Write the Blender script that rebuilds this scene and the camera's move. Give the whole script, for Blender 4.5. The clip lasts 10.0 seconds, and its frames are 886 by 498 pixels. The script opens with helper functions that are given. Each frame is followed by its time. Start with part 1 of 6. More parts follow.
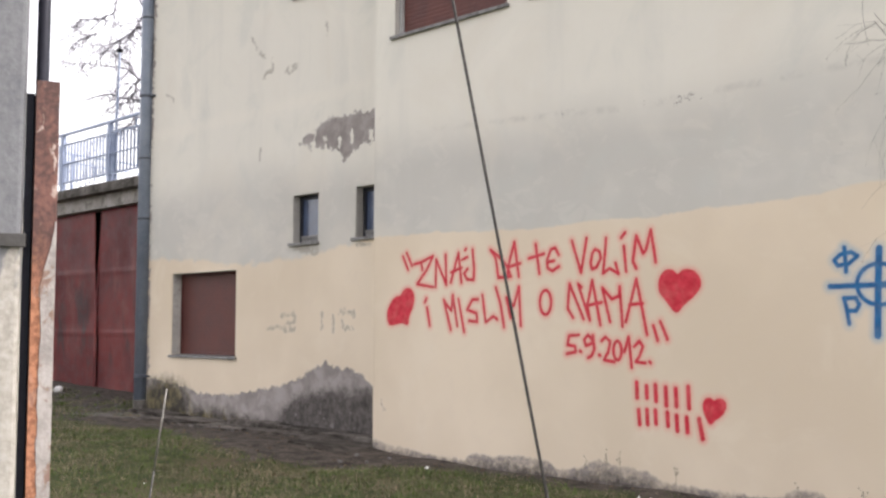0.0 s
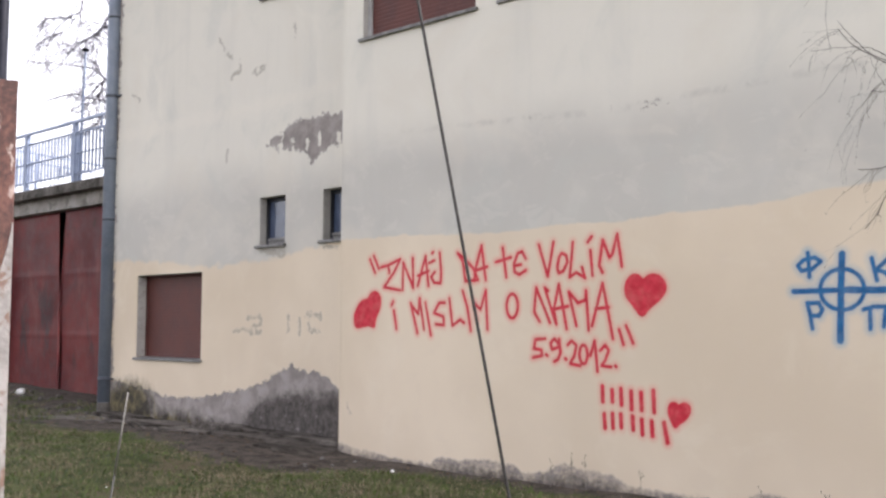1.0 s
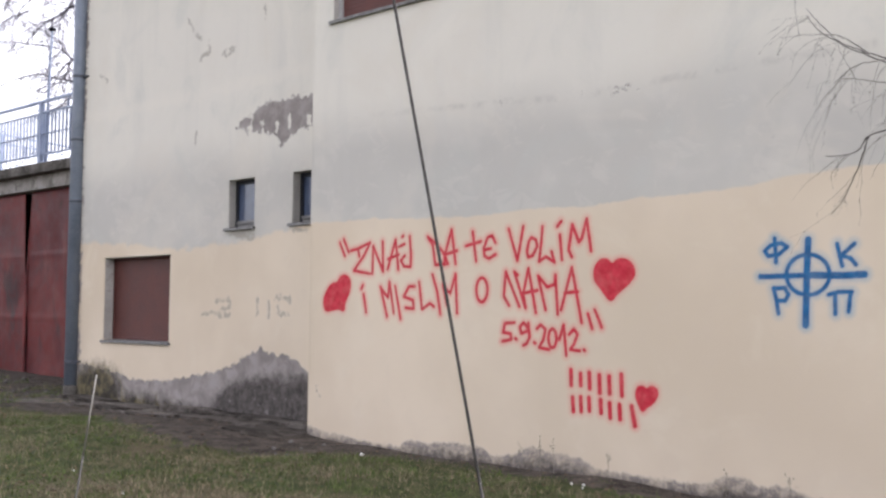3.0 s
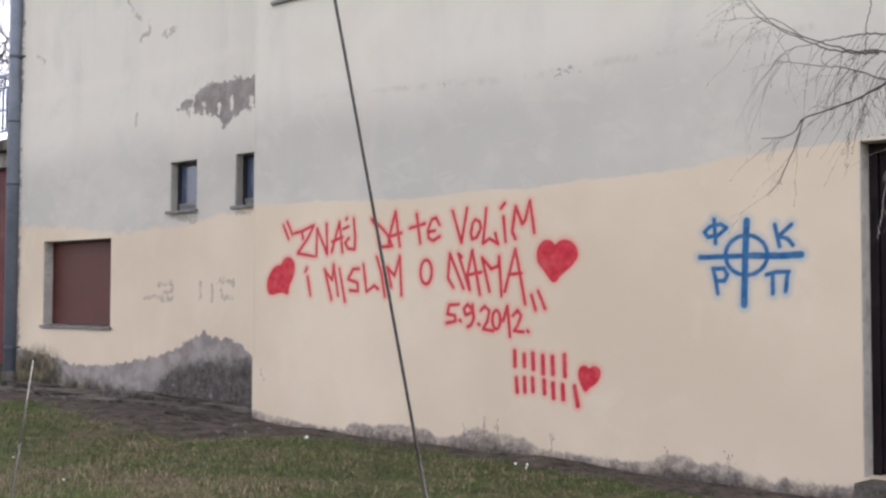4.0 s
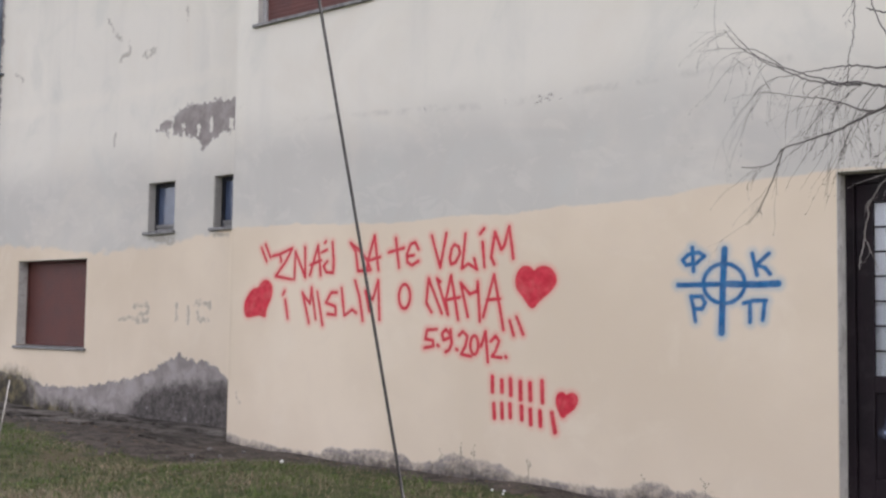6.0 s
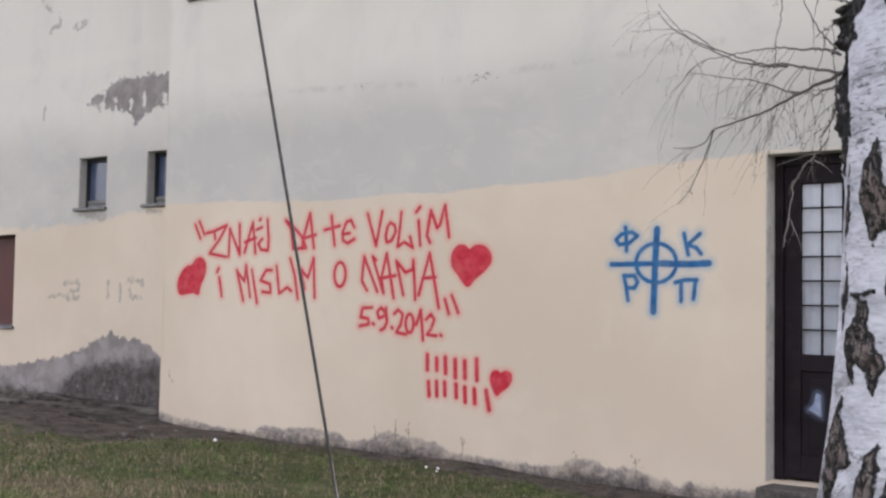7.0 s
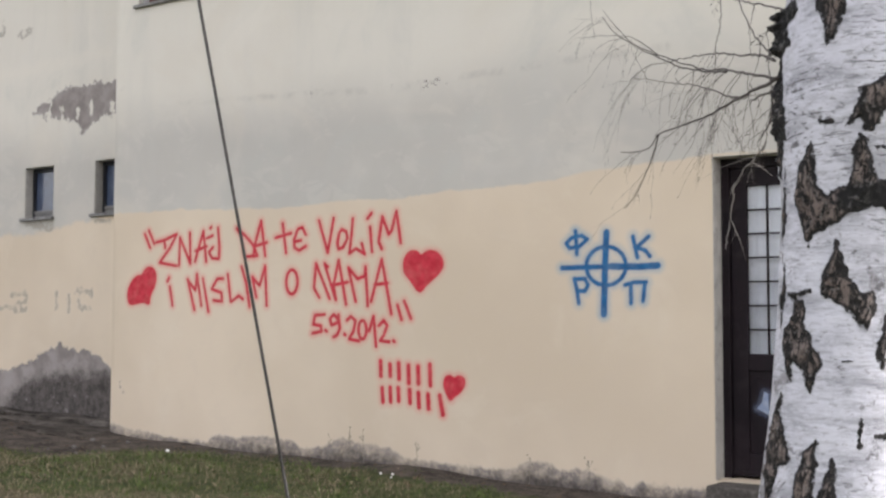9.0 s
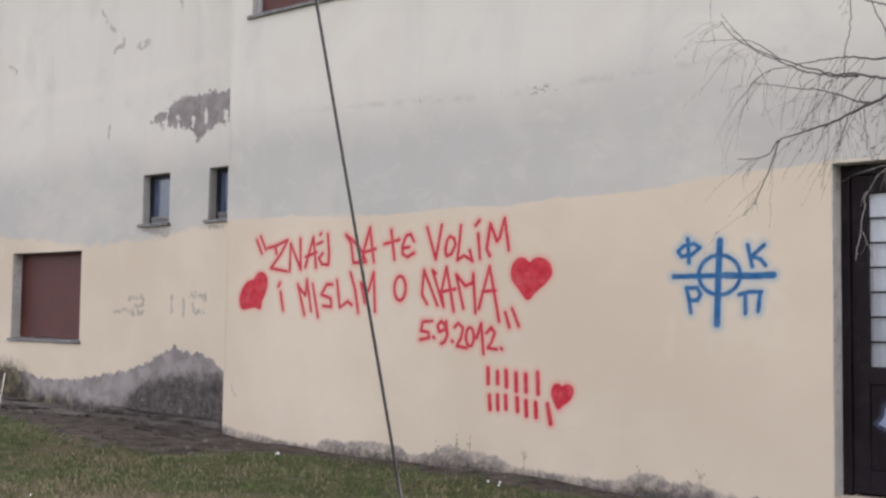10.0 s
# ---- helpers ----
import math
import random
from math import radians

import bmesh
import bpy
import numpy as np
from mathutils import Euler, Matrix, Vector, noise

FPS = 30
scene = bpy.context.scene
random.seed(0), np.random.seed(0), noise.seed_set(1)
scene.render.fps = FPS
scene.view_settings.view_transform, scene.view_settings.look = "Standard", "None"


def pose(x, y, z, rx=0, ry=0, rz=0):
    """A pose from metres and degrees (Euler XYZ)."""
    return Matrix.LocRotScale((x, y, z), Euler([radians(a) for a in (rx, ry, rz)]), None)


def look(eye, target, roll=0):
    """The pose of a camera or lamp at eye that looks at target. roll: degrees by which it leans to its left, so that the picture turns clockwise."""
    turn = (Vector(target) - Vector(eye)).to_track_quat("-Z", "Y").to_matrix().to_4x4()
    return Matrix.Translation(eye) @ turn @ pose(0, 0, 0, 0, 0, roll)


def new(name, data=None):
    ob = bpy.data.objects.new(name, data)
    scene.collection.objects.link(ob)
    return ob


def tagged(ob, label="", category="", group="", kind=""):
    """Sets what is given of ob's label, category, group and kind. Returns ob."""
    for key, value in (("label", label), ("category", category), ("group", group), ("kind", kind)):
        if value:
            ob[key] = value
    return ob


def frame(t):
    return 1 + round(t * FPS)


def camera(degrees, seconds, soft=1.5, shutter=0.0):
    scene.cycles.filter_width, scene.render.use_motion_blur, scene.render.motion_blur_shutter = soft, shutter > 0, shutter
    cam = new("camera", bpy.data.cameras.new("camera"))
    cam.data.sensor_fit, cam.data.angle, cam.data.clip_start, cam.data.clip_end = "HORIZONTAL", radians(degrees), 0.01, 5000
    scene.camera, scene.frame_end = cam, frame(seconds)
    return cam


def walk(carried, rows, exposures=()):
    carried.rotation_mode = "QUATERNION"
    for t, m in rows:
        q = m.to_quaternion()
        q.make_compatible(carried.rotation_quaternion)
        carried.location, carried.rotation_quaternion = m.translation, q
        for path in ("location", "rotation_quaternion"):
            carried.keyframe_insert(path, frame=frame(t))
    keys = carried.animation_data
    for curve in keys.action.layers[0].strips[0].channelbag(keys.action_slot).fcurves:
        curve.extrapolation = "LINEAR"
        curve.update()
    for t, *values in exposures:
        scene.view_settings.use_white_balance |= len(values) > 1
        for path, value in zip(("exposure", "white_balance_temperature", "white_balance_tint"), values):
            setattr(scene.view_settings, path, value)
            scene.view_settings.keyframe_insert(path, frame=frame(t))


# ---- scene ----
cam = camera(43.86, 10.0, soft=2.5)
PATH = [
    (0, (2.5255, -7.1029, 1.1335), (1.0762, -5.7322, 1.2769), 0.13),
    (0.5, (2.5304, -7.0945, 1.1356), (1.1175, -5.6867, 1.2834), 0.45),
    (1, (2.5243, -7.0857, 1.1355), (1.1153, -5.6742, 1.2847), 0.34),
    (1.5, (2.5270, -7.0933, 1.1325), (1.1159, -5.6833, 1.2768), 0.58),
    (2, (2.5234, -7.0957, 1.1309), (1.1168, -5.6806, 1.2675), 0.59),
    (3.5, (2.5314, -7.0937, 1.1324), (1.1951, -5.6094, 1.2375), 0.37),
    (4, (2.5417, -7.0855, 1.1319), (1.2430, -5.5671, 1.2209), 0.15),
    (4.5, (2.5376, -7.0860, 1.1281), (1.2568, -5.5527, 1.2223), 0.21),
    (5, (2.5355, -7.0972, 1.1355), (1.2607, -5.5614, 1.2631), 0.71),
    (5.2, (2.5337, -7.1003, 1.1368), (1.2582, -5.5663, 1.2787), 0.75),
    (6.3, (2.5235, -7.0988, 1.1267), (1.2744, -5.5418, 1.2511), 0.87),
    (6.5, (2.5252, -7.0925, 1.1265), (1.2955, -5.5194, 1.2412), 0.78),
    (7, (2.5361, -7.0876, 1.1230), (1.3604, -5.4727, 1.2218), 1.00),
    (7.5, (2.5508, -7.0847, 1.1183), (1.4251, -5.4352, 1.2263), 0.89),
    (8, (2.5639, -7.0659, 1.1156), (1.5479, -5.3456, 1.2060), 0.41),
    (8.3, (2.5806, -7.0723, 1.1284), (1.6080, -5.3272, 1.2213), 0.46),
    (8.5, (2.5767, -7.0683, 1.1175), (1.6155, -5.3166, 1.2055), 0.32),
    (9, (2.5590, -7.0988, 1.1231), (1.4532, -5.4360, 1.2327), 0.09),
    (9.5, (2.5323, -7.0965, 1.1294), (1.3200, -5.5097, 1.2407), 0.48),
    (10, (2.5190, -7.0981, 1.1310), (1.2612, -5.5477, 1.2507), 0.72),
]
walk(cam, [(t, look(eye, target, roll)) for t, eye, target, roll in PATH],
     [(0, 2.03, 6800.0, 16.0), (1.5, 2.01, 6450.0, 18.0), (5.5, 1.98, 6400.0, 18.5), (7.0, 1.96, 6350.0, 18.5), (7.5, 1.96, 6350.0, 17.0), (8.0, 1.93, 6450.0, 16.0), (8.5, 1.92, 6600.0, 15.0), (9.0, 1.93, 6650.0, 15.0), (10, 1.96, 6400.0, 18.0)])

# ---- world and light: a bright overcast day ----
world = bpy.data.worlds.new("overcast")
scene.world = world
world.use_nodes = True
wn = world.node_tree
sky = wn.nodes.new("ShaderNodeTexSky")
sky.sky_type = "NISHITA"
sky.sun_disc = False
SUN_AZ, SUN_EL = 128.0, 42.0            # degrees; azimuth from -y (out of the wall) towards +x
sun_dir = Vector((math.sin(radians(SUN_AZ)) * math.cos(radians(SUN_EL)), -math.cos(radians(SUN_AZ)) * math.cos(radians(SUN_EL)), math.sin(radians(SUN_EL))))
sky.sun_elevation = radians(SUN_EL)
sky.sun_rotation = math.atan2(sun_dir.x, sun_dir.y)
sky.air_density, sky.dust_density, sky.ozone_density = 1.0, 3.0, 1.0
grey = wn.nodes.new("ShaderNodeHueSaturation")
grey.inputs["Saturation"].default_value = 0.22
wn.links.new(sky.outputs[0], grey.inputs["Color"])
wn.links.new(grey.outputs[0], wn.nodes["Background"].inputs["Color"])
wn.nodes["Background"].inputs["Strength"].default_value = 0.15
sun = new("sun", bpy.data.lights.new("sun", "SUN"))
sun.data.energy, sun.data.angle, sun.data.color = 1.55, radians(25), (1.0, 0.98, 0.95)
sun.matrix_world = look(sun_dir * 30, (0, 0, 0))



# ---- material helpers ----
def material(name):
    m = bpy.data.materials.new(name)
    m.use_nodes = True
    return m, m.node_tree, m.node_tree.nodes["Principled BSDF"]


def feed(nt, socket, value):
    if isinstance(value, bpy.types.NodeSocket):
        nt.links.new(value, socket)
    elif isinstance(value, (tuple, list)) and len(value) == 3 and socket.type == "RGBA":
        socket.default_value = (*value, 1.0)
    else:
        socket.default_value = value


def coords(nt, scale=(1, 1, 1)):
    c = nt.nodes.new("ShaderNodeTexCoord")
    p = nt.nodes.new("ShaderNodeMapping")
    p.inputs["Scale"].default_value = scale
    nt.links.new(c.outputs["Object"], p.inputs["Vector"])
    return p.outputs[0]


def world_coords(nt, scale=(1, 1, 1)):
    """As coords(), by the place in the world, so that neighbouring meshes share one pattern."""
    g = nt.nodes.new("ShaderNodeNewGeometry")
    p = nt.nodes.new("ShaderNodeMapping")
    p.inputs["Scale"].default_value = scale
    nt.links.new(g.outputs["Position"], p.inputs["Vector"])
    return p.outputs[0]


def grain(nt, vec, scale, detail=4.0, rough=0.55, distort=0.0):
    n = nt.nodes.new("ShaderNodeTexNoise")
    feed(nt, n.inputs["Vector"], vec)
    n.inputs["Scale"].default_value, n.inputs["Detail"].default_value = scale, detail
    n.inputs["Roughness"].default_value, n.inputs["Distortion"].default_value = rough, distort
    return n.outputs[0]


def calc(nt, op, a, b=0.0, c=0.0):
    n = nt.nodes.new("ShaderNodeMath")
    n.operation = op
    for s, v in zip(n.inputs, (a, b, c)):
        feed(nt, s, v)
    return n.outputs[0]


def ramp(nt, value, lo, hi, out0=0.0, out1=1.0):
    n = nt.nodes.new("ShaderNodeMapRange")
    n.interpolation_type = "SMOOTHSTEP"
    for s, v in zip(n.inputs, (value, lo, hi, out0, out1)):
        feed(nt, s, v)
    return n.outputs[0]


def mix(nt, fac, a, b):
    n = nt.nodes.new("ShaderNodeMix")
    n.data_type = "RGBA"
    feed(nt, n.inputs[0], fac)
    feed(nt, n.inputs[6], a)
    feed(nt, n.inputs[7], b)
    return n.outputs[2]


def attribute(nt, name):
    n = nt.nodes.new("ShaderNodeAttribute")
    n.attribute_name = name
    return n.outputs["Fac"]


def relief(nt, bsdf, height, strength, distance):
    n = nt.nodes.new("ShaderNodeBump")
    n.inputs["Strength"].default_value, n.inputs["Distance"].default_value = strength, distance
    feed(nt, n.inputs["Height"], height)
    nt.links.new(n.outputs[0], bsdf.inputs["Normal"])


def rand(nt):
    return nt.nodes.new("ShaderNodeObjectInfo").outputs["Random"]


def simple(name, dark, light, scale=6.0, roughness=0.7, metallic=0.0, bump=0.3, fine=60.0, stain=None, amount=0.5):
    """A surface of two tones mixed at two scales, with fine relief and, if given, stains of a third colour."""
    m, nt, b = material(name)
    v = coords(nt)
    big, small = grain(nt, v, scale, 5.0, 0.6), grain(nt, v, fine, 3.0, 0.6)
    col = mix(nt, ramp(nt, calc(nt, "ADD", calc(nt, "MULTIPLY", big, 0.7), calc(nt, "MULTIPLY", small, 0.3)), 0.33, 0.67), dark, light)
    if stain:
        s = grain(nt, v, scale * 1.7, 6.0, 0.65, 0.6)
        col = mix(nt, calc(nt, "MULTIPLY", ramp(nt, s, 0.52, 0.62), amount), col, stain)
    feed(nt, b.inputs["Base Color"], col)
    feed(nt, b.inputs["Roughness"], ramp(nt, big, 0.2, 0.8, max(0.05, roughness - 0.12), min(1, roughness + 0.12)))
    b.inputs["Metallic"].default_value = metallic
    relief(nt, b, calc(nt, "ADD", small, calc(nt, "MULTIPLY", big, 0.5)), bump, 0.004)
    return m


def wall_paint(nt):
    """Old lime render: fresh cream paint below, grey and beige old paint above, bare cement where it has come off,
    damp at the foot. Returns the colour and the height of its relief."""
    v = world_coords(nt)
    n1, n2, n3 = grain(nt, v, 0.55, 4.0, 0.5), grain(nt, v, 5.0, 6.0, 0.62, 0.4), grain(nt, v, 45.0, 4.0, 0.6)
    streak = grain(nt, world_coords(nt, (6.0, 6.0, 0.5)), 1.6, 5.0, 0.6)
    broad = grain(nt, world_coords(nt, (1.6, 1.6, 0.22)), 1.3, 4.0, 0.55)
    edge = calc(nt, "MULTIPLY", calc(nt, "SUBTRACT", n2, 0.5), 0.10)
    frayed = calc(nt, "MULTIPLY", calc(nt, "SUBTRACT", grain(nt, v, 11.0, 6.0, 0.7, 0.15), 0.5), 0.34)
    band = attribute(nt, "band")
    old = mix(nt, ramp(nt, calc(nt, "ADD", band, calc(nt, "MULTIPLY", calc(nt, "SUBTRACT", n1, 0.5), 0.8)), -0.30, 0.34), (0.600, 0.574, 0.508), (0.436, 0.420, 0.383))
    old = mix(nt, ramp(nt, n1, 0.40, 0.75, 0.0, 0.32), old, (0.58, 0.560, 0.497))
    old = mix(nt, ramp(nt, streak, 0.50, 0.78, 0.0, 0.05), old, (0.39, 0.375, 0.345))
    old = mix(nt, ramp(nt, broad, 0.50, 0.72, 0.0, 0.35), old, (0.47, 0.462, 0.425))
    cloud = grain(nt, v, 0.85, 5.0, 0.6, 0.8)
    old = mix(nt, ramp(nt, cloud, 0.50, 0.68, 0.0, 0.40), old, (0.560, 0.520, 0.448))
    old = mix(nt, ramp(nt, cloud, 0.48, 0.32, 0.0, 0.40), old, (0.455, 0.462, 0.425))
    patches = grain(nt, world_coords(nt, (1.0, 1.0, 1.7)), 2.6, 7.0, 0.66, 0.7)
    old = mix(nt, ramp(nt, patches, 0.55, 0.60, 0.0, 0.14), old, (0.62, 0.59, 0.525))
    rub = calc(nt, "ABSOLUTE", calc(nt, "ADD", band, calc(nt, "MULTIPLY", calc(nt, "SUBTRACT", grain(nt, v, 1.3, 5.0, 0.6), 0.5), 0.10)))
    rub = calc(nt, "MULTIPLY", ramp(nt, rub, 0.0, 0.05, 0.42, 0.0), calc(nt, "MULTIPLY", ramp(nt, n2, 0.42, 0.62), attribute(nt, "seam")))
    old = mix(nt, rub, old, (0.33, 0.315, 0.29))
    old = mix(nt, ramp(nt, grain(nt, v, 1.7, 6.0, 0.6, 0.4), 0.48, 0.70, 0.0, 0.28), old, (0.58, 0.555, 0.497))
    old = mix(nt, calc(nt, "MULTIPLY", ramp(nt, grain(nt, v, 0.9, 5.0, 0.62, 0.6), 0.54, 0.66, 0.0, 0.30), ramp(nt, band, -0.9, -0.1, 1.0, 0.2)), old, (0.66, 0.625, 0.545))
    old = mix(nt, calc(nt, "MULTIPLY", ramp(nt, calc(nt, "MULTIPLY_ADD", calc(nt, "SUBTRACT", n2, 0.5), 0.3, attribute(nt, "pale")), -0.04, 0.10), 0.5), old, (0.635, 0.598, 0.522))
    cream = mix(nt, ramp(nt, n1, 0.35, 0.68), (0.546, 0.460, 0.349), (0.624, 0.534, 0.415))
    cream = mix(nt, ramp(nt, n2, 0.45, 0.8, 0.0, 0.30), cream, (0.545, 0.467, 0.375))
    cream = mix(nt, ramp(nt, grain(nt, v, 1.4, 6.0, 0.65, 0.5), 0.52, 0.72, 0.0, 0.4), cream, (0.640, 0.566, 0.455))
    col = mix(nt, ramp(nt, calc(nt, "ADD", attribute(nt, "cream"), calc(nt, "MULTIPLY", edge, 0.8)), -0.012, 0.012), old, cream)
    ghost = calc(nt, "ADD", attribute(nt, "ghost"), calc(nt, "MULTIPLY", calc(nt, "SUBTRACT", grain(nt, v, 19.0, 4.0, 0.65), 0.5), 0.14))
    col = mix(nt, ramp(nt, ghost, -0.018, 0.014, 0.0, 0.78), col, (0.31, 0.285, 0.245))
    bare_f = ramp(nt, calc(nt, "ADD", attribute(nt, "bare"), frayed), -0.012, 0.015)
    bare = mix(nt, ramp(nt, n2, 0.35, 0.65), (0.205, 0.182, 0.172), (0.30, 0.272, 0.258))
    col = mix(nt, bare_f, col, bare)
    blotch = grain(nt, world_coords(nt, (1.0, 1.0, 0.8)), 3.6, 8.0, 0.74, 0.3)
    runs = grain(nt, world_coords(nt, (9.0, 9.0, 0.5)), 1.6, 4.0, 0.6)
    torn = calc(nt, "ADD", calc(nt, "MULTIPLY", calc(nt, "SUBTRACT", blotch, 0.5), 0.15), calc(nt, "MULTIPLY", calc(nt, "SUBTRACT", runs, 0.5), 0.10))
    stain_f = ramp(nt, calc(nt, "ADD", attribute(nt, "stain"), torn), -0.012, 0.022)
    stain_f = calc(nt, "MULTIPLY", stain_f, ramp(nt, grain(nt, v, 15.0, 6.0, 0.75), 0.34, 0.58, 0.40, 0.97))
    stain_f = calc(nt, "MULTIPLY", stain_f, ramp(nt, grain(nt, v, 2.2, 5.0, 0.65), 0.36, 0.56, 0.45, 1.0))
    col = mix(nt, stain_f, col, mix(nt, n2, (0.105, 0.090, 0.086), (0.31, 0.278, 0.262)))
    damp_f = calc(nt, "MULTIPLY", ramp(nt, calc(nt, "ADD", attribute(nt, "damp"), calc(nt, "MULTIPLY", frayed, 0.8)), -0.05, 0.10), 0.88)
    mould = mix(nt, ramp(nt, grain(nt, v, 14.0, 6.0, 0.75), 0.34, 0.68), (0.022, 0.019, 0.017), (0.098, 0.087, 0.079))
    col = mix(nt, damp_f, col, mould)
    flecks = calc(nt, "MULTIPLY", ramp(nt, grain(nt, v, 9.0, 4.0, 0.6, 0.3), 0.66, 0.70), damp_f)
    col = mix(nt, calc(nt, "MULTIPLY", flecks, 0.55), col, (0.30, 0.28, 0.27))
    moss_f = calc(nt, "MULTIPLY", ramp(nt, calc(nt, "ADD", attribute(nt, "moss"), frayed), -0.10, 0.16), 0.9)
    col = mix(nt, moss_f, col, mix(nt, ramp(nt, n2, 0.42, 0.66), (0.022, 0.019, 0.012), (0.120, 0.100, 0.042)))
    specks = ramp(nt, grain(nt, v, 3.1, 8.0, 0.78, 1.0), 0.68, 0.74, 0.0, 0.45)
    col = mix(nt, specks, col, (0.27, 0.255, 0.235))
    height = calc(nt, "ADD", calc(nt, "MULTIPLY", n3, 0.35), calc(nt, "ADD", calc(nt, "MULTIPLY", n2, 0.6), calc(nt, "MULTIPLY", bare_f, -0.5)))
    return col, height


def render_material():
    m, nt, b = material("painted_render")
    col, height = wall_paint(nt)
    feed(nt, b.inputs["Base Color"], col)
    b.inputs["Roughness"].default_value = 0.9
    b.inputs["Specular IOR Level"].default_value = 0.2
    relief(nt, b, height, 0.35, 0.006)
    return m


def spray_material(name, colour, pale, mist_colour):
    """Spray paint on the rendered wall: a covering core, a soft edge, and a fine mist through which the wall shows."""
    m, nt, b = material(name)
    wall_col, height = wall_paint(nt)
    v = world_coords(nt)
    d = calc(nt, "ADD", attribute(nt, "spray"), calc(nt, "MULTIPLY", calc(nt, "SUBTRACT", grain(nt, v, 30.0, 3.0, 0.5), 0.5), 0.008))
    core = ramp(nt, d, -0.007, 0.008, 1.0, 0.0)
    speck = ramp(nt, grain(nt, v, 300.0, 2.0, 0.5), 0.30, 0.70, 0.45, 1.15)
    patchy = ramp(nt, grain(nt, v, 3.5, 3.0, 0.5), 0.35, 0.65, 0.7, 1.15)
    mist = calc(nt, "MULTIPLY", ramp(nt, d, -0.006, 0.055, 0.62, 0.0), calc(nt, "MULTIPLY", speck, patchy))
    body = mix(nt, ramp(nt, grain(nt, v, 16.0, 4.0, 0.6), 0.36, 0.66), colour, pale)
    body = mix(nt, ramp(nt, d, -0.009, 0.003, 0.0, 0.35), body, pale)
    col = mix(nt, mist, wall_col, mist_colour)
    thin = ramp(nt, grain(nt, v, 9.0, 4.0, 0.6), 0.3, 0.6, 0.86, 0.98)
    feed(nt, b.inputs["Base Color"], mix(nt, calc(nt, "MULTIPLY", core, thin), col, body))
    feed(nt, b.inputs["Roughness"], ramp(nt, core, 0.0, 1.0, 0.9, 0.7))
    b.inputs["Specular IOR Level"].default_value = 0.2
    relief(nt, b, height, 0.35, 0.006)
    return m


def smear_material(name, colour, pale, mist_colour):
    """A thin translucent smear of pale colour."""
    m, nt, b = material(name)
    v = coords(nt)
    d = attribute(nt, "spray")
    core = ramp(nt, d, -0.005, 0.011, 1.0, 0.0)
    mist = ramp(nt, d, -0.005, 0.048, 0.35, 0.0)
    body = mix(nt, ramp(nt, grain(nt, v, 16.0, 4.0, 0.6), 0.38, 0.66), colour, pale)
    feed(nt, b.inputs["Base Color"], mix(nt, ramp(nt, d, -0.002, 0.014), body, mist_colour))
    feed(nt, b.inputs["Alpha"], calc(nt, "MAXIMUM", calc(nt, "MULTIPLY", core, 0.9), mist))
    b.inputs["Roughness"].default_value = 0.75
    return m


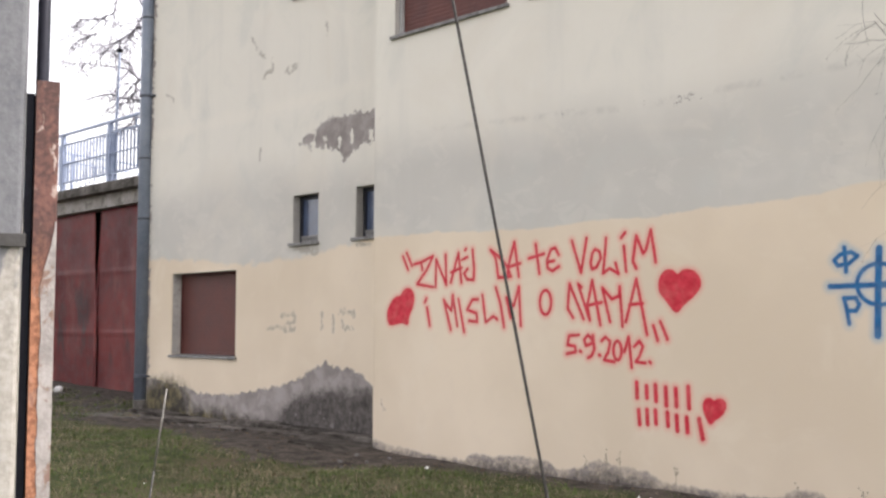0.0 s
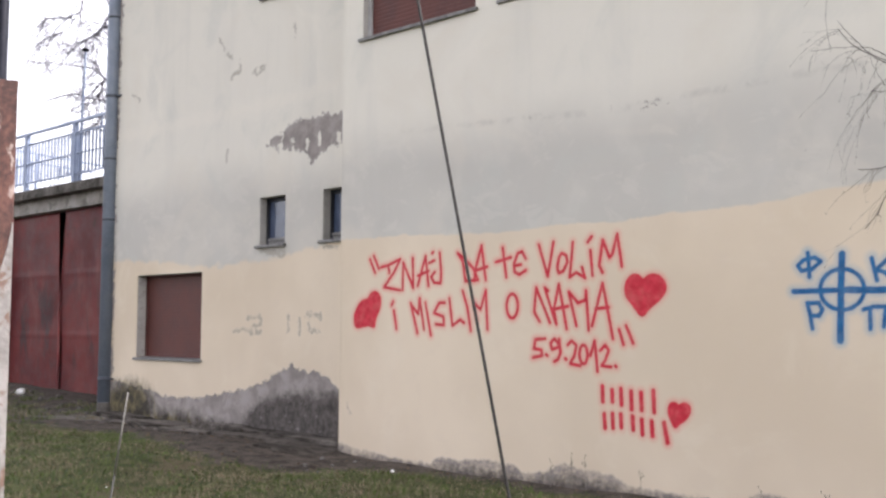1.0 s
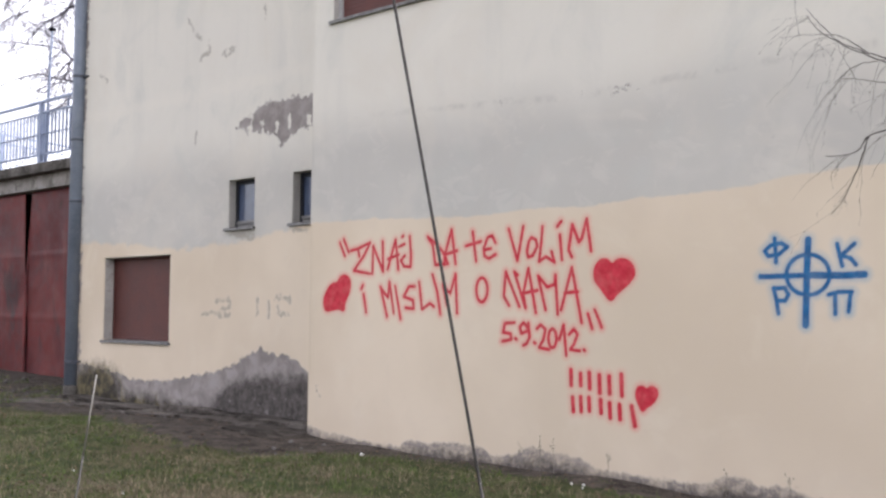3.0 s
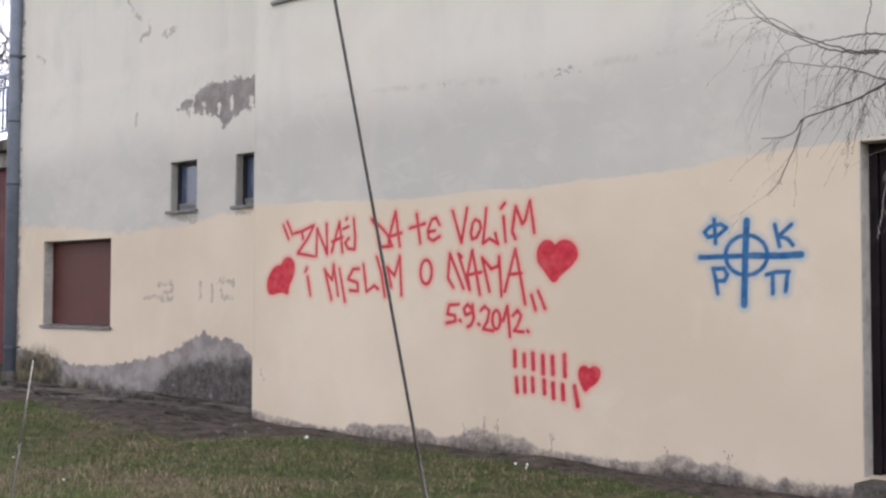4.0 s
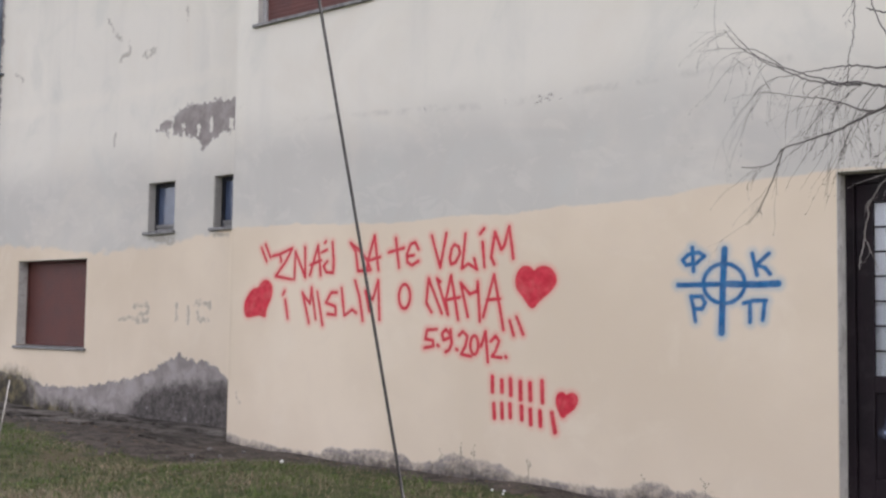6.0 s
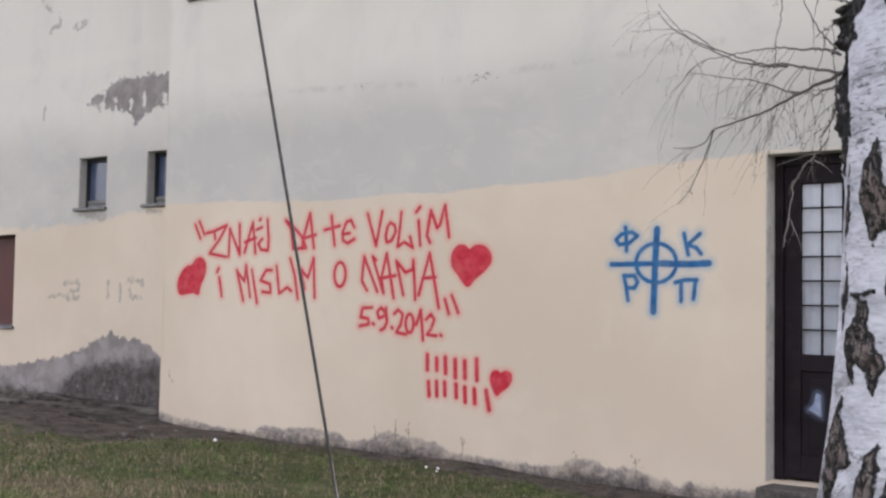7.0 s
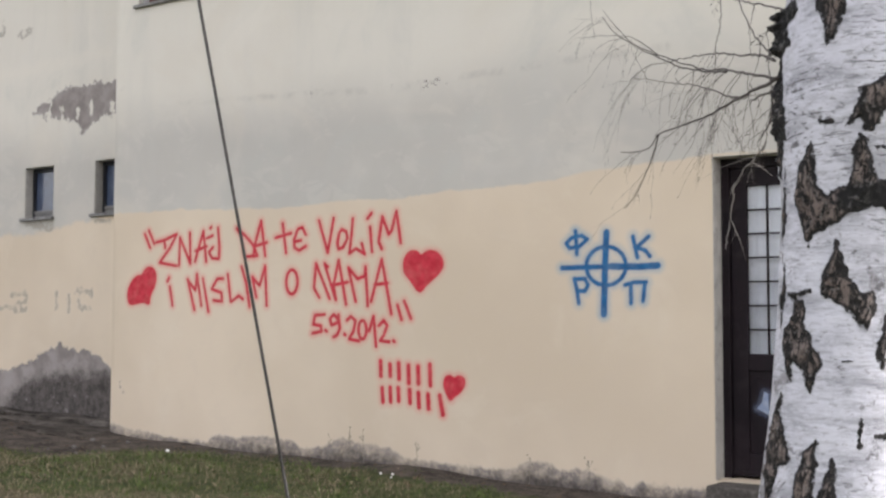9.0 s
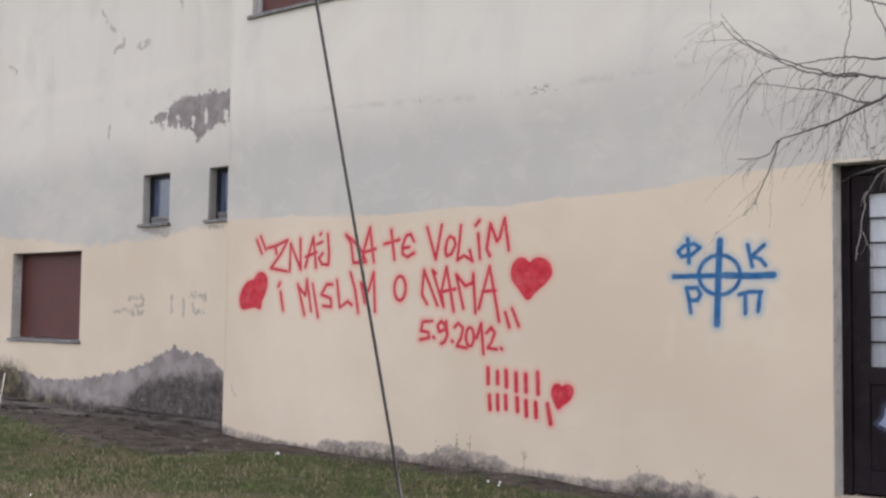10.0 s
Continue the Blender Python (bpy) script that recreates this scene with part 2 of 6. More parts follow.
def bark_material():
    """White birch paper with dark dashes and tears; rough grey-brown cork with black rims in the diamonds."""
    m, nt, b = material("birch_bark")
    v = coords(nt)
    fine = grain(nt, coords(nt, (9.0, 9.0, 50.0)), 2.4, 7.0, 0.75, 0.8)
    cloud = grain(nt, coords(nt, (1.0, 1.0, 2.2)), 9.0, 6.0, 0.7, 0.3)
    mottle = calc(nt, "ADD", calc(nt, "MULTIPLY", fine, 0.4), calc(nt, "MULTIPLY", cloud, 0.6))
    paper = mix(nt, ramp(nt, mottle, 0.38, 0.585), (0.33, 0.334, 0.372), (0.585, 0.592, 0.65))
    dash = ramp(nt, grain(nt, coords(nt, (8.0, 8.0, 52.0)), 3.4, 3.0, 0.55), 0.575, 0.63, 0.0, 0.9)
    patchy = ramp(nt, grain(nt, v, 6.5, 3.0, 0.5), 0.45, 0.62)
    paper = mix(nt, calc(nt, "MULTIPLY", dash, calc(nt, "MULTIPLY_ADD", patchy, 0.8, 0.2)), paper, (0.055, 0.05, 0.055))
    pit = ramp(nt, grain(nt, coords(nt, (1.0, 1.0, 2.0)), 75.0, 3.0, 0.6), 0.585, 0.66, 0.0, 0.8)
    paper = mix(nt, calc(nt, "MULTIPLY", pit, calc(nt, "MULTIPLY_ADD", patchy, 0.55, 0.45)), paper, (0.10, 0.095, 0.10))
    scuff = ramp(nt, calc(nt, "MULTIPLY_ADD", attribute(nt, "rugged"), 0.10, grain(nt, coords(nt, (1.0, 1.0, 1.3)), 15.0, 8.0, 0.78, 0.5)), 0.565, 0.635, 0.0, 0.8)
    paper = mix(nt, scuff, paper, mix(nt, ramp(nt, grain(nt, v, 45.0, 5.0, 0.7), 0.42, 0.58), (0.05, 0.046, 0.046), (0.26, 0.25, 0.262)))
    crack = grain(nt, coords(nt, (1.0, 1.0, 0.55)), 52.0, 7.0, 0.74, 0.8)
    plates = nt.nodes.new("ShaderNodeTexVoronoi")
    plates.feature = "DISTANCE_TO_EDGE"
    plates.inputs["Scale"].default_value = 85.0
    bent = nt.nodes.new("ShaderNodeVectorMath")
    bent.operation = "MULTIPLY_ADD"
    feed(nt, bent.inputs[0], crack)
    bent.inputs[1].default_value = (0.06, 0.05, 0.06)
    feed(nt, bent.inputs[2], coords(nt, (1.0, 1.0, 0.33)))
    nt.links.new(bent.outputs[0], plates.inputs["Vector"])
    split = ramp(nt, plates.outputs["Distance"], 0.02, 0.20)
    crack = calc(nt, "MULTIPLY_ADD", calc(nt, "SUBTRACT", split, 0.62), 0.10, crack)
    cork = mix(nt, ramp(nt, crack, 0.455, 0.59), (0.008, 0.006, 0.006), (0.37, 0.300, 0.272))
    tone = ramp(nt, grain(nt, v, 9.0, 3.0, 0.5), 0.42, 0.60)
    cork = mix(nt, calc(nt, "MULTIPLY", tone, 0.55), cork, mix(nt, ramp(nt, crack, 0.46, 0.60), (0.005, 0.004, 0.004), (0.23, 0.165, 0.138)))
    cork = mix(nt, ramp(nt, grain(nt, v, 90.0, 4.0, 0.7), 0.56, 0.64, 0.0, 0.65), cork, (0.38, 0.35, 0.335))
    black = mix(nt, ramp(nt, crack, 0.52, 0.66), (0.004, 0.004, 0.005), (0.10, 0.093, 0.092))
    black = mix(nt, ramp(nt, grain(nt, v, 34.0, 5.0, 0.7), 0.58, 0.64, 0.0, 0.7), black, (0.27, 0.255, 0.255))
    cork = mix(nt, ramp(nt, attribute(nt, "char"), -0.005, 0.004), cork, black)
    d = attribute(nt, "cork")
    fray = calc(nt, "ADD", calc(nt, "MULTIPLY", calc(nt, "SUBTRACT", grain(nt, coords(nt, (1.0, 1.0, 0.6)), 38.0, 4.0, 0.6), 0.5), 0.026), calc(nt, "MULTIPLY", calc(nt, "SUBTRACT", grain(nt, v, 120.0, 4.0, 0.7), 0.5), 0.016))
    edge = calc(nt, "ADD", d, fray)
    f = ramp(nt, edge, -0.0015, 0.0015)
    rim = calc(nt, "MULTIPLY", ramp(nt, calc(nt, "ABSOLUTE", edge), 0.003, 0.0095, 0.96, 0.0), f)
    col = mix(nt, f, paper, cork)
    col = mix(nt, rim, col, (0.009, 0.008, 0.009))
    feed(nt, b.inputs["Base Color"], col)
    b.inputs["Roughness"].default_value = 0.75
    height = calc(nt, "ADD", calc(nt, "MULTIPLY", calc(nt, "MULTIPLY", crack, f), 3.0), calc(nt, "MULTIPLY", mottle, 0.6))
    relief(nt, b, height, 1.0, 0.012)
    return m


def slab_material():
    """Old cement under washed-on earth: streaked along the wall, each slab of its own tone."""
    m, nt, b = material("earth_stained_cement")
    v = coords(nt)
    n2, n3 = grain(nt, v, 5.0, 6.0, 0.65, 0.5), grain(nt, v, 50.0, 4.0, 0.7)
    streak = grain(nt, coords(nt, (0.9, 2.0, 2.0)), 1.8, 7.0, 0.7, 0.8)
    pale = mix(nt, rand(nt), (0.080, 0.069, 0.059), (0.175, 0.157, 0.140))
    col = mix(nt, ramp(nt, calc(nt, "ADD", calc(nt, "MULTIPLY", streak, 0.65), calc(nt, "MULTIPLY", n2, 0.35)), 0.42, 0.58), (0.024, 0.020, 0.016), pale)
    col = mix(nt, ramp(nt, n3, 0.5, 0.7, 0.0, 0.5), col, (0.03, 0.025, 0.018))
    feed(nt, b.inputs["Base Color"], col)
    b.inputs["Roughness"].default_value = 0.93
    b.inputs["Specular IOR Level"].default_value = 0.2
    relief(nt, b, calc(nt, "ADD", streak, calc(nt, "MULTIPLY", n3, 0.4)), 0.8, 0.02)
    return m


def ground_material():
    m, nt, b = material("lawn_soil")
    v = coords(nt)
    n1, n2, n3 = grain(nt, v, 0.8, 4.0, 0.55), grain(nt, v, 7.0, 6.0, 0.65), grain(nt, v, 60.0, 4.0, 0.7)
    green = mix(nt, ramp(nt, n2, 0.35, 0.65), (0.032, 0.039, 0.015), (0.068, 0.076, 0.030))
    straw = mix(nt, ramp(nt, n3, 0.35, 0.65), (0.064, 0.052, 0.031), (0.12, 0.098, 0.062))
    turf = mix(nt, ramp(nt, calc(nt, "ADD", calc(nt, "MULTIPLY", n1, 0.6), calc(nt, "MULTIPLY", n2, 0.4)), 0.46, 0.62), green, straw)
    soil = mix(nt, ramp(nt, calc(nt, "ADD", calc(nt, "MULTIPLY", n3, 0.5), calc(nt, "MULTIPLY", n2, 0.5)), 0.38, 0.62), (0.015, 0.012, 0.010), (0.102, 0.085, 0.070))
    d = calc(nt, "ADD", attribute(nt, "soil"), calc(nt, "MULTIPLY", calc(nt, "SUBTRACT", n2, 0.5), 0.9))
    feed(nt, b.inputs["Base Color"], mix(nt, ramp(nt, d, -0.08, 0.12), turf, soil))
    b.inputs["Roughness"].default_value = 0.95
    b.inputs["Specular IOR Level"].default_value = 0.15
    relief(nt, b, calc(nt, "ADD", calc(nt, "MULTIPLY", n2, 0.5), calc(nt, "MULTIPLY", n3, 0.5)), 0.7, 0.015)
    return m


def grass_material():
    m, nt, b = material("grass_blades")
    g = nt.nodes.new("ShaderNodeNewGeometry")
    r = g.outputs["Random Per Island"]
    v = coords(nt)
    zone, tuft = grain(nt, v, 0.9, 4.0, 0.6), grain(nt, v, 4.5, 4.0, 0.6)
    green = mix(nt, r, (0.050, 0.083, 0.018), (0.120, 0.160, 0.044))
    green = mix(nt, ramp(nt, tuft, 0.40, 0.62), green, mix(nt, r, (0.036, 0.056, 0.016), (0.084, 0.108, 0.038)))
    dry = mix(nt, r, (0.105, 0.085, 0.050), (0.25, 0.198, 0.130))
    f = calc(nt, "ADD", calc(nt, "MULTIPLY", r, 0.22), calc(nt, "ADD", calc(nt, "MULTIPLY", zone, 0.66), calc(nt, "MULTIPLY", tuft, 0.30)))
    feed(nt, b.inputs["Base Color"], mix(nt, ramp(nt, f, 0.575, 0.70), green, dry))
    b.inputs["Roughness"].default_value = 0.7
    b.inputs["Specular IOR Level"].default_value = 0.25
    return m


def glass_material():
    m, nt, b = material("window_glass")
    clear, gloss, both = nt.nodes.new("ShaderNodeBsdfTransparent"), nt.nodes.new("ShaderNodeBsdfGlossy"), nt.nodes.new("ShaderNodeMixShader")
    fres = nt.nodes.new("ShaderNodeFresnel")
    fres.inputs["IOR"].default_value = 1.5
    gloss.inputs["Roughness"].default_value = 0.03
    clear.inputs["Color"].default_value = (0.96, 0.97, 0.98, 1)
    nt.links.new(fres.outputs[0], both.inputs[0])
    nt.links.new(clear.outputs[0], both.inputs[1])
    nt.links.new(gloss.outputs[0], both.inputs[2])
    nt.links.new(both.outputs[0], nt.nodes["Material Output"].inputs["Surface"])
    return m


RENDER = render_material()
RED_SPRAY = spray_material("red_spray_paint", (0.41, 0.012, 0.028), (0.52, 0.030, 0.052), (0.62, 0.17, 0.16))
BLUE_SPRAY = spray_material("blue_spray_paint", (0.003, 0.075, 0.20), (0.008, 0.115, 0.28), (0.13, 0.29, 0.44))
PALE_REFLECTION = smear_material("pale_reflection", (0.22, 0.27, 0.38), (0.36, 0.40, 0.47), (0.15, 0.19, 0.30))
BARK = bark_material()
GROUND = ground_material()
GRASS = grass_material()
GLASS = glass_material()
CEMENT = simple("cement", (0.17, 0.155, 0.14), (0.33, 0.31, 0.285), 3.0, 0.9, 0.0, 0.6, 50.0, (0.07, 0.062, 0.05), 0.6)
SHUTTER = simple("brown_shutter", (0.080, 0.032, 0.028), (0.112, 0.046, 0.039), 4.0, 0.55, 0.0, 0.15, 40.0)
SILL = simple("weathered_sill", (0.10, 0.098, 0.096), (0.21, 0.205, 0.20), 8.0, 0.7, 0.0, 0.4, 60.0, (0.06, 0.055, 0.05), 0.6)
WHITE_FRAME = simple("painted_frame", (0.26, 0.255, 0.25), (0.38, 0.375, 0.365), 5.0, 0.5, 0.0, 0.15)
BROWN_WOOD = simple("dark_brown_wood", (0.0065, 0.0042, 0.006), (0.015, 0.009, 0.012), 3.0, 0.65, 0.0, 0.3, 70.0, (0.022, 0.017, 0.019), 0.4)
DARK_FRAME = simple("dark_window_frame", (0.009, 0.010, 0.014), (0.020, 0.021, 0.027), 5.0, 0.45, 0.0, 0.2)
# near-black colour stands for the lack of light in the rooms
ROOM = simple("dark_room", (0.012, 0.012, 0.013), (0.02, 0.02, 0.021), 2.0, 0.95, 0.0, 0.0)
CURTAIN = simple("white_curtain", (0.66, 0.67, 0.73), (0.78, 0.79, 0.83), 1.5, 0.9, 0.0, 0.2, 90.0)
ZINC = simple("grey_blue_pipe", (0.12, 0.145, 0.185), (0.19, 0.22, 0.27), 3.0, 0.5, 0.15, 0.15, 50.0, (0.19, 0.21, 0.24), 0.5)
def peeled_pillar():
    """Grey weathered concrete on which old whitewash still holds lower down."""
    m, nt, b = material("peeled_pillar")
    v = coords(nt)
    n, fine = grain(nt, v, 3.0, 6.0, 0.65, 0.5), grain(nt, v, 60.0, 4.0, 0.65)
    grey = mix(nt, ramp(nt, calc(nt, "MULTIPLY_ADD", fine, 0.4, calc(nt, "MULTIPLY", n, 0.6)), 0.35, 0.65), (0.082, 0.086, 0.096), (0.132, 0.136, 0.144))
    wash = mix(nt, ramp(nt, fine, 0.3, 0.7), (0.21, 0.198, 0.175), (0.30, 0.285, 0.258))
    height = nt.nodes.new("ShaderNodeSeparateXYZ")
    feed(nt, height.inputs[0], v)
    level = calc(nt, "MULTIPLY_ADD", calc(nt, "SUBTRACT", n, 0.5), 1.6, height.outputs["Z"])
    feed(nt, b.inputs["Base Color"], mix(nt, ramp(nt, level, 1.72, 1.80), wash, grey))
    b.inputs["Roughness"].default_value = 0.92
    relief(nt, b, calc(nt, "ADD", fine, n), 0.5, 0.004)
    return m


def post_rust():
    """Rusty angle steel: dark red-brown above, bright orange lower down, flecked with the last of a pale paint."""
    m, nt, b = material("rusty_post")
    v = coords(nt)
    n, fine = grain(nt, coords(nt, (1.0, 1.0, 0.4)), 14.0, 6.0, 0.65, 0.4), grain(nt, v, 90.0, 4.0, 0.65)
    height = nt.nodes.new("ShaderNodeSeparateXYZ")
    nt.links.new(v, height.inputs[0])
    z = calc(nt, "MULTIPLY_ADD", calc(nt, "SUBTRACT", n, 0.5), 0.35, height.outputs["Z"])
    col = mix(nt, ramp(nt, calc(nt, "MULTIPLY_ADD", fine, 0.4, calc(nt, "MULTIPLY", n, 0.6)), 0.38, 0.62), (0.045, 0.023, 0.020), (0.125, 0.056, 0.044))
    orange = mix(nt, ramp(nt, fine, 0.35, 0.65), (0.16, 0.060, 0.028), (0.34, 0.150, 0.080))
    col = mix(nt, ramp(nt, z, 1.83, 1.66, 0.0, 0.85), col, orange)
    flake = grain(nt, coords(nt, (1.0, 1.0, 0.35)), 30.0, 5.0, 0.65, 0.3)
    col = mix(nt, calc(nt, "MULTIPLY", ramp(nt, flake, 0.58, 0.63), ramp(nt, z, 1.86, 2.0, 0.15, 0.85)), col, (0.36, 0.29, 0.255))
    feed(nt, b.inputs["Base Color"], col)
    b.inputs["Roughness"].default_value = 0.85
    relief(nt, b, calc(nt, "ADD", fine, flake), 0.6, 0.002)
    return m


def red_steel():
    """Sun-dulled red paint on sheet steel: scuffed to grey in upright smears, finely scratched, rust along the foot."""
    m, nt, b = material("red_painted_steel")
    v = world_coords(nt)
    n1, n2, n3 = grain(nt, v, 0.8, 5.0, 0.6, 0.4), grain(nt, v, 5.0, 6.0, 0.65), grain(nt, v, 40.0, 4.0, 0.6)
    col = mix(nt, ramp(nt, calc(nt, "ADD", calc(nt, "MULTIPLY", n1, 0.7), calc(nt, "MULTIPLY", n2, 0.3)), 0.36, 0.64), (0.150, 0.022, 0.026), (0.285, 0.055, 0.052))
    height = nt.nodes.new("ShaderNodeSeparateXYZ")
    nt.links.new(v, height.inputs[0])
    z = height.outputs["Z"]
    belt = calc(nt, "MULTIPLY", ramp(nt, z, 0.1, 0.9), ramp(nt, z, 2.2, 1.5))
    smear = grain(nt, world_coords(nt, (2.6, 2.6, 0.85)), 1.15, 6.0, 0.62, 0.5)
    col = mix(nt, calc(nt, "MULTIPLY", ramp(nt, smear, 0.50, 0.62), calc(nt, "MULTIPLY_ADD", belt, 0.72, 0.10)), col, mix(nt, n2, (0.040, 0.030, 0.036), (0.105, 0.062, 0.066)))
    faded = grain(nt, world_coords(nt, (1.2, 1.2, 0.5)), 1.7, 5.0, 0.6)
    col = mix(nt, ramp(nt, faded, 0.54, 0.70, 0.0, 0.45), col, (0.31, 0.105, 0.095))
    scratch = ramp(nt, grain(nt, world_coords(nt, (11.0, 11.0, 0.7)), 2.2, 4.0, 0.7, 0.6), 0.66, 0.70, 0.0, 0.5)
    col = mix(nt, calc(nt, "MULTIPLY", scratch, n1), col, (0.34, 0.17, 0.15))
    col = mix(nt, ramp(nt, grain(nt, v, 3.0, 7.0, 0.75), 0.62, 0.68, 0.0, 0.7), col, (0.060, 0.028, 0.022))
    feed(nt, b.inputs["Base Color"], col)
    feed(nt, b.inputs["Roughness"], ramp(nt, n2, 0.3, 0.7, 0.42, 0.66))
    relief(nt, b, calc(nt, "ADD", n3, calc(nt, "MULTIPLY", n2, 0.8)), 0.25, 0.005)
    return m


RED_STEEL = red_steel()
POST_RUST = post_rust()
WORN = simple("worn_white_paint", (0.17, 0.155, 0.145), (0.31, 0.29, 0.275), 9.0, 0.8, 0.0, 0.6, 80.0, (0.13, 0.062, 0.036), 0.75)
SOIL_CEMENT = slab_material()
DARK_STEEL = simple("dark_steel", (0.006, 0.0065, 0.011), (0.014, 0.015, 0.022), 5.0, 0.6, 0.3, 0.3)
PANEL = simple('blue_grey_panel', (0.10, 0.115, 0.155), (0.14, 0.16, 0.205), 2.0, 0.5, 0.0, 0.1)
PIPE_BAND = simple("grimy_pipe_band", (0.030, 0.035, 0.046), (0.075, 0.086, 0.108), 9.0, 0.6, 0.1, 0.3)
RAIL_PAINT = simple("rail_paint", (0.14, 0.18, 0.27), (0.21, 0.26, 0.36), 4.0, 0.5, 0.1, 0.1)
CABLE = simple("steel_cable", (0.020, 0.019, 0.018), (0.050, 0.047, 0.045), 20.0, 0.5, 0.4, 0.5, 200.0)
SLEEVE = simple("grey_sleeve", (0.026, 0.025, 0.024), (0.052, 0.050, 0.048), 20.0, 0.6, 0.2, 0.4)
ROD = simple("grey_rod", (0.10, 0.095, 0.088), (0.19, 0.18, 0.165), 12.0, 0.6, 0.2, 0.3)
TWIG = simple("twig_bark", (0.022, 0.018, 0.017), (0.060, 0.050, 0.046), 12.0, 0.85, 0.0, 0.3)
PALE_TWIG = simple("pale_twig_bark", (0.13, 0.12, 0.115), (0.24, 0.225, 0.215), 12.0, 0.85, 0.0, 0.3)
# sky glare put into the bark colour, so it is paler and bluer
TREE_BARK = simple("tree_bark", (0.09, 0.088, 0.102), (0.16, 0.155, 0.175), 6.0, 0.9, 0.0, 0.5)
BLUE_PATCH = simple("blue_patch", (0.05, 0.15, 0.27), (0.10, 0.24, 0.38), 6.0, 0.8, 0.0, 0.2)
PETAL = simple("white_petal", (0.66, 0.66, 0.62), (0.82, 0.82, 0.8), 30.0, 0.8, 0.0, 0.1)
STONE = simple("pale_stone", (0.07, 0.064, 0.058), (0.15, 0.14, 0.13), 9.0, 0.9, 0.0, 0.5)
STRAW = simple("dry_stalk", (0.13, 0.115, 0.09), (0.26, 0.235, 0.19), 20.0, 0.85, 0.0, 0.2)
LEAF = simple("dry_leaf", (0.07, 0.05, 0.03), (0.16, 0.115, 0.075), 20.0, 0.8, 0.0, 0.2)


# ---- mesh helpers ----
def mesh_object(name, data, mat, parent=None, label=""):
    ob = new(name, data)
    if mat:
        data.materials.append(mat)
    if parent:
        ob.parent = parent
    if label:
        tagged(ob, label)
    return ob


def part(name, bm, mat, parent=None, label="", smooth=False):
    data = bpy.data.meshes.new(name)
    bmesh.ops.recalc_face_normals(bm, faces=bm.faces)
    bm.to_mesh(data)
    bm.free()
    if smooth:
        data.polygons.foreach_set("use_smooth", [True] * len(data.polygons))
    return mesh_object(name, data, mat, parent, label)


def thing(name, label, category, at=(0, 0, 0), group="", kind=""):
    e = new(name)
    e.location = at
    e.empty_display_size = 0.1
    return tagged(e, label, category, group, kind)


def add_box(bm, lo, hi, bevel=0.0, m=None):
    b2 = bmesh.new()
    bmesh.ops.create_cube(b2, size=1.0)
    for v in b2.verts:
        v.co = Vector([lo[i] + (hi[i] - lo[i]) * (v.co[i] + 0.5) for i in range(3)])
    if bevel:
        bmesh.ops.bevel(b2, geom=b2.edges[:], offset=bevel, segments=2, affect="EDGES", profile=0.6)
    if m:
        b2.transform(m)
    vs = {v: bm.verts.new(v.co) for v in b2.verts}
    for f in b2.faces:
        bm.faces.new([vs[v] for v in f.verts])
    b2.free()
    return bm


def box(lo, hi, bevel=0.0, m=None):
    return add_box(bmesh.new(), lo, hi, bevel, m)


def add_tube(bm, pts, radii, sides=8, cap=True):
    """A tube along the points, with a radius at each."""
    pts = [Vector(p) for p in pts]
    rings, side = [], None
    for i, p in enumerate(pts):
        d = (pts[min(i + 1, len(pts) - 1)] - pts[max(i - 1, 0)]).normalized()
        if side is None:
            side = d.orthogonal().normalized()
        side = (side - d * side.dot(d)).normalized()
        up = d.cross(side)
        rings.append([bm.verts.new(p + (side * math.cos(a) + up * math.sin(a)) * radii[i]) for a in (2 * math.pi * k / sides for k in range(sides))])
    for a, b in zip(rings, rings[1:]):
        for k in range(sides):
            bm.faces.new((a[k], a[(k + 1) % sides], b[(k + 1) % sides], b[k]))
    if cap:
        bm.faces.new(rings[0][::-1])
        bm.faces.new(rings[-1])
    return bm


def tube(pts, r, sides=12):
    return add_tube(bmesh.new(), pts, [r] * len(pts) if isinstance(r, (int, float)) else r, sides)


def from_arrays(name, verts, faces, mat, parent=None, label="", fields=None, smooth=False):
    data = bpy.data.meshes.new(name)
    data.from_pydata([tuple(v) for v in verts], [], faces)
    for key, values in (fields or {}).items():
        layer = data.attributes.new(key, "FLOAT", "POINT")
        layer.data.foreach_set("value", np.asarray(values, dtype=np.float32))
    if smooth:
        data.polygons.foreach_set("use_smooth", [True] * len(data.polygons))
    data.update()
    return mesh_object(name, data, mat, parent, label)


def steps(a, b, size, marks=()):
    """Grid lines from a to b, about size apart, that run through the marks."""
    knots = sorted({a, b, *[k for k in marks if a < k < b]})
    out = [a]
    for p, q in zip(knots, knots[1:]):
        n = max(1, round((q - p) / size))
        out += [p + (q - p) * k / n for k in range(1, n + 1)]
    return out


# grey door render; on the window reveals it also carries painted recess shade
REVEAL = simple("grey_reveal", (0.33, 0.315, 0.285), (0.45, 0.43, 0.395), 5.0, 0.9, 0.0, 0.4, 60.0, (0.22, 0.21, 0.19), 0.5)
DIRTY = simple("dirty_cement", (0.045, 0.04, 0.035), (0.15, 0.14, 0.125), 2.5, 0.95, 0.0, 0.8, 40.0, (0.03, 0.026, 0.02), 0.7)
# opaque blue-grey stands for the sky reflected in the small panes
SKY_TINT_PANE = simple("sky_tinted_pane", (0.038, 0.052, 0.09), (0.07, 0.092, 0.145), 3.0, 0.18, 0.0, 0.0)
